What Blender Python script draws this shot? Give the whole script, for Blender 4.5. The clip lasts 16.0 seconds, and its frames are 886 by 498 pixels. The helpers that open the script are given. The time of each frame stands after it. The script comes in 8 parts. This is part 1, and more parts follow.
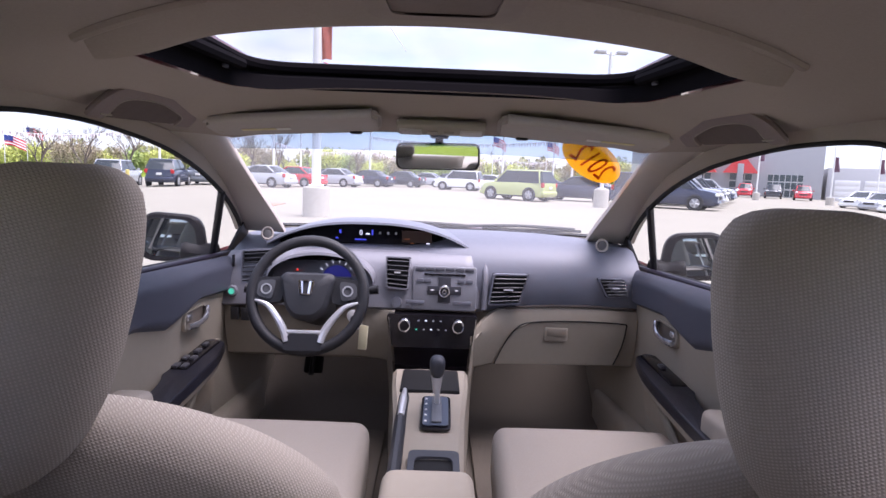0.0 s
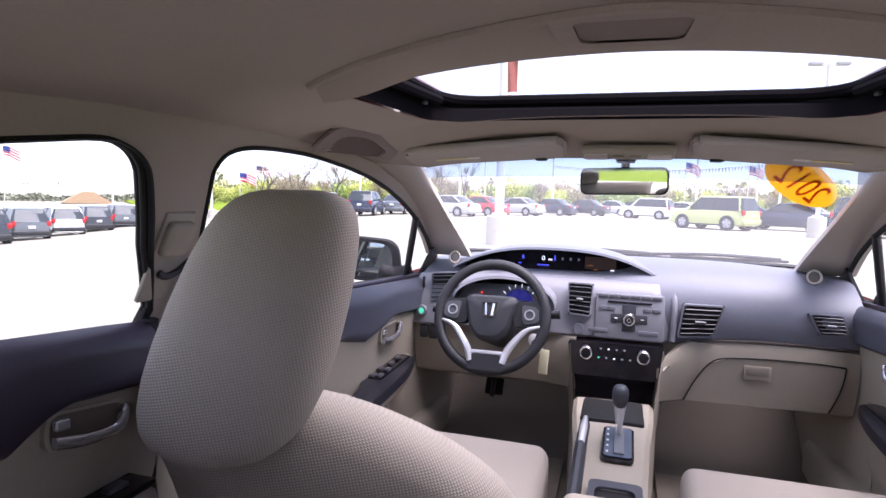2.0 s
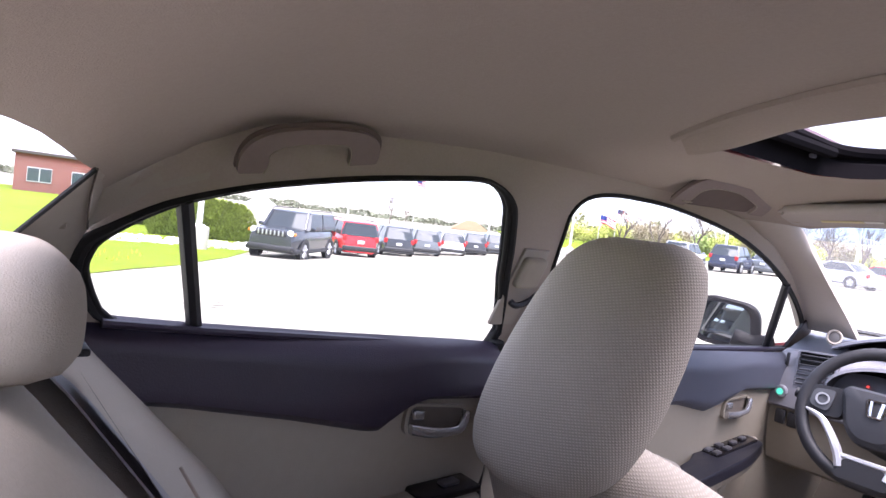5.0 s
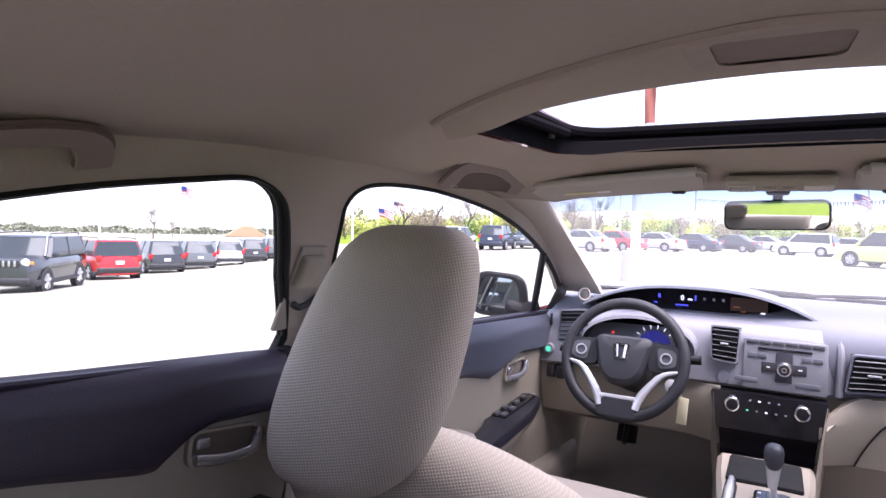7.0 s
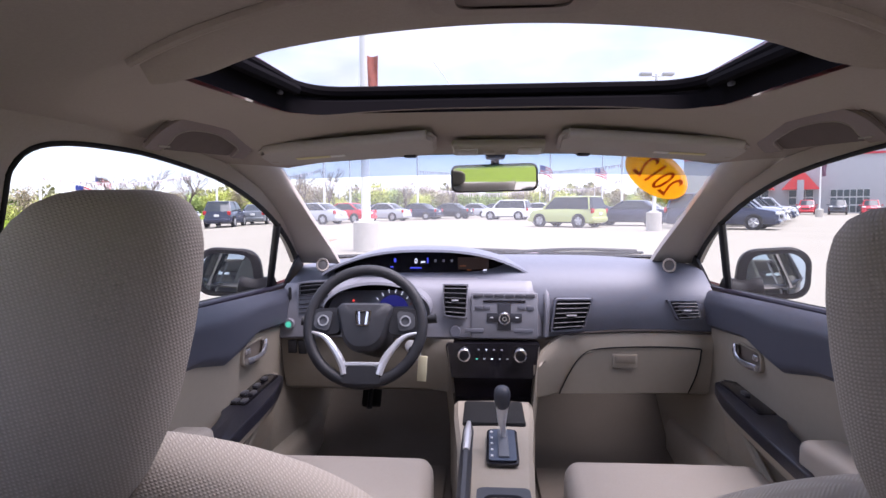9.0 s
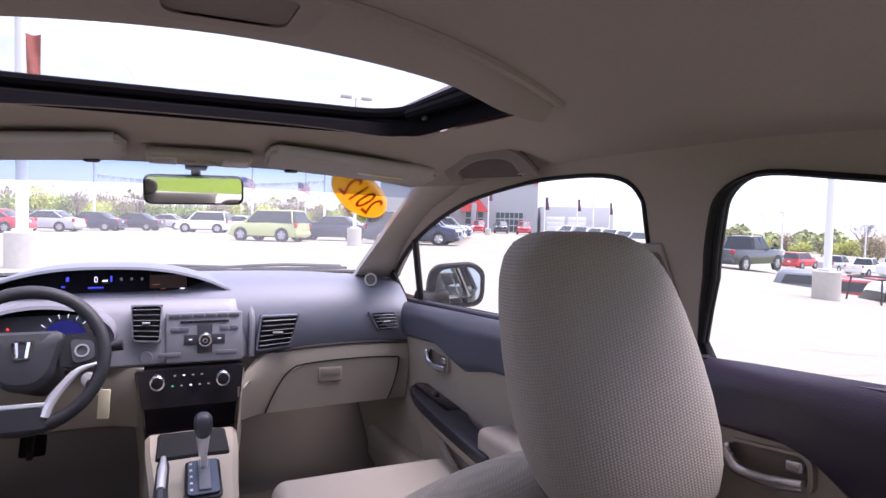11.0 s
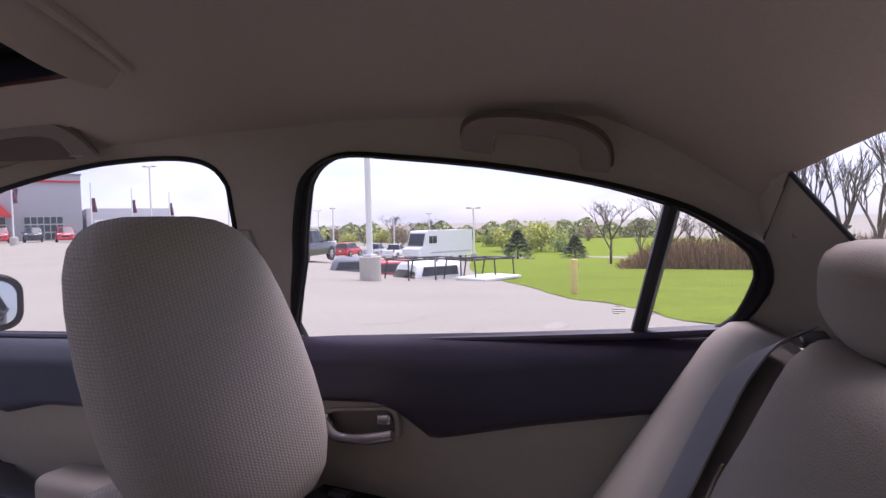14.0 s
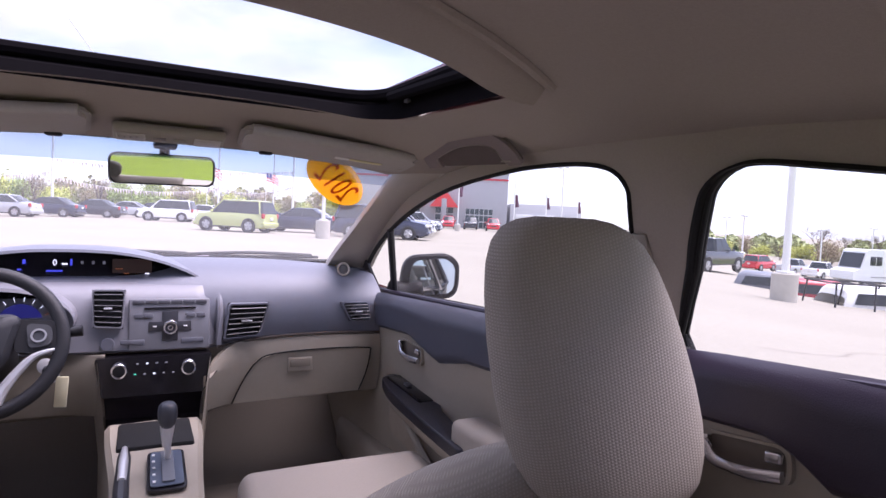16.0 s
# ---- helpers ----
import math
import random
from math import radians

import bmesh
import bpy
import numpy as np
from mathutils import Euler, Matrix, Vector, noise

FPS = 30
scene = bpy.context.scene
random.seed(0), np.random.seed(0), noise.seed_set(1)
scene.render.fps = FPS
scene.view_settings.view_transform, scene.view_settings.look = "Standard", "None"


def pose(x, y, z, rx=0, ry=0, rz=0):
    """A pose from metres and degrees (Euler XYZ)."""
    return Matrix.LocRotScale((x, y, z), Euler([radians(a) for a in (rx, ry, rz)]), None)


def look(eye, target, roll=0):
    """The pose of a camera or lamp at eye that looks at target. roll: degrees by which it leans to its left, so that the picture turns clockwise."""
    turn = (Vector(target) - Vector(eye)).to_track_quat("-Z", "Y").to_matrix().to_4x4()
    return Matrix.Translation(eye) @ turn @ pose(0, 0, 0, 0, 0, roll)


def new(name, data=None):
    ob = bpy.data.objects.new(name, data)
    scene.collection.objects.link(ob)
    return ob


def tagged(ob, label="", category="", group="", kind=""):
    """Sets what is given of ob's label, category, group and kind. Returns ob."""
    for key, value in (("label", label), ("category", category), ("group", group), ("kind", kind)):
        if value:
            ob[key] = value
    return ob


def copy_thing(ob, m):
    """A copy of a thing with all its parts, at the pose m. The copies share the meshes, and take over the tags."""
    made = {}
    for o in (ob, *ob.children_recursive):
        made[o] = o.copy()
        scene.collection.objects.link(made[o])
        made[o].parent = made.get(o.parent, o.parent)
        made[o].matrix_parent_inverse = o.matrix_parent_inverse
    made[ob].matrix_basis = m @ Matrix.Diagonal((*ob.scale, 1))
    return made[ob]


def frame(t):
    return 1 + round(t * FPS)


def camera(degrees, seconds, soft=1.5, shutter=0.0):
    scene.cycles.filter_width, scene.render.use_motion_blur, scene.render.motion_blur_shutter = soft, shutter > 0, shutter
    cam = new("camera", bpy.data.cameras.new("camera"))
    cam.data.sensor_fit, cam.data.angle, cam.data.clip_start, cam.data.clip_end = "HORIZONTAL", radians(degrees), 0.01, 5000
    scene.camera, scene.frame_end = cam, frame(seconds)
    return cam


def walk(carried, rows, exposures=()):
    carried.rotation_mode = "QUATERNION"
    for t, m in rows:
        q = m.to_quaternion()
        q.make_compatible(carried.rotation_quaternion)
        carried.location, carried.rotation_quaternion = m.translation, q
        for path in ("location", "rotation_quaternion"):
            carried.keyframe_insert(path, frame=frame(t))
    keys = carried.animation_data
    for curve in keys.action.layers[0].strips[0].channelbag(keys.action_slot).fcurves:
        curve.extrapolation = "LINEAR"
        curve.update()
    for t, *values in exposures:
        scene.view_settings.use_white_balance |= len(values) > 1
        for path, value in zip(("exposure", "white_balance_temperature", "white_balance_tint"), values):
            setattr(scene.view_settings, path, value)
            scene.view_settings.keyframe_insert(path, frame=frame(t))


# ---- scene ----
# ---- camera: held between the front seats, turning to both sides ----
cam = camera(73.00, 16.0)
PATH = [
    (0, look((0.0004, -0.1293, 1.1764), (0.0267, 1.8558, 0.9340), 2.20)),
    (0.5, look((-0.0018, -0.1307, 1.1749), (0.0226, 1.8575, 0.9596), 1.93)),
    (1, look((-0.0061, -0.1258, 1.1725), (-0.1094, 1.8609, 0.9671), 2.07)),
    (1.5, look((-0.0055, -0.1372, 1.1699), (-0.3509, 1.8236, 0.9805), 1.36)),
    (2, look((0.0006, -0.1646, 1.1685), (-0.5690, 1.7454, 1.0017), 1.57)),
    (2.5, look((0.0082, -0.1672, 1.1670), (-0.8259, 1.6441, 1.0138), 1.90)),
    (3, look((0.0111, -0.1577, 1.1708), (-0.9920, 1.5676, 1.0401), 3.81)),
    (3.5, look((0.0263, -0.1592, 1.1763), (-1.1551, 1.4516, 1.0778), 4.02)),
    (4, look((0.0203, -0.1548, 1.1739), (-1.3450, 1.3035, 1.0773), 5.20)),
    (4.2, look((0.0153, -0.1610, 1.1749), (-1.4034, 1.2447, 1.0684), 6.36)),
    (4.62, look((0.0141, -0.1632, 1.1747), (-1.4924, 1.1477, 1.0637), 7.28)),
    (5.04, look((0.0138, -0.1676, 1.1745), (-1.5077, 1.1255, 1.0611), 7.35)),
    (5.46, look((0.0140, -0.1720, 1.1742), (-1.4655, 1.1691, 1.0619), 6.75)),
    (5.88, look((0.0140, -0.1742, 1.1739), (-1.3737, 1.2622, 1.0677), 5.65)),
    (6.3, look((0.0131, -0.1719, 1.1734), (-1.2382, 1.3855, 1.0802), 4.23)),
    (6.5, look((0.0103, -0.1676, 1.1735), (-1.1516, 1.4584, 1.0950), 3.17)),
    (7, look((0.0046, -0.1432, 1.1703), (-0.9695, 1.6023, 1.1053), 1.68)),
    (7.5, look((0.0006, -0.1279, 1.1673), (-0.8050, 1.7015, 1.1010), 0.64)),
    (8, look((-0.0085, -0.1160, 1.1561), (-0.5987, 1.7932, 1.0744), -0.42)),
    (8.5, look((-0.0184, -0.0904, 1.1563), (-0.4089, 1.8677, 1.0412), -1.00)),
    (9, look((-0.0231, -0.0782, 1.1562), (-0.1632, 1.9119, 1.0142), -0.30)),
    (9.2, look((-0.0279, -0.0774, 1.1558), (-0.0089, 1.9167, 1.0029), 0.94)),
    (9.62, look((-0.0295, -0.0771, 1.1565), (0.2080, 1.9024, 0.9978), 1.76)),
    (10.04, look((-0.0309, -0.0795, 1.1581), (0.3849, 1.8718, 1.0179), 2.00)),
    (10.46, look((-0.0322, -0.0825, 1.1599), (0.5466, 1.8287, 1.0480), 1.84)),
    (10.88, look((-0.0336, -0.0838, 1.1611), (0.7162, 1.7682, 1.0726), 1.46)),
    (11.3, look((-0.0352, -0.0814, 1.1609), (0.9135, 1.6772, 1.0763), 1.03)),
    (11.5, look((-0.0416, -0.0718, 1.1610), (1.0130, 1.6254, 1.0772), 0.86)),
    (12, look((-0.0451, -0.0534, 1.1548), (1.2438, 1.4724, 1.0524), 0.37)),
    (12.5, look((-0.0423, -0.0471, 1.1478), (1.4480, 1.2829, 1.0481), 0.13)),
    (13, look((-0.0378, -0.0386, 1.1439), (1.6020, 1.1023, 1.0458), 0.02)),
    (13.5, look((-0.0377, -0.0407, 1.1437), (1.7013, 0.9425, 1.0477), -0.93)),
    (14, look((-0.0314, -0.0356, 1.1416), (1.7600, 0.8493, 1.0531), -1.34)),
    (14.5, look((-0.0317, -0.0378, 1.1403), (1.6568, 1.0321, 1.0742), -0.21)),
    (15, look((-0.0368, -0.0422, 1.1421), (1.4013, 1.3454, 1.0631), 1.95)),
    (15.5, look((-0.0437, -0.0456, 1.1431), (1.1637, 1.5464, 1.0558), 2.34)),
    (16, look((-0.0413, -0.0554, 1.1454), (0.8607, 1.7270, 1.0477), 2.75)),
]
walk(cam, PATH, exposures=[(0, 1.70, 5950, 29), (1.5, 1.88, 5950, 28), (3.5, 2.61, 5950, 27), (5, 2.56, 5950, 27), (6.5, 2.20, 5950, 30), (7.5, 2.40, 5950, 27), (9, 1.76, 5950, 28), (12, 1.91, 5950, 32), (13.9, 1.29, 5950, 36), (14.7, 1.22, 5950, 37), (16, 1.68, 5950, 34)])

# ---- sky and sun: bright, broken cloud ----
SUN_EL, SUN_AZ = 68.0, 105.0
world = bpy.data.worlds.new("world")
scene.world = world
world.use_nodes = True
wt = world.node_tree
wbg = wt.nodes["Background"]
sky = wt.nodes.new("ShaderNodeTexSky")
sky.sky_type = "NISHITA"
sky.sun_disc = False
sky.sun_elevation, sky.sun_rotation = radians(SUN_EL), radians(SUN_AZ)
wtc = wt.nodes.new("ShaderNodeTexCoord")
wmap = wt.nodes.new("ShaderNodeMapping")
wmap.inputs["Scale"].default_value = (1.0, 1.0, 2.6)
wt.links.new(wtc.outputs["Generated"], wmap.inputs["Vector"])
wn = wt.nodes.new("ShaderNodeTexNoise")
wn.inputs["Scale"].default_value, wn.inputs["Detail"].default_value, wn.inputs["Roughness"].default_value = 2.1, 7.0, 0.55
wt.links.new(wmap.outputs[0], wn.inputs["Vector"])
wr = wt.nodes.new("ShaderNodeValToRGB")
wr.color_ramp.elements[0].position, wr.color_ramp.elements[1].position = 0.42, 0.60
wr.color_ramp.elements[0].color = (0.45, 0.45, 0.45, 1)
wt.links.new(wn.outputs["Fac"], wr.inputs[0])
wn2 = wt.nodes.new("ShaderNodeTexNoise")
wn2.inputs["Scale"].default_value, wn2.inputs["Detail"].default_value = 5.0, 5.0
wt.links.new(wmap.outputs[0], wn2.inputs["Vector"])
wr2 = wt.nodes.new("ShaderNodeValToRGB")
wr2.color_ramp.elements[0].color, wr2.color_ramp.elements[1].color = (3.0, 3.3, 3.9, 1), (5.0, 5.1, 5.3, 1)
wr2.color_ramp.elements[0].position, wr2.color_ramp.elements[1].position = 0.3, 0.65
wt.links.new(wn2.outputs["Fac"], wr2.inputs[0])
wmix = wt.nodes.new("ShaderNodeMixRGB")
wt.links.new(wr.outputs[0], wmix.inputs[0])
wt.links.new(sky.outputs[0], wmix.inputs[1])
wt.links.new(wr2.outputs[0], wmix.inputs[2])
wt.links.new(wmix.outputs[0], wbg.inputs[0])
wbg.inputs[1].default_value = 0.10
sun = new("sun", bpy.data.lights.new("sun", "SUN"))
sun.data.energy, sun.data.angle, sun.data.color = 2.3, radians(50), (1.0, 0.94, 0.87)
SUN_FROM = Vector((math.sin(radians(SUN_AZ)) * math.cos(radians(SUN_EL)), math.cos(radians(SUN_AZ)) * math.cos(radians(SUN_EL)), math.sin(radians(SUN_EL)))) * 50
sun.matrix_world = look(SUN_FROM, (0, 0, 0))

# ---- materials ----
MATS = {}


def mat(name, col, rough=0.6, metal=0.0, var=0.10, vs=40.0, bump=0.15, bs=400.0, spec=0.5, big=1.5, weave=0.0, twist=40.0, coat=0.0, emit=None, power=0.0, island=0.0, dist=0.002):
    if name in MATS:
        return MATS[name]
    m = bpy.data.materials.new(name)
    m.use_nodes = True
    t = m.node_tree
    b = t.nodes["Principled BSDF"]
    b.inputs["Roughness"].default_value = rough
    b.inputs["Metallic"].default_value = metal
    b.inputs["Specular IOR Level"].default_value = spec
    b.inputs["Coat Weight"].default_value = coat
    b.inputs["Coat Roughness"].default_value = 0.05
    tc = t.nodes.new("ShaderNodeTexCoord")

    def noise(scale, detail=4.0):
        n = t.nodes.new("ShaderNodeTexNoise")
        n.inputs["Scale"].default_value, n.inputs["Detail"].default_value = scale, detail
        t.links.new(tc.outputs["Object"], n.inputs["Vector"])
        return n

    def math_node(op, a, c):
        n = t.nodes.new("ShaderNodeMath")
        n.operation = op
        for i, v in enumerate((a, c)):
            if isinstance(v, (int, float)):
                n.inputs[i].default_value = v
            else:
                t.links.new(v, n.inputs[i])
        return n.outputs[0]

    n1, n2 = noise(vs), noise(big, 3.0)
    f = math_node("ADD", math_node("MULTIPLY", n1.outputs["Fac"], var * 2), math_node("MULTIPLY", n2.outputs["Fac"], var * 1.6))
    f = math_node("ADD", f, 1.0 - var * 1.8)
    height = noise(bs, 2.0).outputs["Fac"]
    if weave:
        dots = None
        turned = t.nodes.new("ShaderNodeMapping")
        turned.inputs["Rotation"].default_value = (0, radians(14), radians(twist))
        t.links.new(tc.outputs["Object"], turned.inputs["Vector"])
        for axis in ("X", "Y", "Z"):
            w = t.nodes.new("ShaderNodeTexWave")
            w.bands_direction = axis
            w.inputs["Scale"].default_value = weave
            w.inputs["Distortion"].default_value = 0.25
            w.inputs["Detail Scale"].default_value = 0.5
            t.links.new(turned.outputs[0], w.inputs["Vector"])
            if axis != "Y":
                dots = w.outputs["Fac"] if dots is None else math_node("MULTIPLY", dots, w.outputs["Fac"])
        height = math_node("ADD", math_node("MULTIPLY", height, 0.3), dots)
        f = math_node("MULTIPLY", f, math_node("ADD", math_node("MULTIPLY", dots, 0.26), 0.925))
    if island:
        g = t.nodes.new("ShaderNodeNewGeometry")
        f = math_node("MULTIPLY", f, math_node("ADD", math_node("MULTIPLY", g.outputs["Random Per Island"], island), 1.0 - island / 2))
    mix = t.nodes.new("ShaderNodeVectorMath")
    mix.operation = "SCALE"
    mix.inputs[0].default_value = col[:3]
    t.links.new(f, mix.inputs["Scale"])
    t.links.new(mix.outputs[0], b.inputs["Base Color"])
    if bump:
        bn = t.nodes.new("ShaderNodeBump")
        bn.inputs["Strength"].default_value, bn.inputs["Distance"].default_value = bump, dist
        t.links.new(height, bn.inputs["Height"])
        t.links.new(bn.outputs[0], b.inputs["Normal"])
    if emit:
        b.inputs["Emission Color"].default_value = (*emit, 1)
        b.inputs["Emission Strength"].default_value = power
    MATS[name] = m
    return m


def glass(name, tint=(0.92, 0.96, 0.95), gloss=0.02, dust=0.018):
    """Clear pane with a faint reflection and a thin veil of dust that daylight catches."""
    m = bpy.data.materials.new(name)
    m.use_nodes = True
    t = m.node_tree
    t.nodes.remove(t.nodes["Principled BSDF"])
    a, c = t.nodes.new("ShaderNodeBsdfTransparent"), t.nodes.new("ShaderNodeBsdfGlossy")
    a.inputs[0].default_value = (*tint, 1)
    c.inputs["Roughness"].default_value = 0.01
    x = t.nodes.new("ShaderNodeMixShader")
    x.inputs[0].default_value = gloss
    t.links.new(a.outputs[0], x.inputs[1])
    t.links.new(c.outputs[0], x.inputs[2])
    veil, y = t.nodes.new("ShaderNodeBsdfTranslucent"), t.nodes.new("ShaderNodeMixShader")
    veil.inputs[0].default_value = (0.8, 0.8, 0.8, 1)
    y.inputs[0].default_value = dust
    t.links.new(x.outputs[0], y.inputs[1])
    t.links.new(veil.outputs[0], y.inputs[2])
    t.links.new(y.outputs[0], t.nodes["Material Output"].inputs[0])
    return m


HEADLINER = mat("headliner_cloth", (0.360, 0.310, 0.268), 0.95, var=0.09, vs=300, bump=0.25, bs=900, spec=0.2)
BEIGE = mat("beige_plastic", (0.320, 0.284, 0.230), 0.65, var=0.05, vs=60, bump=0.2, bs=700, spec=0.35)
BEIGE_SOFT = mat("beige_soft_trim", (0.352, 0.316, 0.272), 0.75, var=0.05, vs=60, bump=0.25, bs=600, spec=0.3)
CLOTH = mat("beige_seat_cloth", (0.368, 0.328, 0.280), 0.95, var=0.06, vs=250, bump=0.45, bs=1200, spec=0.15, weave=84.0, dist=0.0022)
CLOTH_LEFT = mat("beige_seat_cloth_mirrored_weave", (0.368, 0.328, 0.280), 0.95, var=0.06, vs=250, bump=0.45, bs=1200, spec=0.15, weave=84.0, dist=0.0022, twist=-40.0)
CLOTH_PLAIN = mat("beige_plain_cloth", (0.335, 0.298, 0.257), 0.95, var=0.06, vs=250, bump=0.35, bs=900, spec=0.15)
CARPET = mat("beige_carpet", (0.164, 0.142, 0.118), 1.0, var=0.22, vs=500, bump=0.8, bs=900, spec=0.1)
DASH = mat("grey_dash_plastic", (0.160, 0.167, 0.202), 0.45, var=0.05, vs=80, bump=0.25, bs=800, spec=0.4)
DASH_LIGHT = mat("silver_grey_panel", (0.20, 0.20, 0.228), 0.42, var=0.04, vs=80, bump=0.1, bs=800, spec=0.5)
DOOR_BLACK = mat("dark_door_vinyl", (0.021, 0.014, 0.031), 0.45, var=0.08, vs=60, bump=0.2, bs=500, spec=0.6)
BLACK = mat("black_plastic", (0.018, 0.018, 0.021), 0.5, var=0.08, vs=60, bump=0.15, bs=500, spec=0.4)
GLOSS_BLACK = mat("gloss_black", (0.010, 0.009, 0.012), 0.14, var=0.05, bump=0.0, spec=0.5)
FRAME_BLACK = mat("matt_black_frame", (0.006, 0.005, 0.006), 0.95, var=0.1, bump=0.1, spec=0.06)
VISOR_CLOTH = mat("visor_vinyl", (0.400, 0.360, 0.322), 0.75, var=0.06, vs=120, bump=0.3, bs=900, spec=0.3)
RUBBER = mat("black_rubber", (0.012, 0.012, 0.013), 0.75, var=0.08, bump=0.2, spec=0.3)
WHEEL_GRIP = mat("steering_rim", (0.026, 0.026, 0.030), 0.5, var=0.06, bump=0.3, bs=900, spec=0.4)
SILVER = mat("satin_silver", (0.72, 0.72, 0.74), 0.28, 0.45, var=0.05, bump=0.05)
CHROME = mat("chrome", (0.80, 0.80, 0.82), 0.12, 1.0, var=0.03, bump=0.0)
PAINT_RED = mat("maroon_paint", (0.16, 0.012, 0.018), 0.3, var=0.04, bump=0.0, coat=0.8)
MIRROR = mat("mirror_glass", (0.86, 0.89, 0.88), 0.01, 1.0, var=0.0, bump=0.0)
GLASS = glass("window_glass")
WINDSCREEN = glass("windscreen_glass", dust=0.08)
PILLAR = mat("pale_pillar_plastic", (0.464, 0.412, 0.360), 0.7, var=0.04, vs=60, bump=0.2, bs=700, spec=0.3)
SUNROOF_GLASS = glass("tinted_sunroof_glass", (0.74, 0.77, 0.79))
SIDE_MIRROR = mat("tinted_mirror_glass", (0.42, 0.45, 0.47), 0.02, 1.0, var=0.0, bump=0.0)
GLASS_BAND = glass("windshield_shade_band", (0.42, 0.50, 0.62))
GREEN_LED = mat("green_led", (0.02, 0.2, 0.12), 0.4, emit=(0.1, 0.8, 0.5), power=0.22)
BLUE_LED = mat("blue_led", (0.01, 0.01, 0.1), 0.4, emit=(0.08, 0.10, 0.9), power=0.25)
WHITE_LED = mat("white_led", (0.3, 0.3, 0.3), 0.4, emit=(0.85, 0.9, 1.0), power=0.4)
ORANGE_LED = mat("orange_led", (0.2, 0.08, 0.02), 0.4, emit=(0.9, 0.28, 0.08), power=0.06)
WHITE_PRINT = mat("white_print", (0.75, 0.75, 0.75), 0.5)
GREY_PRINT = mat("grey_print", (0.35, 0.36, 0.38), 0.5)


def film(name, col):
    """Thin printed film that daylight shines through."""
    m = bpy.data.materials.new(name)
    m.use_nodes = True
    t = m.node_tree
    t.nodes.remove(t.nodes["Principled BSDF"])
    a, c, x = t.nodes.new("ShaderNodeBsdfTranslucent"), t.nodes.new("ShaderNodeBsdfDiffuse"), t.nodes.new("ShaderNodeMixShader")
    for n in (a, c):
        n.inputs[0].default_value = (*col, 1)
    x.inputs[0].default_value = 0.35
    t.links.new(a.outputs[0], x.inputs[1])
    t.links.new(c.outputs[0], x.inputs[2])
    t.links.new(x.outputs[0], t.nodes["Material Output"].inputs[0])
    return m


YELLOW, ORANGE_INK = film("yellow_sticker", (0.90, 0.56, 0.01)), film("orange_ink", (0.55, 0.09, 0.01))
CREAM = mat("cream_tag", (0.78, 0.72, 0.48), 0.6, bump=0.0)
BELT_TAN = mat("tan_webbing", (0.46, 0.43, 0.41), 0.7, bump=0.5, bs=900)


# ---- building helpers ----
NARROWING = [True]


def cabin_width(y):
    """The cabin narrows from the middle pillars to the dashboard."""
    u = max(0.0, min(1.0, (y - 0.62) / 0.75))
    return 1.0 - 0.075 * u * u * (3 - 2 * u)


def link(name, bm, material, smooth=True, parent=None):
    me = bpy.data.meshes.new(name)
    if NARROWING[0]:
        for v in bm.verts:
            v.co.x *= cabin_width(v.co.y)
    bmesh.ops.recalc_face_normals(bm, faces=bm.faces)
    bm.to_mesh(me)
    bm.free()
    me.materials.append(material)
    if smooth:
        for p in me.polygons:
            p.use_smooth = True
        me.set_sharp_from_angle(angle=radians(38))
    ob = new(name, me)
    ob.parent = parent
    return ob


def part(name, bm, material, parent, label=""):
    ob = link(name, bm, material, True, parent)
    return tagged(ob, label) if label else ob


def thing(name, label, category, at=(0, 0, 0), group="", kind=""):
    ob = new(name)
    ob.location = at
    return tagged(ob, label, category, group, kind)


def structure(name, bm, material, label, category):
    return tagged(link(name, bm, material), label, category, kind="structure")


def rbox(c, d, r=0.006, seg=2, m=None):
    bm = bmesh.new()
    bmesh.ops.create_cube(bm, size=1)
    for v in bm.verts:
        v.co = Vector((v.co.x * d[0], v.co.y * d[1], v.co.z * d[2]))
    if r:
        bmesh.ops.bevel(bm, geom=bm.edges[:], offset=min(r, min(d) * 0.49), segments=seg, affect="EDGES", profile=0.5)
    mm = Matrix.Translation(c) @ m if m else Matrix.Translation(c)
    bmesh.ops.transform(bm, matrix=mm, verts=bm.verts)
    return bm


def merge(*bms):
    me = bpy.data.meshes.new("tmp")
    out = bmesh.new()
    for b in bms:
        b.to_mesh(me)
        b.free()
        out.from_mesh(me)
    bpy.data.meshes.remove(me)
    return out


def loft(rows, closed=False, caps=False):
    bm = bmesh.new()
    vs = [[bm.verts.new(p) for p in r] for r in rows]
    for a, b in zip(vs, vs[1:]):
        n = len(a)
        for i in range(n if closed else n - 1):
            q = [a[i], a[(i + 1) % n], b[(i + 1) % n], b[i]]
            bm.faces.new(q)
    if caps:
        bm.faces.new(vs[0][::-1])
        bm.faces.new(vs[-1])
    return bm


def thicken(bm, d):
    """Gives a sheet a thickness of d along its normals."""
    bmesh.ops.recalc_face_normals(bm, faces=bm.faces)
    bmesh.ops.solidify(bm, geom=bm.faces[:], thickness=d)
    return bm


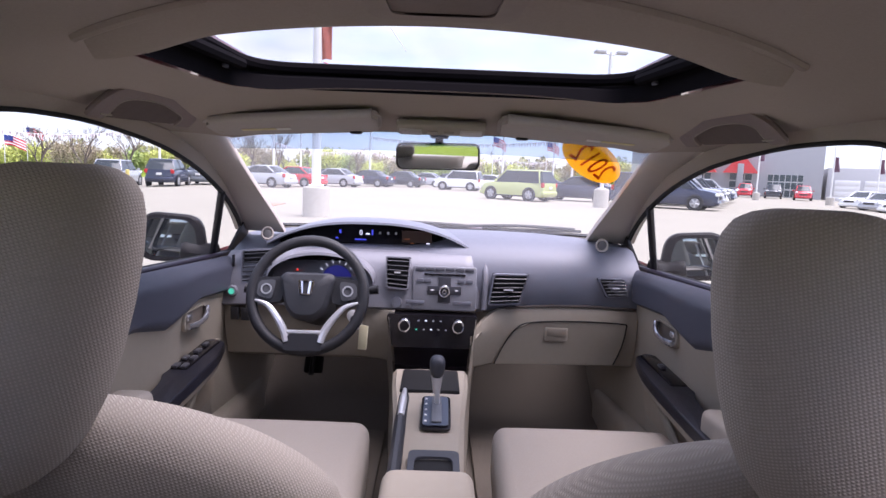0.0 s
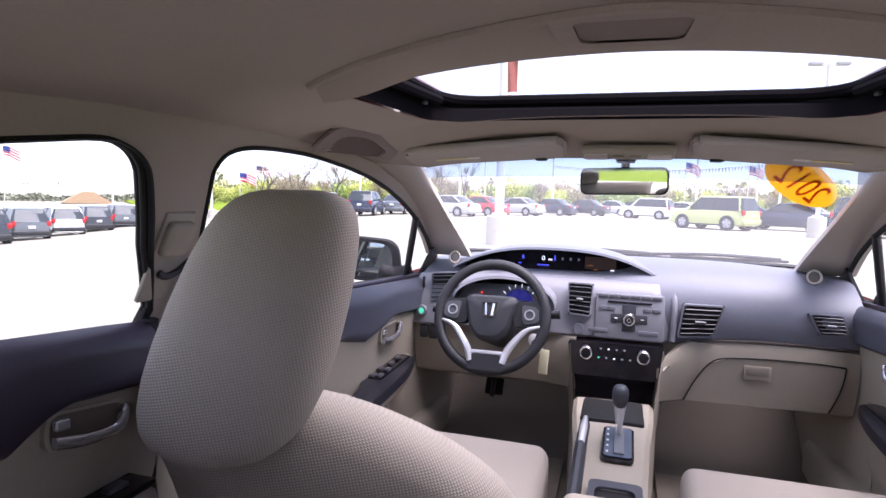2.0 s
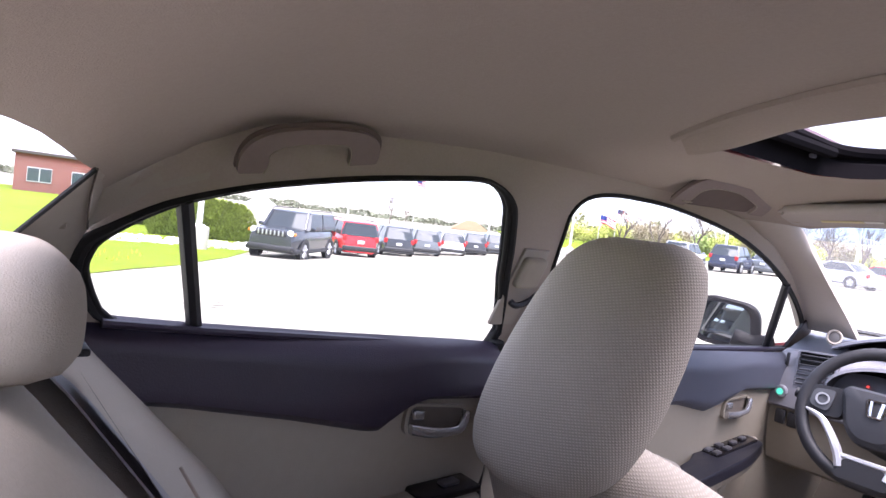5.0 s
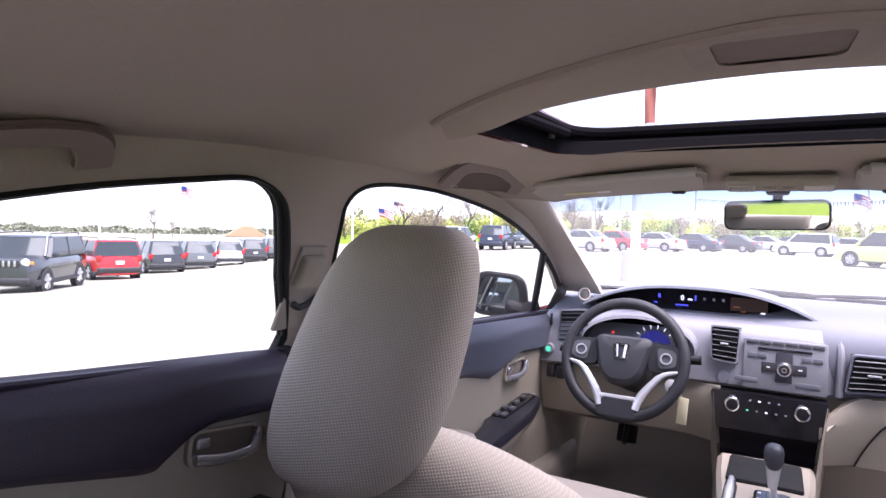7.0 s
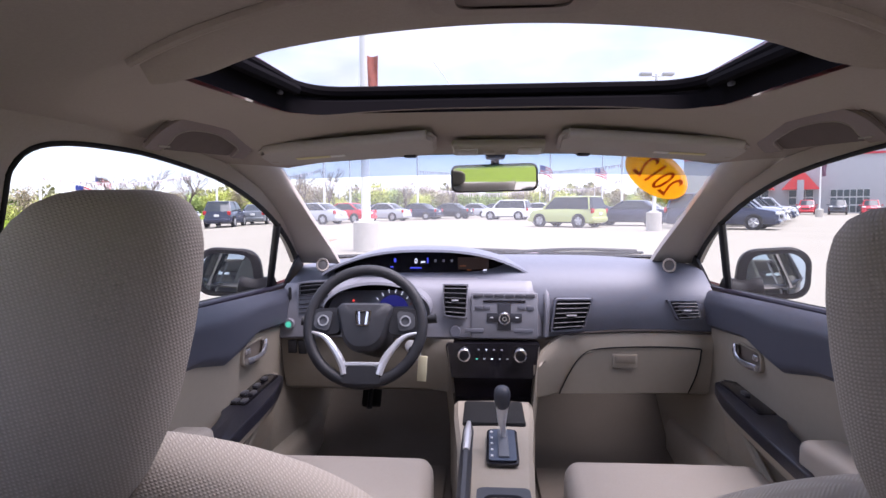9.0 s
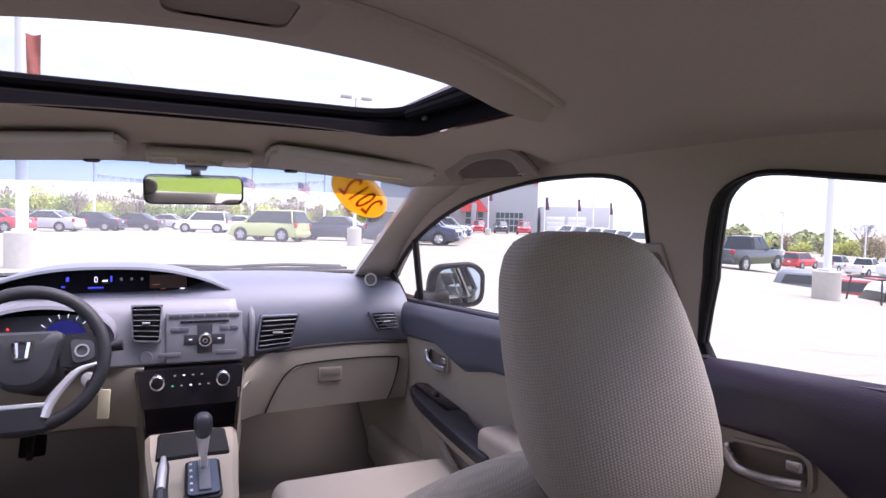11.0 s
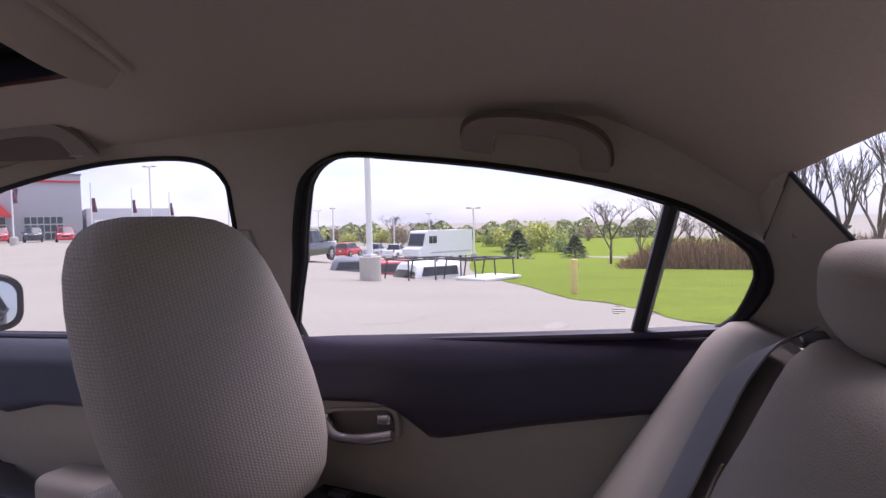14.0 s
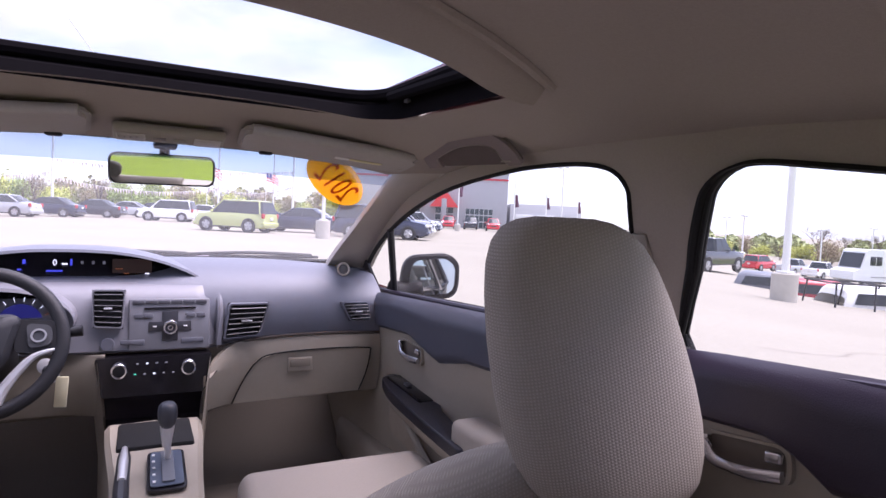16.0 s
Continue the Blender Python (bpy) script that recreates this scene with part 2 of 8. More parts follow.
def smooth_path(pts, n=6, closed=False):
    """Catmull-Rom points through pts."""
    P = [Vector(p) for p in pts]
    out = []
    k = len(P)
    for i in range(k if closed else k - 1):
        if closed:
            a, b, c, d = P[i - 1], P[i], P[(i + 1) % k], P[(i + 2) % k]
        else:
            a, b, c, d = P[max(i - 1, 0)], P[i], P[i + 1], P[min(i + 2, k - 1)]
        for j in range(n):
            u = j / n
            out.append(0.5 * ((2 * b) + (c - a) * u + (2 * a - 5 * b + 4 * c - d) * u * u + (3 * b - a - 3 * c + d) * u ** 3))
    if not closed:
        out.append(P[-1])
    return out


def tube(pts, r, n=8, closed=False, flat=1.0, up=(0, 0, 1)):
    """A tube of radius r (a number, or one per point) along pts; flat squeezes it across."""
    P = [Vector(p) for p in pts]
    rows = []
    k = len(P)
    for i, p in enumerate(P):
        a = P[i - 1] if (i or closed) else p
        b = P[(i + 1) % k] if (i < k - 1 or closed) else p
        t = (b - a).normalized()
        s = t.cross(Vector(up))
        s = s.normalized() if s.length > 1e-4 else Vector((1, 0, 0))
        w = s.cross(t)
        ri = r[i] if isinstance(r, (list, tuple)) else r
        rows.append([p + s * math.cos(2 * math.pi * j / n) * ri * flat + w * math.sin(2 * math.pi * j / n) * ri for j in range(n)])
    if closed:
        rows.append(rows[0])
        bm = loft(rows, True)
        bmesh.ops.remove_doubles(bm, verts=bm.verts, dist=1e-6)
        return bm
    return loft(rows, True, True)


def lathe(profile, n=24, m=None, caps=True):
    rows = [[Vector((r * math.cos(2 * math.pi * j / n), r * math.sin(2 * math.pi * j / n), h)) for j in range(n)] for r, h in profile]
    bm = loft(rows, True, caps)
    if m:
        bmesh.ops.transform(bm, matrix=m, verts=bm.verts)
    return bm


def plate(pts, depth, holes=(), bevel=0.0):
    """A flat plate with the outline pts and holes, thickened by the vector depth."""
    bm = bmesh.new()
    for loop in (pts, *holes):
        vs = [bm.verts.new(p) for p in loop]
        for i in range(len(vs)):
            bm.edges.new((vs[i - 1], vs[i]))
    bmesh.ops.triangle_fill(bm, use_beauty=True, edges=bm.edges[:])
    if depth is not None:
        d = Vector(depth)
        r = bmesh.ops.extrude_face_region(bm, geom=bm.faces[:])
        bmesh.ops.translate(bm, vec=d, verts=[v for v in r["geom"] if isinstance(v, bmesh.types.BMVert)])
    return bm


def rounded(pts, r, n=5):
    """Rounds the corners of a closed outline of 2D or 3D points."""
    P = [Vector(p) for p in pts]
    out = []
    for i, p in enumerate(P):
        a, b = (P[i - 1] - p), (P[(i + 1) % len(P)] - p)
        rr = r[i] if isinstance(r, (list, tuple)) else r
        ra = min(rr, a.length * 0.48, b.length * 0.48)
        s, e = p + a.normalized() * ra, p + b.normalized() * ra
        for j in range(n + 1):
            u = j / n
            out.append(s * (1 - u) ** 2 + p * 2 * u * (1 - u) + e * u * u)
    return out


def mirrored(bm, on):
    if on:
        bmesh.ops.scale(bm, vec=(-1, 1, 1), verts=bm.verts)
        bmesh.ops.reverse_faces(bm, faces=bm.faces)
    return bm


def sphere(c, d, u=16, v=10):
    bm = bmesh.new()
    bmesh.ops.create_uvsphere(bm, u_segments=u, v_segments=v, radius=0.5)
    for w in bm.verts:
        w.co = Vector((w.co.x * d[0] + c[0], w.co.y * d[1] + c[1], w.co.z * d[2] + c[2]))
    return bm


def squircle(c, d, p=3.2, u=28, v=18, shape=None):
    """A cushion: a superellipsoid of size d, its points moved on by shape."""
    bm = bmesh.new()
    bmesh.ops.create_uvsphere(bm, u_segments=u, v_segments=v, radius=1.0)
    for w in bm.verts:
        x, y, z = w.co
        k = (abs(x) ** p + abs(y) ** p + abs(z) ** p) ** (-1 / p)
        q = Vector((x * k * d[0] / 2, y * k * d[1] / 2, z * k * d[2] / 2))
        w.co = (shape(q) if shape else q) + Vector(c)
    return bm


def words(text, size, m, material, parent, name="lettering", depth=0.0004):
    cu = bpy.data.curves.new(name, "FONT")
    cu.body, cu.size, cu.align_x, cu.align_y, cu.extrude = text, size, "CENTER", "CENTER", depth
    tmp = bpy.data.objects.new("tmp", cu)
    me = bpy.data.meshes.new_from_object(tmp)
    bpy.data.objects.remove(tmp)
    me.transform(m)
    for v in me.vertices:
        v.co.x *= cabin_width(v.co.y)
    me.materials.append(material)
    ob = new(name, me)
    ob.parent = parent
    return ob


# ---- car cabin: shell ----
def tx(z):
    """Half width of the cabin side at height z (the side windows lean inwards)."""
    return 0.70 - 0.45 * (z - 0.985)


def side_pt(y, z, out=0.0):
    return Vector((tx(z) + out, y, z))


FRONT_WIN = [(0.700, 0.955), (0.655, 1.08), (0.628, 1.175), (0.622, 1.205), (0.640, 1.228), (0.690, 1.240), (0.78, 1.243), (0.90, 1.238), (1.114, 1.212), (1.33, 1.165),
             (1.536, 1.109), (1.72, 1.045), (1.86, 0.985), (1.93, 0.945), (1.93, 0.915), (1.85, 0.905), (1.62, 0.917), (1.30, 0.936), (1.00, 0.947)]
REAR_WIN = [(0.577, 0.957), (0.525, 1.09), (0.487, 1.170), (0.468, 1.200), (0.440, 1.219), (0.400, 1.226), (0.329, 1.218), (0.223, 1.203), (0.127, 1.184), (0.068, 1.168),
            (0.010, 1.145), (-0.034, 1.114), (-0.048, 1.094), (-0.047, 1.068), (-0.016, 1.019), (0.07, 1.008), (0.30, 0.986)]


def win_loop(w, out=0.0, n=3, grow=0.0):
    cy, cz = sum(p[0] for p in w) / len(w), sum(p[1] for p in w) / len(w)
    pts = []
    for i, (y, z) in enumerate(w):
        a, b = w[i - 1], w[(i + 1) % len(w)]
        t = Vector((b[0] - a[0], b[1] - a[1])).normalized()
        n2 = Vector((-t.y, t.x))
        if n2.dot(Vector((y - cy, z - cz))) < 0:
            n2 = -n2
        pts.append(side_pt(y + n2.x * grow, z + n2.y * grow, out))
    return smooth_path(pts, n, True)


def side_shell(s):
    flip = s < 0
    word = "left" if flip else "right"
    belt = [(2.02, 0.86), (1.75, 0.885), (1.30, 0.915), (0.60, 0.945), (0.0, 1.005), (-0.085, 1.02), (-0.092, 1.06), (-0.088, 1.10), (-0.075, 1.14), (-0.04, 1.19), (0.06, 1.245), (0.40, 1.272),
            (0.90, 1.270), (1.12, 1.246), (1.34, 1.198), (1.56, 1.137), (1.75, 1.072), (1.92, 0.995), (2.02, 0.93)]
    bm = plate([side_pt(y, z) for y, z in belt], (0.010, 0, 0.0045), [win_loop(FRONT_WIN, grow=0.004), win_loop(REAR_WIN, grow=0.004)])
    structure("wall_" + word, mirrored(bm, flip), HEADLINER, "beige moulded pillar and window surround trim of the cabin", "pillar trim")
    for tag, w, div in (("front", FRONT_WIN, ((1.555, 1.103), (1.70, 0.914))), ("rear", REAR_WIN, ((0.026, 1.152), (0.068, 1.014)))):
        win = thing("window_" + word + "_" + tag, "clear side window glass in a black rubber seal, with a slim black divider", "car window", kind="structure")
        part("window_seal", mirrored(tube(win_loop(w, 0.0, grow=0.003), 0.0042, 8, True), flip), RUBBER, win, "black rubber window seal")
        part("outer_seal", mirrored(tube(win_loop(w, 0.011, grow=0.005), 0.0035, 6, True), flip), RUBBER, win, "black outer seal")
        pane = part("pane", mirrored(plate(win_loop(w, 0.007, grow=0.002), None), flip), GLASS, win, "clear glass pane")
        pane.visible_shadow = False
        part("jamb", mirrored(loft([[q + Vector((k * 0.012, 0, k * 0.0054)) for q in win_loop(w, 0.0, grow=0.0030)] for k in (0.02, 1.0)], True), flip), RUBBER, win, "black channel round the glass")
        if tag == "rear":
            for yy, zz, ww in ((0.090, 1.039, 0.005), (0.090, 1.035, 0.015), (0.090, 1.0325, 0.016), (0.093, 1.030, 0.008), (0.052, 1.038, 0.005), (0.052, 1.034, 0.012), (0.054, 1.0315, 0.009)):
                mark = plate([side_pt(yy - ww / 2, zz, 0.004), side_pt(yy + ww / 2, zz, 0.004), side_pt(yy + ww / 2, zz + 0.0007, 0.004), side_pt(yy - ww / 2, zz + 0.0007, 0.004)], None)
                part("etched_mark", mirrored(mark, flip), mat("etched_grey", (0.30, 0.30, 0.31), 0.7), win)
        if tag == "rear":
            near, wide = win_loop(w, 0.0, grow=0.002), win_loop(w, 0.0, grow=0.020)
            share = [0.20 + 0.80 * min(1.0, abs((b - a).normalized().y) * 1.15) ** 2 for a, b in zip(near, wide)]
            rim = [[a.lerp(b, k * q) + Vector((d, 0, 0.45 * d)) for a, b, q in zip(near, wide, share)] for k, d in ((0.0, 0.003), (0.25, -0.005), (0.55, -0.007), (0.85, -0.005), (1.0, 0.002))]
            part("door_frame", mirrored(loft(rim, True), flip), RUBBER, win, "broad black rubber round the door opening")
        a, b = (side_pt(*q, 0.004) for q in div)
        part("divider_bar", mirrored(tube([a + (a - b) * 0.03, a, (a + b) / 2, b, b + (b - a) * 0.05], 0.0115, 8, flat=0.8, up=(1, 0, 0)), flip), BLACK, win, "slim black window divider")
    # pillar at the windscreen, with the small loudspeaker
    inner = smooth_path([(0.535, 1.235, 1.272), (0.550, 1.40, 1.207), (0.556, 1.60, 1.117), (0.553, 1.78, 1.028), (0.553, 1.90, 0.965)], 4)
    outer = smooth_path([(0.585, 1.10, 1.262), (0.612, 1.30, 1.205), (0.652, 1.55, 1.128), (0.688, 1.76, 1.045), (0.722, 1.93, 0.965)], 4)
    rows = []
    for a, b in zip(inner, outer):
        side = Vector((0.25, 0.55, -0.35)).normalized()
        rows.append([a + Vector((0.012, 0.05, 0.01)), a + Vector((0.002, 0.018, 0.002))] + [a.lerp(b, u) + Vector((-0.9, -0.4, 0.1)).normalized() * 0.016 * math.sin(math.pi * u) for u in (0, 0.2, 0.4, 0.6, 0.8, 1)] + [b + Vector((0.03, 0.02, 0.0))])
    structure("pillar_" + word, mirrored(loft(rows), flip), PILLAR, "grey-beige windscreen pillar trim, smoothly curved", "pillar trim")
    sp = thing("tweeter", "small round loudspeaker with beige ring in the pillar trim", "speaker", group="pillar speakers")
    m = Matrix.Translation((0.581 * s, 1.783, 0.973)) @ Vector((-0.35 * s, -1, 0.22)).to_track_quat("Z", "Y").to_matrix().to_4x4()
    part("ring", lathe([(0.0215, -0.02), (0.0215, 0.005), (0.0195, 0.007), (0.0165, 0.006), (0.0155, 0.002)], 24, m, False), PILLAR, sp)
    part("mesh", lathe([(0.0160, 0.002), (0.011, 0.004), (0.002, 0.0045)], 20, m), mat("speaker_mesh", (0.11, 0.105, 0.105), 0.7), sp, "grey speaker mesh")
    # triangular sail at the foot of the pillar
    part("sail_panel", mirrored(plate([side_pt(1.83, 0.90, -0.006), side_pt(1.99, 0.87, -0.006), side_pt(1.95, 0.975, -0.006), side_pt(1.86, 1.008, -0.006)], (0.01, 0, 0)), flip), BLACK, win, "black corner panel")


side_shell(1)
side_shell(-1)


# ---- roof lining with the sunroof opening ----
def roof_z(x, y):
    top = np.interp(y, [-0.22, -0.12, 0.0, 0.08, 0.3, 0.96, 1.06, 1.18, 1.275], [1.182, 1.238, 1.284, 1.302, 1.325, 1.334, 1.314, 1.290, 1.272])
    edge = np.interp(y, [-0.22, -0.08, 0.0, 0.08, 0.4, 0.9, 1.12, 1.275], [1.09, 1.142, 1.200, 1.243, 1.262, 1.26, 1.25, 1.232])
    w = 0.60
    u = min(1.0, abs(x) / w)
    return float(top - (top - edge) * u ** 3.2 - 0.004 * u * u)


def roof_half(y):
    return float(np.interp(y, [-0.17, -0.1, 0.9, 1.12, 1.275], [0.58, 0.61, 0.606, 0.60, 0.51]))


def rear_arc(x):
    """Rear edge of the opening in the lining: bowed back over the rear seat."""
    return 0.344 + 0.190 * (abs(x) / 0.392) ** 1.4


FRONT_CORNERS = rounded([(-0.393, 0.540), (-0.368, 0.985), (0.368, 0.985), (0.393, 0.540)], [0.004, 0.085, 0.085, 0.004], 7)
OPEN = [Vector((p[0], p[1])) for p in FRONT_CORNERS] + [Vector((x, rear_arc(x))) for x in np.linspace(0.388, -0.388, 25)]


def roof_lining():
    outline = []
    ys = list(np.linspace(-0.06, 1.275, 34))
    outline += [(roof_half(y), y) for y in ys]
    outline += [(x, 1.275) for x in np.linspace(0.46, -0.46, 20)]
    outline += [(-roof_half(y), y) for y in reversed(ys)]
    outline += [(x, -0.218 + 0.139 * (x / 0.53) ** 2) for x in np.linspace(-0.565, 0.565, 24)]
    bm = bmesh.new()
    for loop in (outline, [(p.x, p.y) for p in OPEN]):
        vs = [bm.verts.new((x, y, 0)) for x, y in loop]
        for i in range(len(vs)):
            bm.edges.new((vs[i - 1], vs[i]))
    bmesh.ops.triangle_fill(bm, use_beauty=True, edges=bm.edges[:])
    for cut in np.linspace(-0.56, 0.56, 29):
        bmesh.ops.bisect_plane(bm, geom=bm.verts[:] + bm.edges[:] + bm.faces[:], plane_co=(cut, 0, 0), plane_no=(1, 0, 0))
    for cut in np.linspace(-0.20, 1.25, 36):
        bmesh.ops.bisect_plane(bm, geom=bm.verts[:] + bm.edges[:] + bm.faces[:], plane_co=(0, cut, 0), plane_no=(0, 1, 0))
    for v in bm.verts:
        v.co.z = roof_z(v.co.x, v.co.y)
    return bm


structure("ceiling", roof_lining(), HEADLINER, "beige woven cloth roof lining with a sunroof opening", "headliner")
# roof skin keeps the daylight out above the lining
skin = plate([(-0.67, -0.10, 1.375), (0.67, -0.10, 1.375), (0.67, 1.30, 1.375), (-0.67, 1.30, 1.375)], (0, 0, 0.02), [[Vector((x, y, 1.375)) for x, y in ((-0.40, 0.30), (-0.40, 1.17), (0.40, 1.17), (0.40, 0.30))]])
structure("roof", skin, PAINT_RED, "maroon painted steel roof of the car", "car roof")
for sx in (-1, 1):
    structure("roof_rail", loft([[(sx * 0.625, y, z) for y in (-0.14, 0.2, 1.0, 1.30)] for z in (1.268, 1.38)]), PAINT_RED, "maroon painted roof side of the car", "car roof")
structure("roof_header", loft([[(x, 1.285, z) for x in (-0.6, 0, 0.6)] for z in (1.278, 1.39)]), PAINT_RED, "maroon painted roof front edge", "car roof")

sunroof = thing("sunroof", "glass sunroof with a black frame, its beige shade half slid back", "sunroof")
RAILS = [Vector((p[0], p[1], 0)) for p in rounded([(-0.392, 0.36), (-0.368, 0.987), (0.368, 0.987), (0.392, 0.36)], [0.004, 0.085, 0.085, 0.004], 7)]
well = [[Vector((p.x * k, p.y + dy if p.y > 0.5 else p.y, z if z else roof_z(p.x, p.y) + 0.001)) for p in RAILS] for k, dy, z in ((1.0, 0.002, 0), (1.0, 0.012, 1.345), (0.998, 0.035, 1.354), (0.985, 0.040, 1.363))]
part("frame", loft(well, False), FRAME_BLACK, sunroof, "black sunroof frame and rails")
part("rear_lip", tube([Vector((x, rear_arc(x), roof_z(x, rear_arc(x)) - 0.001)) for x in np.linspace(-0.391, 0.391, 31)], 0.0065, 8), HEADLINER, sunroof, "rolled rear edge of the opening")
inner = [Vector((p.x * 0.970, p.y + 0.028 if p.y > 0.5 else p.y, 1.364)) for p in RAILS]
part("seal", tube(inner, 0.0105, 8), FRAME_BLACK, sunroof, "black rubber seal")
for sx in (-1, 1):
    part("rail", tube([(sx * 0.370, 0.35, 1.345), (sx * 0.366, 0.60, 1.349), (sx * 0.352, 0.93, 1.354)], 0.010, 8), FRAME_BLACK, sunroof, "black slide rail")
    for yy in (0.66, 0.885):
        part("clip", rbox((sx * 0.362, yy, 1.342), (0.008, 0.014, 0.006), 0.002), mat("clip_steel", (0.12, 0.12, 0.13), 0.5, 0.4), sunroof, "small steel clip")
g = part("pane", plate([Vector((x, y, 1.372)) for x, y in ((-0.41, 0.28), (-0.41, 1.19), (0.41, 1.19), (0.41, 0.28))], None), SUNROOF_GLASS, sunroof, "lightly tinted glass panel")
g.visible_shadow = False


def shade_front(x):
    return min(0.580, 0.484 + 0.075 * (abs(x) / 0.28) ** 1.7) - 0.012 * max(0.0, (abs(x) - 0.350) / 0.04) ** 2


def shade():
    """Padded cloth panel slid back into the roof; its thick front edge is rolled and bowed like the opening."""
    rows = []
    for v, up in ((-0.35, 0.030), (0.0, 0.016), (0.15, 0.005), (0.35, 0.0), (0.6, -0.004), (0.8, -0.007), (0.92, -0.008), (0.98, -0.006), (1.0, -0.001), (1.0, 0.006), (0.97, 0.014), (0.88, 0.020)):
        r = []
        for x in np.linspace(-0.388, 0.388, 41):
            a, b = rear_arc(x), max(shade_front(x), rear_arc(x) + 0.004)
            y = a + (b - a) * v
            side = min(1.0, max(0.0, (abs(x) - 0.25) / 0.12))
            r.append((x, y, roof_z(x, y) + up * (1 + 0.9 * side) - 0.004 * side))
        rows.append(r)
    return loft(rows)


part("shade", shade(), HEADLINER, sunroof, "beige cloth sliding shade with a curved front edge")
def on_shade(x, y, up=0.0):
    return Vector((x, y, roof_z(0, 0.42) - 0.004 + up - 0.05 * (y - 0.42)))


ring_o = rounded([(-0.072, 0.352), (0.072, 0.352), (0.066, 0.444), (-0.066, 0.444)], 0.020, 4)
ring_i = rounded([(-0.050, 0.370), (0.050, 0.370), (0.046, 0.430), (-0.046, 0.430)], 0.012, 4)
pull = part("shade_handle", plate([on_shade(p[0], p[1], -0.004) for p in ring_o], (0, 0, 0.006), [[on_shade(p[0], p[1], -0.004) for p in ring_i]]), mat("pull_rim", (0.31, 0.262, 0.228), 0.8), sunroof, "beige raised rim of the shade's pull")
# The cup is nearly flat; the shade of its recess is in this brown.
CUP = mat("cup_shade", (0.21, 0.17, 0.15), 0.8)
part("cup", merge(loft([[on_shade(p[0], p[1], u) for p in ring_i] for u in (-0.0035, -0.0016)], True), plate([on_shade(p[0], p[1], -0.0016) for p in ring_i], (0, 0, 0.002))), CUP, pull, "shallow finger cup, its recess shade put into the brown")

# ---- windscreen ----
wind = thing("windshield", "large raked clear windscreen with a blue-grey shade band along its top", "windshield", kind="structure")


def wind_pt(u, v, off=0.0):
    """u across -1..1, v from the top 0 to the cowl 1."""
    half = 0.575 + 0.115 * v
    y = 1.262 + 1.06 * v - 0.11 * v * (1 - v) * 0 - 0.10 * u * u * (0.4 + 0.6 * v)
    z = 1.272 - 0.318 * v + 0.02 * v * (1 - v)
    return Vector((half * u, y + off * 0.3, z + off))


US = np.linspace(-1, 1, 21)
pane = part("pane", loft([[wind_pt(u, v) for u in US] for v in np.linspace(0, 1, 11)]), WINDSCREEN, wind, "clear glass")
pane.visible_shadow = False
band = part("shade_band", loft([[wind_pt(u, v * (0.135 + 0.035 * u * u), 0.003) for u in US] for v in np.linspace(0, 1, 4)]), GLASS_BAND, wind, "blue-grey tinted band")
band.visible_shadow = False
part("cowl_seal", tube([wind_pt(u, 0.985, 0.004) for u in US], 0.008, 6), RUBBER, wind, "black lower seal")

sticker = thing("year_sticker", "oval yellow year sticker on the glass, its digits reversed", "sticker")
c0 = wind_pt(0.725, 0.185, 0.010)
du = (wind_pt(0.70, 0.15, 0.010) - wind_pt(0.65, 0.15, 0.010)).normalized()
dv = (wind_pt(0.675, 0.12, 0.010) - wind_pt(0.675, 0.18, 0.010)).normalized()
nz = du.cross(dv).normalized()
TILT = radians(-35)
ax, ay = du * math.cos(TILT) + dv * math.sin(TILT) / 0.42, -du * math.sin(TILT) + dv * math.cos(TILT) / 0.42
inside = -nz if nz.z > 0 else nz
part("oval", plate([c0 + ax * 0.122 * math.cos(a) + ay * 0.046 * math.sin(a) for a in np.linspace(0, 2 * math.pi, 40, endpoint=False)], inside * -0.001), YELLOW, sticker, "yellow oval")
words("2012", 0.078, Matrix.Translation(c0 + inside * 0.003) @ Matrix((-ax, ay, inside)).transposed().to_4x4(), ORANGE_INK, sticker, "year_lettering")

for x0, x1, yy in ((-0.45, 0.12, 2.34), (0.10, 0.62, 2.34)):
    wiper = thing("wiper", "black windscreen wiper arm resting on the cowl", "wiper", group="wipers")
    part("arm", tube(smooth_path([(x0, yy, 0.972), ((x0 + x1) / 2, yy - 0.03, 0.985), (x1, yy - 0.01, 0.977)], 5), 0.007, 6), BLACK, wiper)
    part("blade", tube([(x0 + 0.1, yy - 0.05, 0.972), (x1 + 0.02, yy - 0.04, 0.972)], 0.006, 6), RUBBER, wiper)
structure("hood", loft([[(x, y, z - 0.10 * (abs(x) / 0.75) ** 3) for x in np.linspace(-0.78, 0.78, 15)] for y, z in ((2.30, 0.945), (2.42, 0.965), (2.8, 0.95), (3.2, 0.88), (3.45, 0.76), (3.5, 0.55))]), PAINT_RED, "maroon painted bonnet ahead of the windscreen", "car hood")

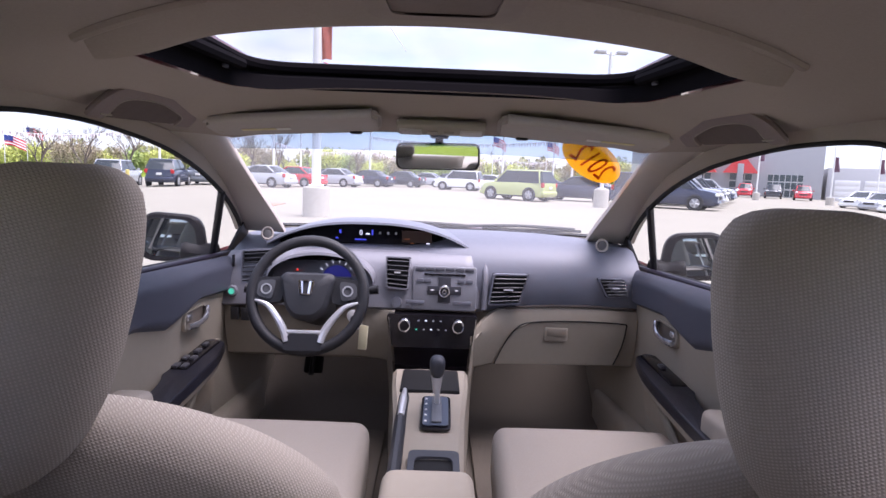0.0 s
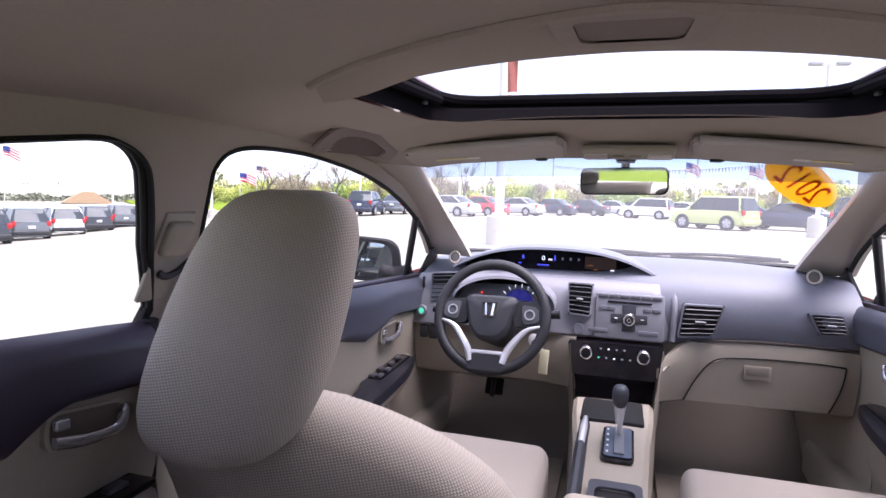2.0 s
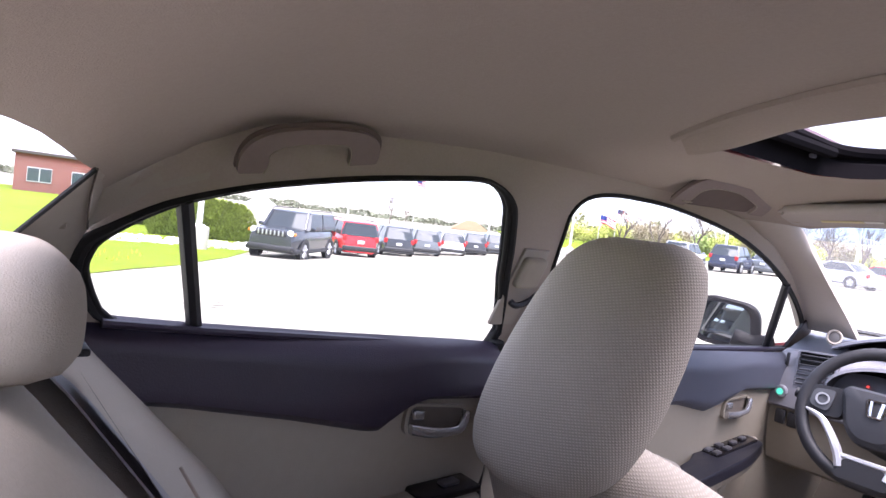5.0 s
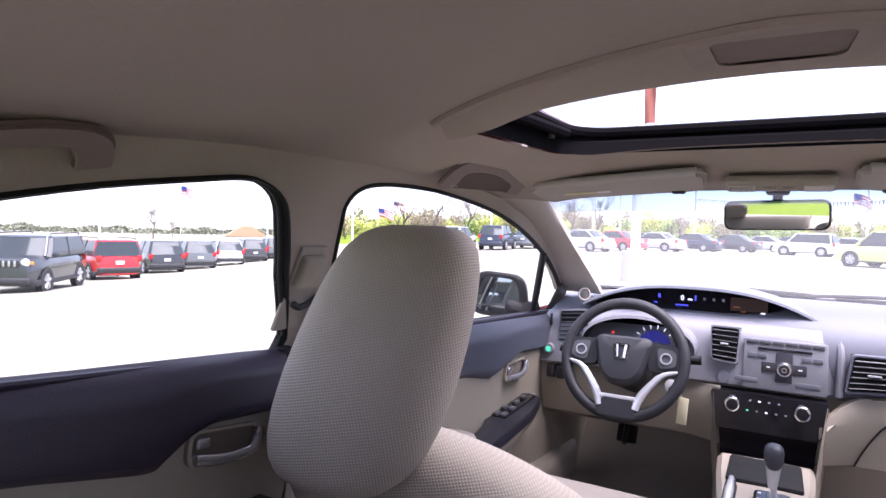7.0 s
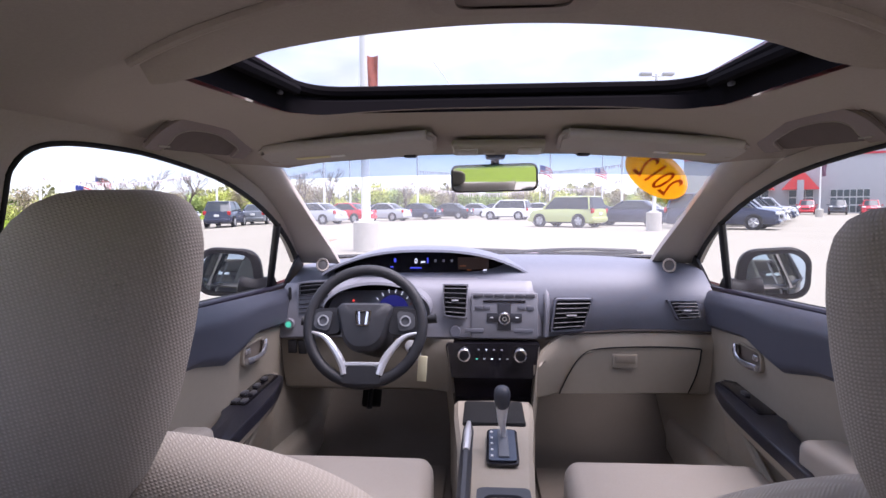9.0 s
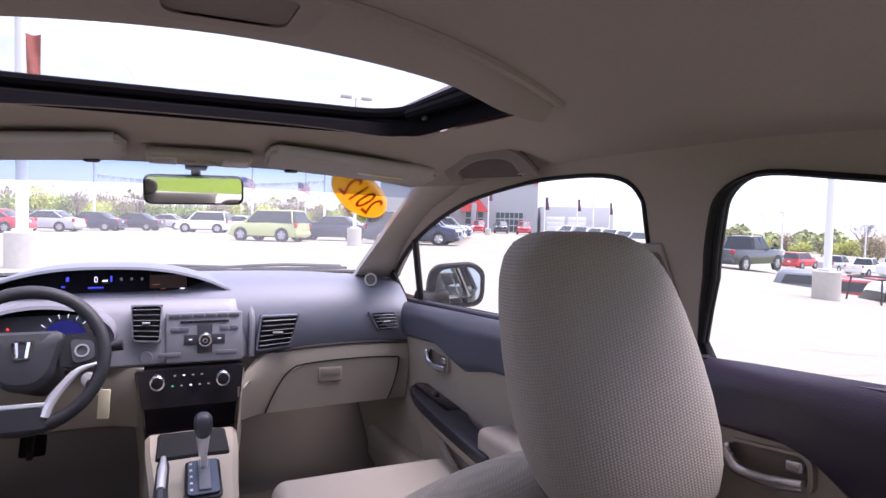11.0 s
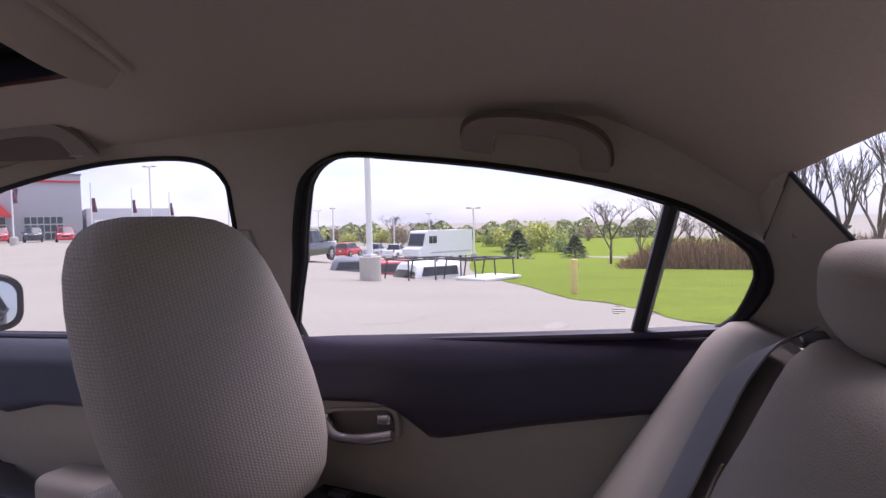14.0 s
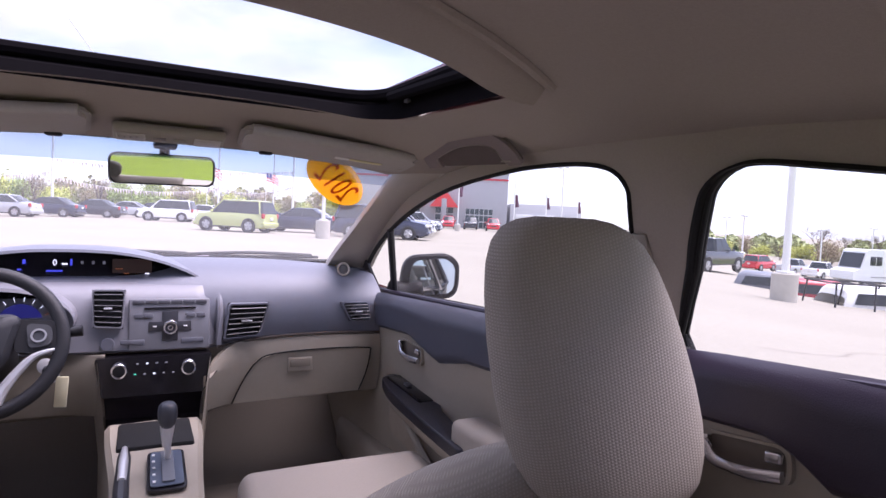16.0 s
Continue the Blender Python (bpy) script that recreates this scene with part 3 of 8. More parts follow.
# ---- floor, sills and bulkhead ----
structure("floor", rbox((0, 0.8, 0.27), (1.44, 2.9, 0.04), 0.01), CARPET, "beige carpeted cabin floor", "car floor")
structure("bulkhead", loft([[(x, y, z) for x in np.linspace(-0.72, 0.72, 9)] for y, z in ((1.75, 0.29), (2.0, 0.33), (2.15, 0.45), (2.22, 0.70), (2.28, 0.95))]), CARPET, "carpeted toe board under the dashboard", "bulkhead")
for s in (1, -1):
    w = "right" if s > 0 else "left"
    structure("sill_" + w, mirrored(rbox((0.69, 0.8, 0.35), (0.09, 2.4, 0.16), 0.03, 3), s < 0), BEIGE, "beige plastic door sill trim", "sill")
    structure("kick_panel_" + w, mirrored(loft([[(0.715, 1.62, z), (0.69, 1.80, z), (0.66, 2.0, z), (0.66, 2.2, z)] for z in (0.29, 0.5, 0.72)]), s < 0), BEIGE, "beige kick panel beside the footwell", "kick panel")
    structure("side_skin_" + w, mirrored(loft([[(0.79, y, z) for y in (-0.9, 0.5, 2.2)] for z in (0.25, 0.6, 0.90)]), s < 0), PAINT_RED, "maroon outer side of the car", "car body")
mat_floor = thing("floor_mat", "beige carpet floor mat in the footwell", "floor mat", group="floor mats")
part("mat", rbox((0.38, 1.55, 0.303), (0.46, 0.55, 0.014), 0.006), CARPET, mat_floor)
copy_thing(mat_floor, pose(-0.71, 0, 0))
for x, w, hgt in ((-0.445, 0.07, 0.06),):
    pedal = thing("pedal", "black rubber foot pedal in the dark footwell", "pedal", group="pedals")
    part("pad", rbox((x, 1.92, 0.50), (w, 0.02, hgt), 0.006, 2, Euler((radians(-35), 0, 0)).to_matrix().to_4x4()), RUBBER, pedal)
    part("arm", tube([(x, 1.87, 0.48), (x, 1.98, 0.62), (x, 2.05, 0.75)], 0.01, 6), BLACK, pedal)

# ---- rear end of the cabin ----
structure("parcel_shelf", rbox((0, -0.42, 0.99), (1.24, 0.62, 0.03), 0.01), BEIGE_SOFT, "beige carpeted parcel shelf behind the rear seat", "parcel shelf")
structure("seat_bulkhead", rbox((0, -0.30, 0.62), (1.30, 0.03, 0.72), 0.01), CARPET, "carpeted panel behind the rear seat", "bulkhead")
rw = thing("rear_window", "raked rear window glass with a black border", "car window", kind="structure")


def rear_pt(u, v, off=0.0):
    return Vector((u * (0.53 + 0.07 * v), -0.216 + 0.139 * u * u - (0.48 - 0.316 * u * u) * v + off, 1.182 - 0.008 * u * u - 0.20 * v + off * 0.4))


pane = part("pane", loft([[rear_pt(u, v) for u in US] for v in np.linspace(0, 1, 8)]), GLASS, rw, "clear glass")
pane.visible_shadow = False
ring = [rear_pt(1, v, 0.004) for v in np.linspace(0.0, 0.9, 7)] + [rear_pt(u, 1, 0.004) for u in np.linspace(1, -1, 12)] + [rear_pt(-1, v, 0.004) for v in np.linspace(0.9, 0.0, 7)]
part("border", tube(ring, 0.0022, 6), RUBBER, rw, "black border seal")
for s in (1, -1):
    w = "right" if s > 0 else "left"
    edge = [rear_pt(1, v, 0.004) for v in (0.0, 0.3, 0.6, 0.9)]
    quarter = [Vector((tx(z) - 0.003, y, z)) for y, z in ((-0.058, 1.118), (-0.066, 1.085), (-0.064, 1.050), (-0.040, 1.010))]
    rows = [[a.lerp(b, u) + Vector((0.012 * math.sin(math.pi * u), 0, 0)) for a, b in zip(quarter, edge)] for u in (0, 0.2, 0.4, 0.6, 0.8, 1.0)]
    structure("c_pillar_" + w, mirrored(loft(rows), s < 0), BEIGE_SOFT, "beige rear pillar trim between side and rear windows", "pillar trim")
    top = [Vector((0.604, 0.06, 1.236)), Vector((0.604, 0.0, 1.206)), Vector((0.600, -0.05, 1.172)), Vector((0.534, -0.074, 1.178))]
    low = [Vector((tx(1.18) - 0.003, 0.04, 1.18)), Vector((tx(1.16) - 0.003, -0.01, 1.160)), quarter[0], edge[0]]
    part("pillar_joint", mirrored(tube([quarter[0].lerp(edge[0], u) + Vector((0.012 * math.sin(math.pi * u) - 0.003, 0, 0)) for u in (0, 0.3, 0.6, 1)], 0.0010, 5), s < 0), mat("gap_dark", (0.09, 0.072, 0.062), 0.9), rw, "thin joint in the pillar trim")
    structure("corner_cover_" + w, mirrored(loft([top, low]), s < 0), BEIGE_SOFT, "beige upper rear pillar trim", "pillar trim")
    part("pillar_hook", mirrored(rbox((0.606, -0.085, 1.125), (0.006, 0.012, 0.012), 0.002), s < 0), BEIGE, rw, "small beige cover")
# ---- doors ----
def door_x(z, bulge=0.0):
    """Inner face of the door below the belt."""
    return float(np.interp(z, [0.30, 0.50, 0.70, 0.80, 0.90, 1.03], [0.735, 0.725, 0.712, 0.70, 0.692, 0.700])) - bulge


def belt_z(y):
    return float(np.interp(y, [-0.05, 0.07, 0.30, 0.577, 0.70, 1.0, 1.3, 1.62, 1.90], [1.024, 1.010, 0.988, 0.961, 0.952, 0.943, 0.931, 0.912, 0.895]))


def sheet(top, bottom, y0, y1, x_of, ny=44, nz=14):
    """A panel of the door between two height curves."""
    rows = []
    for i in range(ny + 1):
        y = y0 + (y1 - y0) * i / ny
        a, b = top(y), bottom(y)
        rows.append([Vector((x_of(b + (a - b) * j / nz, j / nz), y, b + (a - b) * j / nz)) for j in range(nz + 1)])
    return loft(rows)


LEVER = mat("polished_lever", (0.58, 0.58, 0.61), 0.22, 0.8, var=0.03, bump=0.0)


def pull_handle(door, s, y, z, front):
    """Chrome inner handle in its cup: a U-shaped lever with a lock tab in its open corner."""
    x = door_x(z) - 0.009
    slope = 0.0 if front else 0.13

    def up(bm):
        for v in bm.verts:
            dy = (v.co.y - y) * (1.0 if front else 0.90)
            v.co.y, v.co.z = y + dy, v.co.z - dy * slope
        return mirrored(bm, s < 0)

    cup = rounded([(y - 0.074, z - 0.026), (y + 0.070, z - 0.028), (y + 0.074, z + 0.024), (y - 0.070, z + 0.025)], 0.020, 5)
    surround = part("handle_cup", up(plate([Vector((x - 0.010, p[0], p[1])) for p in cup], (0.010, 0, 0), [[Vector((x - 0.010, (p[0] - y) * 0.90 + y, (p[1] - z) * 0.84 + z)) for p in cup]])), BEIGE, door, "beige handle cup")
    part("recess", up(plate([Vector((x - 0.0045, (p[0] - y) * 0.92 + y, (p[1] - z) * 0.88 + z)) for p in cup], (0.004, 0, 0))), mat("cup_floor_brown", (0.13, 0.108, 0.088), 0.8), surround, "recessed cup floor")
    way = smooth_path([(x - 0.014, y + 0.062, z + 0.016), (x - 0.018, y + 0.058, z + 0.004), (x - 0.020, y + 0.044, z - 0.011), (x - 0.020, y + 0.020, z - 0.016), (x - 0.020, y - 0.020, z - 0.017), (x - 0.016, y - 0.064, z - 0.013)], 5)
    wid = [float(np.interp(i / (len(way) - 1), [0, 0.3, 0.6, 0.85, 1.0], [0.0090, 0.0095, 0.0075, 0.0090, 0.0085])) for i in range(len(way))]
    part("lever", up(tube(way, wid, 10, flat=0.8)), LEVER, door, "chrome door lever")
    part("lock_tab", up(rbox((x - 0.011, y - 0.047, z + 0.008), (0.010, 0.026, 0.016), 0.004, 3)), LEVER, door, "chrome lock tab")


def front_door(s):
    f = s < 0
    d = thing("front_door", "front car door, dark slate over beige, " + ("armrest with four window switches" if f else "armrest with one window switch"), "car door", group="car doors")
    split = lambda y: float(np.interp(y, [0.55, 0.95, 1.15, 1.28, 1.36, 1.45, 1.62, 1.75, 1.9], [0.800, 0.812, 0.806, 0.775, 0.79, 0.815, 0.80, 0.79, 0.79]))
    top = lambda y: belt_z(y)
    part("upper_trim", mirrored(thicken(sheet(top, split, 0.60, 1.96, lambda z, u: door_x(z) - 0.028 * min(1, u / 0.15) ** 0.7 * min(1, (1 - u) / 0.28) ** 0.55), 0.006), f), mat("slate_door_vinyl", (0.075, 0.080, 0.105), 0.5, var=0.08, vs=60, bump=0.3, bs=500, spec=0.4), d, "dark slate vinyl upper trim")
    part("belt_edge", mirrored(tube([side_pt(y, belt_z(y) + 0.002, -0.012) for y in np.linspace(0.62, 1.95, 16)], 0.007, 8), f), DOOR_BLACK, d, "dark belt line edge")
    part("lower_panel", mirrored(thicken(sheet(lambda y: split(y) + 0.012, lambda y: 0.40, 0.60, 1.92, lambda z, u: door_x(z) - 0.004), 0.006), f), BEIGE, d, "beige lower panel")
    part("seam", mirrored(tube([Vector((door_x(split(y)) - 0.007, y, split(y) + 0.008)) for y in np.linspace(0.62, 1.9, 60)], 0.0022, 6), f), RUBBER, d, "dark seam line")
    # map pocket and armrest with its switch pod
    part("pocket", mirrored(plate([Vector((0.700, y, z)) for y, z in rounded([(1.10, 0.46), (1.62, 0.50), (1.60, 0.66), (1.20, 0.54)], 0.05, 5)], (0.01, 0, 0)), f), mat("pocket_beige", (0.33, 0.28, 0.22), 0.8), d, "darker recessed map pocket")
    part("pocket_rim", mirrored(tube(smooth_path([(0.694, 1.62, 0.66), (0.685, 1.45, 0.58), (0.68, 1.25, 0.50), (0.685, 1.05, 0.44)], 5), 0.012, 8), f), BEIGE, d, "beige pocket rim")
    pod_line = rounded([Vector((x / cabin_width(y), y, 0.672 + 0.05 * min(0.0, y - 1.30) + 0.03 * max(0.0, y - 1.42))) for x, y in ((0.600, 1.575), (0.652, 1.600), (0.678, 1.335), (0.640, 1.255), (0.628, 1.130), (0.618, 1.045), (0.570, 1.030), (0.566, 1.276), (0.574, 1.450))], [0.02, 0.02, 0.03, 0.03, 0.03, 0.015, 0.02, 0.08, 0.08], 5)
    mid = sum(pod_line, Vector()) / len(pod_line)
    part("armrest", mirrored(loft([[mid + (p - mid) * k + Vector((0.006 * (1 - k), 0, dz)) for p in pod_line] for k, dz in ((0.0, 0.001), (0.95, 0.0), (0.985, -0.002), (1.0, -0.007), (1.0, -0.028))], True), f), mat("pod_black", (0.016, 0.016, 0.024), 0.38, bump=0.15, bs=600), d, "black moulded armrest top")
    rows = [[Vector((p.x + push, p.y, p.z + dz)) for p in pod_line] for push, dz in ((0.004, -0.024), (0.010, -0.05), (0.045, -0.085), (0.085, -0.12))]
    part("armrest_body", mirrored(loft(rows, True), f), BEIGE, d, "beige bulge of the door under the armrest")
    lift = rbox((0.655, 0.90, 0.662), (0.090, 0.40, 0.090), 0.020, 4)
    part("elbow_pad", mirrored(lift, f), BEIGE_SOFT, d, "beige padded elbow rest")
    pod = part("switch_pod", mirrored(rbox((0.681, 1.44, 0.674), (0.046, 0.23, 0.010), 0.004, 2, Euler((radians(2), 0, 0)).to_matrix().to_4x4()), f), GLOSS_BLACK, d, "black switch panel")
    for i, yy in enumerate((1.34, 1.395, 1.45, 1.505) if f else (1.45,)):
        for xx in ((0.674, 0.697) if f and i < 2 else (0.686,)):
            part("switch", mirrored(rbox((xx - 0.004, yy, 0.681 + (yy - 1.42) * 0.05), (0.016, 0.03, 0.008), 0.003), f), mat("switch_grey", (0.07, 0.07, 0.08), 0.35), pod, "grey window switch")
    pull_handle(d, s, 1.445, 0.778, True)
    return d


def rear_door(s):
    f = s < 0
    d = thing("rear_door", "rear car door, black vinyl over beige, with a chrome handle", "car door", group="car doors")
    split = lambda y: float(np.interp(y, [-0.05, 0.065, 0.20, 0.325, 0.345, 0.370, 0.395, 0.43, 0.60], [0.930, 0.909, 0.877, 0.842, 0.840, 0.858, 0.873, 0.882, 0.868]))
    part("upper_trim", mirrored(thicken(sheet(lambda y: belt_z(y) + float(np.interp(y, [0.0, 0.25, 0.5], [0.001, 0.003, 0.008])), split, -0.06, 0.575, lambda z, u: door_x(z) - 0.028 * min(1, u / 0.15) ** 0.7 * min(1, (1 - u) / 0.28) ** 0.55), 0.006), f), DOOR_BLACK, d, "black vinyl upper trim")
    part("belt_edge", mirrored(tube([side_pt(y, belt_z(y) - 0.004, -0.009) for y in np.linspace(-0.03, 0.57, 10)], 0.005, 8), f), DOOR_BLACK, d, "dark belt line edge")
    part("lower_panel", mirrored(thicken(sheet(lambda y: split(y) + 0.012, lambda y: 0.38, -0.06, 0.585, lambda z, u: door_x(z) - 0.004 - 0.010 * math.exp(-((z - 0.76) / 0.05) ** 2)), 0.006), f), BEIGE, d, "beige lower panel")
    part("seam", mirrored(tube([Vector((door_x(split(y)) - 0.009, y, split(y) + 0.008)) for y in np.linspace(-0.05, 0.58, 60)], 0.0022, 6), f), RUBBER, d, "dark seam line")
    pull_handle(d, s, 0.454, 0.853, False)
    part("crease", mirrored(tube(smooth_path([(door_x(z) - 0.006, y, z) for y, z in ((0.350, 0.838), (0.341, 0.80), (0.328, 0.76), (0.318, 0.70))], 4), 0.0022, 6), f), mat("gap_dark", (0.09, 0.072, 0.062), 0.9), d, "dark crease below the handle")
    rest = part("armrest", mirrored(rbox((0.668, 0.33, 0.705), (0.075, 0.42, 0.07), 0.022, 3), f), BEIGE_SOFT, d, "beige padded armrest")
    pod = part("switch_pod", mirrored(rbox((0.666, 0.475, 0.742), (0.055, 0.12, 0.012), 0.005), f), GLOSS_BLACK, d, "black switch panel")
    part("switch", mirrored(rbox((0.666, 0.485, 0.750), (0.018, 0.035, 0.008), 0.003), f), mat("switch_grey", (0.07, 0.07, 0.08), 0.35), pod, "grey window switch")
    # edge of the door beside the pillar
    part("door_edge", mirrored(tube([(0.695, 0.583, 0.97), (0.705, 0.59, 0.85), (0.715, 0.60, 0.70), (0.72, 0.61, 0.42)], 0.014, 8), f), RUBBER, d, "black door seal")
    return d


for s in (1, -1):
    front_door(s)
    rear_door(s)


# ---- seats ----
HEAD_FORM = [(0.000, 0.060, 0.62), (0.010, 0.096, 0.78), (0.028, 0.117, 0.90), (0.055, 0.131, 0.97), (0.092, 0.139, 1.0), (0.137, 0.140, 1.0), (0.190, 0.135, 0.98), (0.240, 0.126, 0.93), (0.275, 0.116, 0.87), (0.300, 0.103, 0.78), (0.316, 0.086, 0.66), (0.325, 0.064, 0.52), (0.329, 0.038, 0.34)]


def cushion_ring(cx, cy, z, w, d, p=2.7, n=36):
    """A rounded cross-section of a cushion, w and d being its half sizes."""
    out = []
    for j in range(n):
        a = 2 * math.pi * j / n
        c, q = math.cos(a), math.sin(a)
        out.append(Vector((cx + w * math.copysign(abs(c) ** (2 / p), c), cy + d * math.copysign(abs(q) ** (2 / p), q), z)))
    return out


def front_headrest(x, z0):
    rows = []
    for i in range(len(HEAD_FORM) * 3 - 2):
        k = i / 3
        h, w, d = (float(np.interp(k, range(len(HEAD_FORM)), [q[c] for q in HEAD_FORM])) for c in range(3))
        rows.append(cushion_ring(x + (0.24 if x > 0 else -0.30) * (0.19 - h), 0.478 + 0.045 * (h / 0.33), z0 + 0.329 - 1.06 * (0.329 - h), w * (1.0 if x > 0 else 0.905), 0.062 * d))
    bm = loft(rows, True, True)
    bmesh.ops.smooth_vert(bm, verts=bm.verts, factor=0.5, use_axis_x=True, use_axis_y=True, use_axis_z=True)
    return bm


BACK_OUTLINE = [(0.655, 0.902), (0.600, 0.914), (0.520, 0.905), (0.450, 0.900), (0.376, 0.894), (0.310, 0.882), (0.245, 0.862), (0.190, 0.837), (0.142, 0.804), (0.112, 0.765), (0.100, 0.700), (0.104, 0.580), (0.125, 0.440),
                (0.170, 0.385), (0.540, 0.385), (0.590, 0.450), (0.615, 0.600), (0.638, 0.740), (0.668, 0.835), (0.676, 0.875)]


def front_backrest(s, dz):
    """Backrest with a raised outer wing and a shoulder that falls towards the middle of the car."""
    ring = smooth_path([(x, 0, z) for x, z in BACK_OUTLINE], 4, True)
    rows = []
    for k, dy in ((0.30, -0.022), (0.60, -0.020), (0.82, -0.014), (0.93, -0.003), (0.98, 0.016), (1.0, 0.042), (0.985, 0.070), (0.94, 0.092), (0.80, 0.106), (0.4, 0.112)):
        rows.append([Vector((s * (0.40 + (p.x - 0.40) * k), 0.518 + (0.90 - p.z) * 0.20 + dy, dz + 0.66 + (p.z - 0.66) * k)) for p in ring])
    bm = loft(rows, True, True)
    return bm


def front_seat(s):
    dz = -0.030 if s > 0 else 0.0
    cloth = CLOTH if s > 0 else CLOTH_LEFT
    x = 0.446 if s > 0 else -0.447
    seat = thing("bucket_seat", "beige cloth front seat with a tall waffle-weave headrest", "car seat", group="front seats")
    part("headrest", front_headrest(x, 0.826 if s > 0 else 0.846), cloth, seat, "beige waffle-weave headrest")
    part("headrest_base", rbox((x + 0.030 * s, 0.490, 0.840 + dz * 0.6), (0.070, 0.045, 0.026), 0.009, 3), CLOTH_PLAIN, seat, "small beige headrest foot")
    for dx in (-0.05, 0.05):
        part("headrest_post", tube([(x + dx + 0.02 * s, 0.49, 0.90 + dz), (x + dx + 0.02 * s, 0.53, 0.80)], 0.007, 8), SILVER, seat, "steel headrest post")
    part("backrest", front_backrest(s, dz), cloth, seat, "beige cloth backrest with a raised outer wing")
    wing = smooth_path([(s * (0.40 + (q[0] - 0.40) * 0.99), 0.518 + (0.90 - q[1]) * 0.20 + 0.024, dz + 0.66 + (q[1] - 0.66) * 0.99) for q in (BACK_OUTLINE[16:] + BACK_OUTLINE[:2])], 4)
    part("wing_seam", tube(wing, 0.0015, 5), mat("seam_thread", (0.25, 0.2, 0.16), 0.9), seat, "stitched wing seam")
    pad = rbox((0, 0, 0), (0.50, 0.60, 0.15), 0.038, 5)
    bmesh.ops.subdivide_edges(pad, edges=[e for e in pad.edges if e.calc_length() > 0.2], cuts=9, use_grid_fill=True)
    px = 0.40 if s > 0 else -0.385
    for q in pad.verts:
        k = max(0, q.co.y / 0.3)
        top = 0.010 * (1 - (q.co.x / 0.25) ** 2) * (1 - (q.co.y / 0.3) ** 2) if q.co.z > 0 else 0
        q.co = Vector((q.co.x * (1 - 0.07 * k) + px, q.co.y + 0.98, q.co.z + 0.03 * k + top + 0.477))
    part("cushion", pad, CLOTH_PLAIN, seat, "beige cloth seat cushion")
    part("base", rbox((px, 0.95, 0.36), (0.42, 0.50, 0.14), 0.02), BLACK, seat, "dark seat base")
    return seat


front_seat(1)
front_seat(-1)

rear = thing("rear_bench", "beige cloth rear bench with outboard headrests and belts over the backrest", "car seat")


def lean(q):
    return Vector((q.x, q.y - 0.60 * (q.z + 0.30), q.z))


def bench_y(z):
    return -0.058 + 0.62 * (1.026 - z)


part("cushion", squircle((0, 0.36, 0.50), (1.30, 0.46, 0.18), 4.5, 40, 14), CLOTH_PLAIN, rear, "beige bench cushion")
part("backrest", squircle((0.0, 0.195, 0.735), (0.22, 0.16, 0.60), 4.5, 30, 20, lean), CLOTH_PLAIN, rear, "beige cloth middle backrest")


def back_edge(z):
    """Outer edge of the main backrest, beside the belt."""
    return float(np.interp(z, [0.50, 0.80, 0.95, 0.996, 1.023, 1.043], [0.325, 0.380, 0.424, 0.440, 0.464, 0.484]))


def bench_panel(x0, x1, s, swell, rise=0.0):
    """One upholstered section of the leaning rear backrest, rounded over its edges and top."""
    rows = []
    for z, back, up in [(z, 0.0, 0.0) for z in np.linspace(0.48, 1.005, 16)] + [(1.018, 0.003, 0.0), (1.025, 0.012, 0.003), (1.027, 0.03, 0.004), (1.024, 0.07, -0.01)]:
        a, b = x0(z), x1(z)
        z += rise * max(0.0, (z - 0.48) / 0.55)
        row = []
        for u in (0, 0, 0.03, 0.08, 0.16, 0.3, 0.5, 0.7, 0.84, 0.92, 0.97, 1, 1):
            x = a + (b - a) * u
            edge = min(u, 1 - u) * (b - a)
            drop = 0.022 * max(0.0, 1 - edge / 0.03) ** 2
            row.append(Vector((s * x, bench_y(z) + 0.19 * (x - 0.42) + swell * math.sin(math.pi * u) - drop - back - (0.27 * max(0.0, z - 0.82) if s < 0 else 0.0), z + up)))
        for k in (0, -1):
            row[k] = row[k] + Vector((0, -0.05, -0.01))
        rows.append(row)
    return loft(rows)


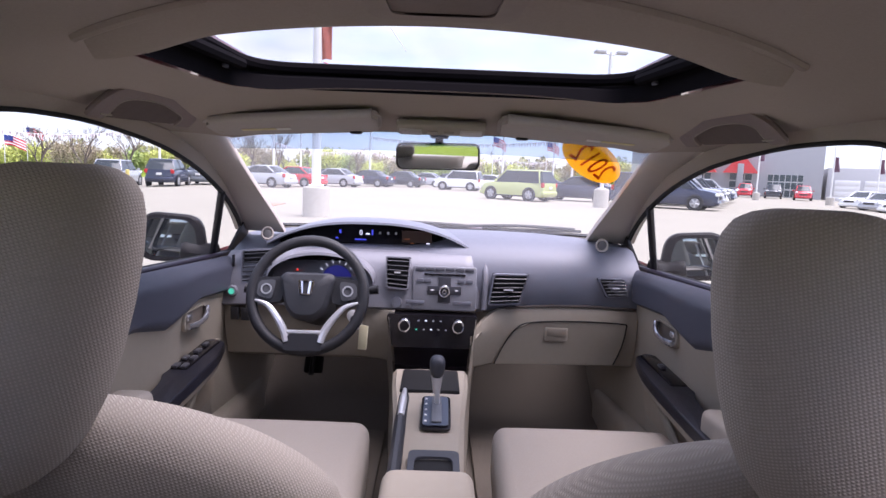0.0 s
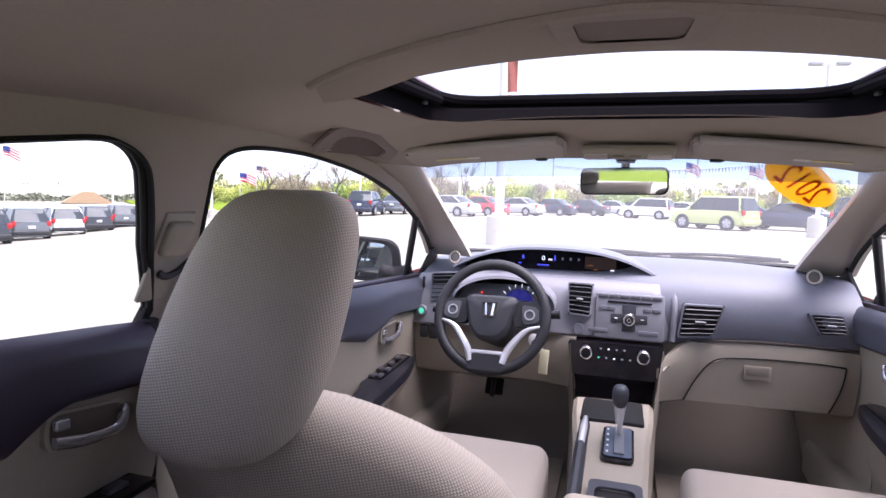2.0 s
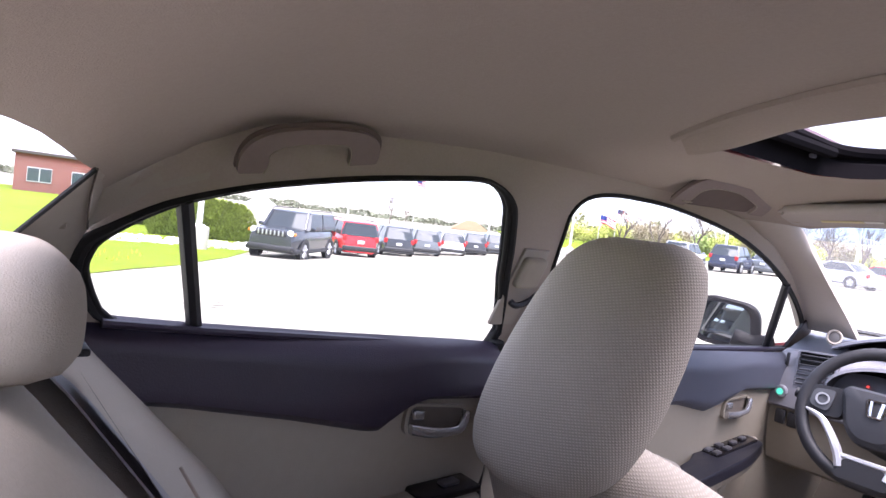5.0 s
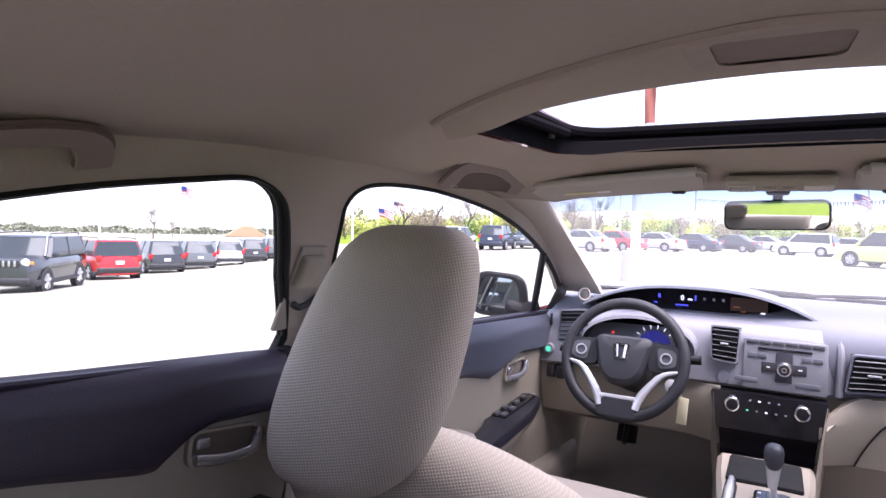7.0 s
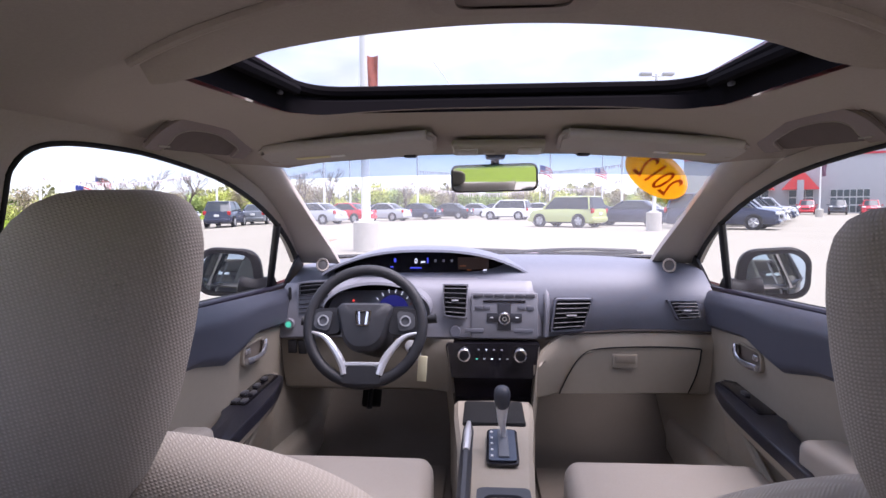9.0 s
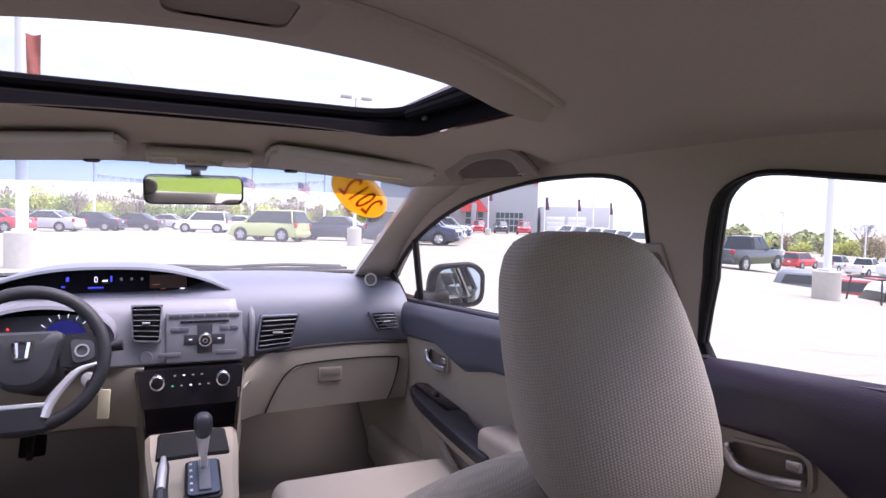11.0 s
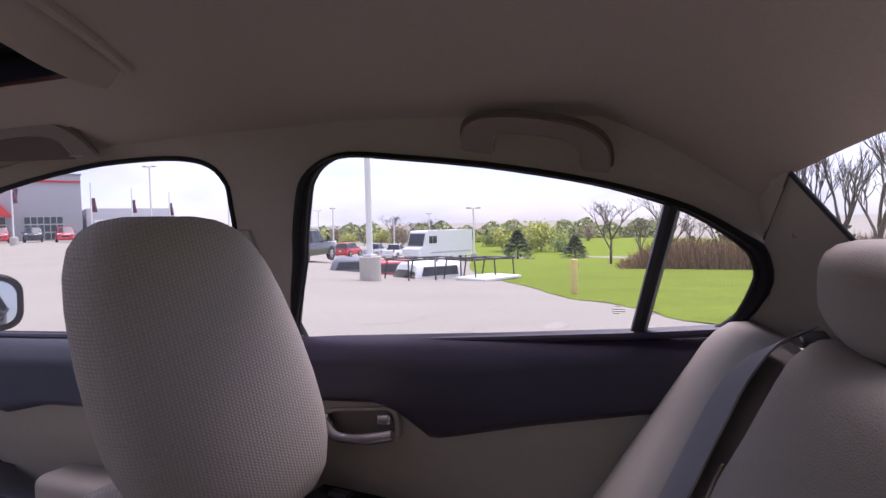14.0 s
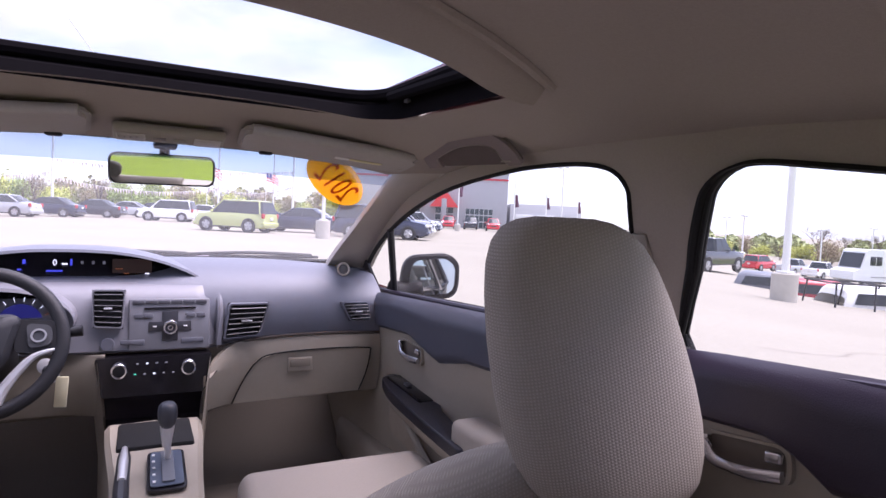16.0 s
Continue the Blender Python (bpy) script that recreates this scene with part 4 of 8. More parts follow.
for x in (-0.42, 0.42):
    sg = 1 if x > 0 else -1
    part("headrest", squircle((x + 0.052 * sg, -0.141, 1.084), (0.25, 0.10, 0.076), 3.4, 28, 16), CLOTH_PLAIN, rear, "beige rear headrest")
    part("headrest_neck", rbox((x + 0.04 * sg, -0.15, 1.035), (0.10, 0.05, 0.03), 0.01), CLOTH_PLAIN, rear, "beige headrest base")
    part("backrest", bench_panel(lambda z: 0.112, back_edge, sg, 0.012, 0.026), CLOTH_PLAIN, rear, "beige cloth backrest section")
    part("side_bolster", bench_panel(lambda z: back_edge(z) + 0.017, lambda z: 0.688, sg, 0.0), CLOTH_PLAIN, rear, "beige side bolster")
    # Dark sheet set into the gap paints the shade between bolster and backrest.
    part("gap_shade", loft([[Vector((sg * (back_edge(z) + o), bench_y(z) - 0.022, z)) for o in (-0.01, 0.045)] for z in np.linspace(0.5, 1.02, 10)]), mat("gap_dark", (0.09, 0.072, 0.062), 0.9), rear, "dark sheet as the shade in the gap beside the bolster")
    seam = smooth_path([(sg * q, bench_y(z) + 0.19 * (q - 0.42) + 0.012 * math.sin(math.pi * (q - 0.112) / (back_edge(z) - 0.112)), z) for q, z in ((0.405, 0.975), (0.385, 0.955), (0.350, 0.945), (0.300, 0.945), (0.230, 0.950), (0.150, 0.955))], 6)
    part("seat_seam", tube(seam, 0.0013, 5), mat("seam_thread", (0.25, 0.2, 0.16), 0.9), rear, "stitched seam")
    belt = thing("rear_seat_belt", "grey seat belt webbing running down over the beige rear backrest", "seat belt", group="seat belts")
    rows = []
    for q, z, o in smooth_path([(0.487, 1.050, -0.014), (0.486, 1.036, 0.002), (0.482, 1.008, 0.006), (0.464, 0.975, 0.006), (0.436, 0.931, 0.006), (0.390, 0.850, 0.006), (0.340, 0.760, 0.010)], 4):
        rows.append([Vector((sg * (q + e), bench_y(z - 0.55 * e) + 0.19 * (q + e - 0.42) + o - (0.27 * max(0.0, z - 0.82) if sg < 0 else 0.0), z - 0.55 * e)) for e in (-0.024, 0, 0.024)])
    part("webbing", thicken(loft(rows), 0.0016), mat("grey_webbing", (0.22, 0.205, 0.21), 0.8, bump=0.5, bs=900), belt)
    part("guide", rbox((sg * 0.490, -0.088, 1.046), (0.066, 0.020, 0.006), 0.002), BLACK, belt, "black belt guide")

for s in (1, -1):
    belt = thing("front_seat_belt", "tan seat belt hanging from its slider on the centre pillar", "seat belt", group="seat belts")
    fwd = 0.055 if s > 0 else 0.0
    TIP = Euler((0, radians(-24), 0)).to_matrix().to_4x4()
    part("slider_track", mirrored(rbox(side_pt(0.580 + fwd, 1.070, -0.002), (0.008, 0.062, 0.150), 0.004, 2, TIP), s < 0), BEIGE_SOFT, belt, "beige slider track")
    part("slider_cover", mirrored(rbox(side_pt(0.580 + fwd, 1.098, -0.010), (0.020, 0.052, 0.056), 0.008, 3, TIP), s < 0), BEIGE, belt, "beige height slider cover")
    part("d_ring", mirrored(tube(smooth_path([side_pt(0.566 + fwd, 1.046, -0.012), side_pt(0.576 + fwd, 1.040, -0.020), side_pt(0.600 + fwd, 1.048, -0.020), side_pt(0.622 + fwd, 1.060, -0.014)], 5), 0.0055, 8), s < 0), BLACK, belt, "black belt ring")
    rows = [[Vector((tx(z) - o, y + e + fwd * 0.6, z)) for e in (-0.022, 0, 0.022)] for y, z, o in ((0.622, 1.056, 0.030), (0.652, 0.95, 0.03), (0.655, 0.85, 0.03), (0.66, 0.70, 0.05), (0.66, 0.5, 0.06))]
    part("webbing", mirrored(thicken(loft(rows), 0.002), s < 0), BELT_TAN, belt)

# ---- roof fittings ----
HANDLE_PLASTIC = mat("taupe_handle_plastic", (0.23, 0.183, 0.168), 0.6, var=0.06, vs=120, bump=0.25, bs=800, spec=0.35)


def grab_handle(s, feet, rise, front):
    """feet: rear and front foot; rise: from the feet up to the grip along the lining."""
    f = s < 0
    h = thing("grab_handle", "taupe plastic grab handle folded against the roof lining", "grab handle", group="grab handles")
    A, B = Vector(feet[0]), Vector(feet[1])
    R_ = Vector(rise)
    out = (B - A).cross(R_).normalized()
    if out.z > 0:
        out = -out
    at = lambda u, w: A.lerp(B, u) + R_ * w
    end = 1.20 if front else 0.93
    arch = [(0.055, -0.10), (0.035, 0.15), (0.035, 0.40), (0.075, 0.64), (0.17, 0.82), (0.32, 0.90), (0.55, 0.93), (0.74, 0.86), (0.86, 0.68), (end - 0.02, 0.42), (end, 0.10)]
    inside = [(end - 0.20, 0.06), (end - 0.22, 0.34), (0.66, 0.54), (0.52, 0.57), (0.36, 0.55), (0.25, 0.48), (0.20, 0.34), (0.215, 0.10), (0.205, -0.10)]
    arch, inside = ([(u, w + 0.12) for u, w in q] for q in (arch, inside))
    line = rounded([at(u, w) + out * 0.006 for u, w in arch + inside], [0.004] + [0.02] * 9 + [0.004, 0.004, 0.008] + [0.012] * 5 + [0.008, 0.004], 4)
    part("grip", mirrored(plate(line, -out * 0.006), f), HANDLE_PLASTIC, h, "flat taupe grip with two broad feet")
    # Thin dark plate stands in for the shadow along the grip's outer edge.
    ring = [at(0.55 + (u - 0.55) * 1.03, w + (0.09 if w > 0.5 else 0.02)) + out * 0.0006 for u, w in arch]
    part("edge_shade", mirrored(plate(rounded(ring + [at(0.9 * end, 0.42) + out * 0.0006, at(0.5, 0.90) + out * 0.0006, at(0.1, 0.32) + out * 0.0006], 0.012, 4), -out * 0.001), f), mat("recess_shade", (0.12, 0.092, 0.082), 0.95), h, "dark plate painted as the shadow of the recess round the grip")
    # Front handles: the shade behind the grip is painted with a dark plate too.
    if front:
        part("bed_shade", mirrored(plate(rounded([at(u, w) + out * 0.0008 for u, w in inside], 0.01, 4), -out * 0.0008), f), mat("recess_shade", (0.12, 0.092, 0.082), 0.95), h, "dark plate painted as the shadow behind the grip")
    # Pale bead paints the highlight that runs along the grip's inner edge.
    bead = smooth_path([at(u, w) + out * 0.0062 for u, w in inside], 4)
    part("edge_highlight", mirrored(tube(bead, 0.0007, 5), f), BEIGE, h, "pale bead standing in for the highlight on the grip edge")
    if front:
        part("clip", mirrored(tube([at(0.10, 0.20) + out * 0.012, at(0.20, 0.22) + out * 0.012], 0.0014, 6), f), BEIGE, h, "slim beige clip")


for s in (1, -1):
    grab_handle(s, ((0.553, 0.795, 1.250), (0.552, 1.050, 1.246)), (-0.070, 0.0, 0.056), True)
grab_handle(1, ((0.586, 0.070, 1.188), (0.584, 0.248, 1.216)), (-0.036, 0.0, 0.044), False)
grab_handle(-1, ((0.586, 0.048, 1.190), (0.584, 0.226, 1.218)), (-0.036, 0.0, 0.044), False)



def sun_visor(s):
    f = s < 0
    v = thing("sun_visor", "beige sun visor with a pale label, folded against the roof lining", "sun visor", group="sun visors")
    A, B, C, D = Vector((0.122, 1.07, 1.286)), Vector((0.515, 1.095, 1.262)), Vector((0.530, 1.238, 1.246)), Vector((0.135, 1.212, 1.266))
    n = Vector((0, 0.3, 1)).normalized()
    out = rounded([A, B, C, D], [0.035, 0.05, 0.03, 0.03], 5)
    bm = plate(out, n * 0.018)
    bmesh.ops.bevel(bm, geom=[e for e in bm.edges if e.is_boundary is False and len(e.link_faces) == 2 and e.calc_face_angle(0) > 0.8], offset=0.0075, segments=4, affect="EDGES")
    part("panel", mirrored(bm, f), VISOR_CLOTH, v)
    part("rear_edge", mirrored(tube([A.lerp(B, u) + Vector((0, 0.006, 0.008)) for u in np.linspace(0.05, 0.93, 8)], 0.0105, 10), f), VISOR_CLOTH, v, "rounded visor edge")
    part("hinge", mirrored(rbox((0.505, 1.20, 1.262), (0.03, 0.04, 0.02), 0.008), f), BEIGE, v, "beige hinge")
    for u0, u1, col, word in ((0.52, 0.60, "pale_label", "white warning label"), (0.605, 0.80, "yellow_label", "yellow warning label")):
        lab = plate([A.lerp(B, u).lerp(D.lerp(C, u), w) - n * 0.002 for u, w in ((u0, 0.47), (u1, 0.47), (u1, 0.58), (u0, 0.58))], n * 0.001)
        part("label_bar", mirrored(lab, f), mat(col, (0.70, 0.68, 0.64) if "pale" in col else (0.62, 0.55, 0.28), 0.6), v, word)
    clip = thing("visor_clip", "small black visor clip on the roof lining above the windscreen", "clip", group="visor clips")
    part("hook", rbox((0.195 * s, 1.205, 1.267), (0.030, 0.022, 0.014), 0.005), BLACK, clip)


sun_visor(1)
sun_visor(-1)

dome = thing("map_light", "beige overhead map light console with a ribbed lens", "map light")
part("housing", rbox((0.004, 1.165, 1.277), (0.20, 0.060, 0.016), 0.006, 3, Euler((radians(-14), 0, 0)).to_matrix().to_4x4()), BEIGE, dome, "beige housing")
for xx in (-0.065, 0.072):
    part("lens", rbox((xx, 1.168, 1.2685), (0.050, 0.034, 0.006), 0.002, 2, Euler((radians(-14), 0, 0)).to_matrix().to_4x4()), mat("frosted_lens", (0.50, 0.46, 0.41), 0.4), dome, "frosted lens")
for xx in (-0.015, 0.022):
    part("button", rbox((xx, 1.170, 1.2670), (0.024, 0.018, 0.006), 0.002), mat("button_brown", (0.30, 0.26, 0.22), 0.5), dome, "dark push button")
for i in range(9):
    part("rib", rbox((-0.065 + (i % 5) * 0.010 - 0.020, 1.168, 1.2650), (0.002, 0.03, 0.002), 0.0), mat("lens_rib", (0.42, 0.39, 0.35), 0.4), dome)

mirror = thing("rear_view_mirror", "black-framed interior mirror reflecting the rear window", "mirror")
mrot = Euler((radians(4), radians(-1), radians(-4))).to_matrix().to_4x4()
fr = rounded([(-0.112, -0.033), (0.112, -0.033), (0.112, 0.033), (-0.112, 0.033)], 0.020, 5)
M0 = Matrix.Translation((-0.002, 1.36, 1.223)) @ mrot
part("housing", loft([[M0 @ Vector((p[0] * k, d, p[1] * k)) for p in fr] for k, d in ((0.97, -0.001), (1.0, 0.002), (1.0, 0.016), (0.86, 0.034), (0.5, 0.044))], True, True), BLACK, mirror, "black plastic housing")
part("glass", plate([M0 @ Vector((p[0] * 0.955, -0.0025, p[1] * 0.90)) for p in fr], None), MIRROR, mirror, "silvered glass")
part("arm", tube(smooth_path([(0.001, 1.385, 1.245), (0.001, 1.37, 1.272), (0.001, 1.345, 1.285)], 4), 0.011, 8), BLACK, mirror, "short black mounting arm")
part("foot", rbox((0.001, 1.345, 1.2735), (0.05, 0.05, 0.014), 0.006), BLACK, mirror, "black glass foot")


def side_mirror(s):
    f = s < 0
    m = thing("side_mirror", "dark glossy door mirror outside the front side window", "mirror", group="side mirrors")
    c = Vector((0.872, 1.70, 0.955))
    R = Euler((radians(-4.3), radians(-3), radians(-15))).to_matrix()
    out = rounded([(-0.118, -0.072), (0.095, -0.070), (0.105, 0.045), (0.065, 0.078), (-0.09, 0.074)], 0.05, 6)
    rows = [[c + R @ Vector((p[0] * k, d, p[1] * k)) for p in out] for k, d in ((0.92, -0.010), (1.0, -0.004), (1.02, 0.02), (0.93, 0.06), (0.62, 0.095), (0.25, 0.108))]
    part("housing", mirrored(loft(rows, True, True), f), mat("mirror_shell", (0.008, 0.006, 0.007), 0.5, spec=0.15), m, "dark glossy housing")
    part("glass", mirrored(plate([c + R @ Vector((p[0] * 0.78 + 0.004, -0.0115, p[1] * 0.78)) for p in out], None), f), SIDE_MIRROR, m, "tinted mirror glass")
    part("stalk", mirrored(tube(smooth_path([(0.735, 1.73, 0.915), (0.79, 1.725, 0.91), (0.845, 1.70, 0.92)], 4), [0.03] * 8 + [0.024], 10, flat=1.2), f), mat("mirror_shell", (0.008, 0.006, 0.007), 0.5, spec=0.15), m, "dark mirror foot")


side_mirror(1)
side_mirror(-1)
# ---- dashboard ----
dash = thing("dashboard", "two-tier grey and beige car dashboard with vents, radio and glove box", "dashboard")


def bump(x, c, w):
    return math.exp(-((x - c) / w) ** 2)


def dash_rows():
    rows = []
    for x in np.linspace(-0.70, 0.70, 57):
        e = abs(x) / 0.70
        drop = 0.028 * e ** 4
        back = 0.05 * e ** 4
        drv = 1.0 / (1.0 + math.exp((x - 0.02) / 0.035))
        low = 0.775 + 0.012 * bump(x, 0.5, 0.25) - 0.020 * bump(x, 0.12, 0.12)
        pts = [(2.26 - 0.25 * e ** 3, 0.955 - drop), (2.05 - 0.10 * e ** 3, 0.985 - drop), (1.90, 0.992 - drop - 0.02 * drv), (1.81, 0.980 - drop - 0.03 * drv), (1.745 + back * 0.2, 0.950 - drop - 0.018 * drv),
               (1.712, 0.905 - drop * 0.6), (1.700, 0.860), (1.702, 0.815), (1.712, low), (1.740, low - 0.006), (1.86, low - 0.01)]
        rows.append([Vector((x, y, z)) for y, z in pts])
    return rows


part("top_pad", loft(dash_rows()), DASH, dash, "slate-grey soft dash top")
# upper display tier under its long brow
brow = []
for x in np.linspace(-0.575, 0.125, 33):
    u = (x + 0.225) / 0.35
    h = 0.073 * max(0.0, 1 - abs(u) ** 2.6)
    z = 0.950 + h
    brow.append([Vector((x, 2.02, 0.955 + h * 0.45)), Vector((x, 1.90, z + 0.004)), Vector((x, 1.80, z + 0.004)), Vector((x, 1.755, z)), Vector((x, 1.752, z - 0.007)), Vector((x, 1.80, z - 0.010)), Vector((x, 1.86, z - 0.012))])
part("display_brow", loft(brow), DASH, dash, "grey brow over the upper display")
face = [(x, 0.947 + 0.085 * max(0.0, 1 - abs((x + 0.225) / 0.35) ** 2.6) - 0.008) for x in np.linspace(0.10, -0.55, 26)]
screen = part("upper_display", plate([Vector((-0.55, 1.79, 0.915)), Vector((0.10, 1.79, 0.915))] + [Vector((x, 1.835, z)) for x, z in face], (0, 0.01, 0)), GLOSS_BLACK, dash, "gloss black upper display")


def on_screen(x, z, w, h, material, name, parent=screen):
    y = 1.79 + 0.045 * (z - 0.915) / 0.115 - 0.004
    return part(name, rbox((x, y, z), (w, 0.002, h), 0.0), material, parent)


words("0", 0.022, Matrix.Translation((-0.262, 1.812, 0.983)) @ Euler((radians(82), 0, 0)).to_matrix().to_4x4(), WHITE_LED, screen, "digit")
on_screen(-0.238, 0.980, 0.014, 0.004, WHITE_LED, "digit_bar")
on_screen(-0.222, 0.985, 0.005, 0.017, BLUE_LED, "bar_light")
for i in range(3):
    on_screen(-0.195 + i * 0.028, 0.984, 0.007, 0.008, GREY_PRINT, "gauge_tick")
for x, z, w, h in ((-0.335, 0.985, 0.007, 0.012), (-0.262, 0.962, 0.040, 0.004), (-0.345, 0.965, 0.010, 0.004)):
    on_screen(x, z, w, h, BLUE_LED, "blue_light")
amber = mat("amber_screen", (0.012, 0.008, 0.008), 0.3, emit=(0.55, 0.20, 0.08), power=0.005)
on_screen(-0.065, 0.972, 0.105, 0.046, amber, "message_screen")
for i, w in enumerate((0.06, 0.03, 0.045, 0.03)):
    on_screen(-0.10 + 0.02 * (i % 2), 0.992 - i * 0.012, w * 0.45, 0.0022, ORANGE_LED, "message_line").location.y -= 0.0015
on_screen(-0.025, 0.956, 0.012, 0.003, WHITE_LED, "message_line").location.y -= 0.0015

# silver-grey facia of the lower tier
def smooth_step(u):
    u = max(0.0, min(1.0, u))
    return u * u * (3 - 2 * u)


fac = []
for x in np.linspace(-0.695, 0.175, 49):
    e = max(0.0, (-x - 0.45) / 0.25)
    top = 0.945 - 0.02 * e
    bot = 0.765 - 0.005 * e
    ease = 0.040 * smooth_step((x - 0.115) / 0.06)
    fac.append([Vector((0, ease, 0)) + q for q in (Vector((x, 1.792 - 0.02 * e, top - 0.012)), Vector((x, 1.755, top - 0.008)), Vector((x, 1.725, top - 0.016)), Vector((x, 1.700, top - 0.045)), Vector((x, 1.683, 0.855)), Vector((x, 1.672, 0.81)), Vector((x, 1.668, bot + 0.006)), Vector((x, 1.674, bot)), Vector((x, 1.72, bot - 0.004)))])
part("facia", loft(fac), DASH_LIGHT, dash, "silver-grey centre facia")
part("facia_shoulder", tube(smooth_path([(0.170, 1.747, 0.926), (0.172, 1.712, 0.89), (0.173, 1.694, 0.84), (0.170, 1.687, 0.77)], 5), 0.010, 8), DASH_LIGHT, dash, "rounded facia edge")

# gauge cluster under its own hood
hood_rows, throat_rows = [], []
for a in np.linspace(-0.12, math.pi + 0.12, 25):
    cx, cz = -0.365 + 0.172 * math.cos(a), 0.855 + 0.080 * math.sin(a)
    hood_rows.append([Vector((cx, 1.775, cz)), Vector((cx, 1.70, cz + 0.004)), Vector((cx - 0.001, 1.628, cz + 0.004)), Vector((-0.365 + 0.169 * math.cos(a), 1.624, 0.854 + 0.077 * math.sin(a)))])
    throat_rows.append([Vector((-0.365 + 0.169 * math.cos(a), 1.6245, 0.854 + 0.0768 * math.sin(a))), Vector((-0.365 + 0.166 * math.cos(a), 1.70, 0.853 + 0.073 * math.sin(a)))])
part("gauge_hood", loft(hood_rows), DASH_LIGHT, dash, "grey gauge hood")
part("gauge_throat", loft(throat_rows), BLACK, dash, "black lining under the gauge hood")
gauge = part("gauge_face", plate([Vector((-0.365 + 0.166 * math.cos(a), 1.69 + 0.02 * math.sin(a), 0.853 + 0.078 * math.sin(a))) for a in np.linspace(-0.5, math.pi + 0.5, 30)], (0, 0.01, 0)), GLOSS_BLACK, dash, "gloss black gauge face")
part("dial_glow", plate([Vector((-0.322 + 0.052 * math.cos(a), 1.681 + 0.01 * math.sin(a), 0.842 + 0.050 * math.sin(a))) for a in np.linspace(0, math.pi, 20)], (0, 0.001, 0)), mat("blue_dial", (0.02, 0.02, 0.10), 0.4, emit=(0.05, 0.05, 0.55), power=0.06), gauge, "blue lit dial")
for i in range(8):
    a = math.pi * (0.90 - i * 0.110)
    p = Vector((-0.322 + 0.064 * math.cos(a), 1.680 + 0.01 * math.sin(a), 0.842 + 0.062 * math.sin(a)))
    part("dial_mark", rbox(p, (0.0014, 0.002, 0.010), 0.0, 2, Euler((0, math.pi / 2 - a, 0)).to_matrix().to_4x4()), WHITE_LED if i < 7 else ORANGE_LED, gauge)
part("warning_light", rbox((-0.452, 1.686, 0.875), (0.005, 0.002, 0.005), 0.0), mat("red_led", (0.2, 0.01, 0.01), 0.4, emit=(0.9, 0.05, 0.03), power=0.5), gauge, "small red warning light")


def vent(name, quad, slats, tilt, knob=True):
    """An air vent: frame, dark throat, slats and a thumb wheel. quad: four corners, from top left clockwise."""
    A, B, C, D = (Vector(q) for q in quad)
    n = (B - A).cross(D - A).normalized()
    if n.y > 0:
        n = -n
    A, B, C, D = (q + n * 0.015 for q in (A, B, C, D))
    v = part("air_vent", plate(rounded([A, B, C, D], 0.010, 4), -n * 0.020, [rounded([q.lerp((A + B + C + D) / 4, 0.09) for q in (A, B, C, D)], 0.008, 4)]), tilt, dash, "air vent with dark slats")
    part("throat", plate([q - n * 0.012 for q in (A, B, C, D)], -n * 0.004), RUBBER, v, "dark vent throat")
    for i in range(slats):
        u = (i + 0.5) / slats
        a, b = A.lerp(D, 0.07 + 0.86 * u).lerp(B.lerp(C, 0.07 + 0.86 * u), 0.07), A.lerp(D, 0.07 + 0.86 * u).lerp(B.lerp(C, 0.07 + 0.86 * u), 0.93)
        part("slat", loft([[p + n * 0.004 + Vector((0, 0, 0.0018)), p + n * 0.006, p + n * 0.002 - Vector((0, 0, 0.0022)), p - n * 0.002 + Vector((0, 0, 0.0005))] for p in (a, b)], True, True), mat("vent_slat", (0.055, 0.056, 0.064), 0.4), v)
    if knob:
        c = (A + B + C + D) / 4
        part("thumb_tab", rbox(c + n * 0.007, ((B - A).length * 0.26, 0.005, 0.005), 0.002), SILVER, v, "silver thumb tab")
    return v


vent("vent", [(-0.160, 1.688, 0.925), (-0.078, 1.684, 0.925), (-0.083, 1.668, 0.826), (-0.155, 1.668, 0.832)], 6, DASH_LIGHT)
vent("vent", [(0.195, 1.690, 0.885), (0.318, 1.702, 0.884), (0.290, 1.700, 0.792), (0.180, 1.690, 0.785)], 6, DASH)
vent("vent", [(0.545, 1.700, 0.880), (0.640, 1.712, 0.878), (0.655, 1.706, 0.822), (0.580, 1.700, 0.820)], 5, DASH)
vent("vent", [(-0.640, 1.712, 0.925), (-0.530, 1.705, 0.935), (-0.530, 1.690, 0.830), (-0.635, 1.690, 0.820)], 7, DASH_LIGHT, False)
part("defog_slot", rbox((0.595, 1.735, 0.905), (0.085, 0.018, 0.006), 0.002, 2, Euler((radians(35), 0, 0)).to_matrix().to_4x4()), RUBBER, dash, "black window demister slot")
for i in range(5):
    part("slot_bar", rbox((0.562 + i * 0.017, 1.733, 0.908), (0.003, 0.016, 0.004), 0.0, 2, Euler((radians(35), 0, 0)).to_matrix().to_4x4()), DASH, dash)
part("vent_wheel", rbox((0.672, 1.700, 0.850), (0.008, 0.012, 0.035), 0.003), DASH_LIGHT, dash, "grey vent wheel")
part("vent_wheel", rbox((-0.664, 1.690, 0.895), (0.008, 0.012, 0.038), 0.003), BLACK, dash, "dark vent wheel")
eco = part("eco_button", lathe([(0.017, -0.01), (0.017, 0.004), (0.0155, 0.006), (0.002, 0.006)], 20, Matrix.Translation((-0.660, 1.664, 0.806)) @ Matrix.Rotation(radians(90), 4, "X")), DASH_LIGHT, dash, "round button")
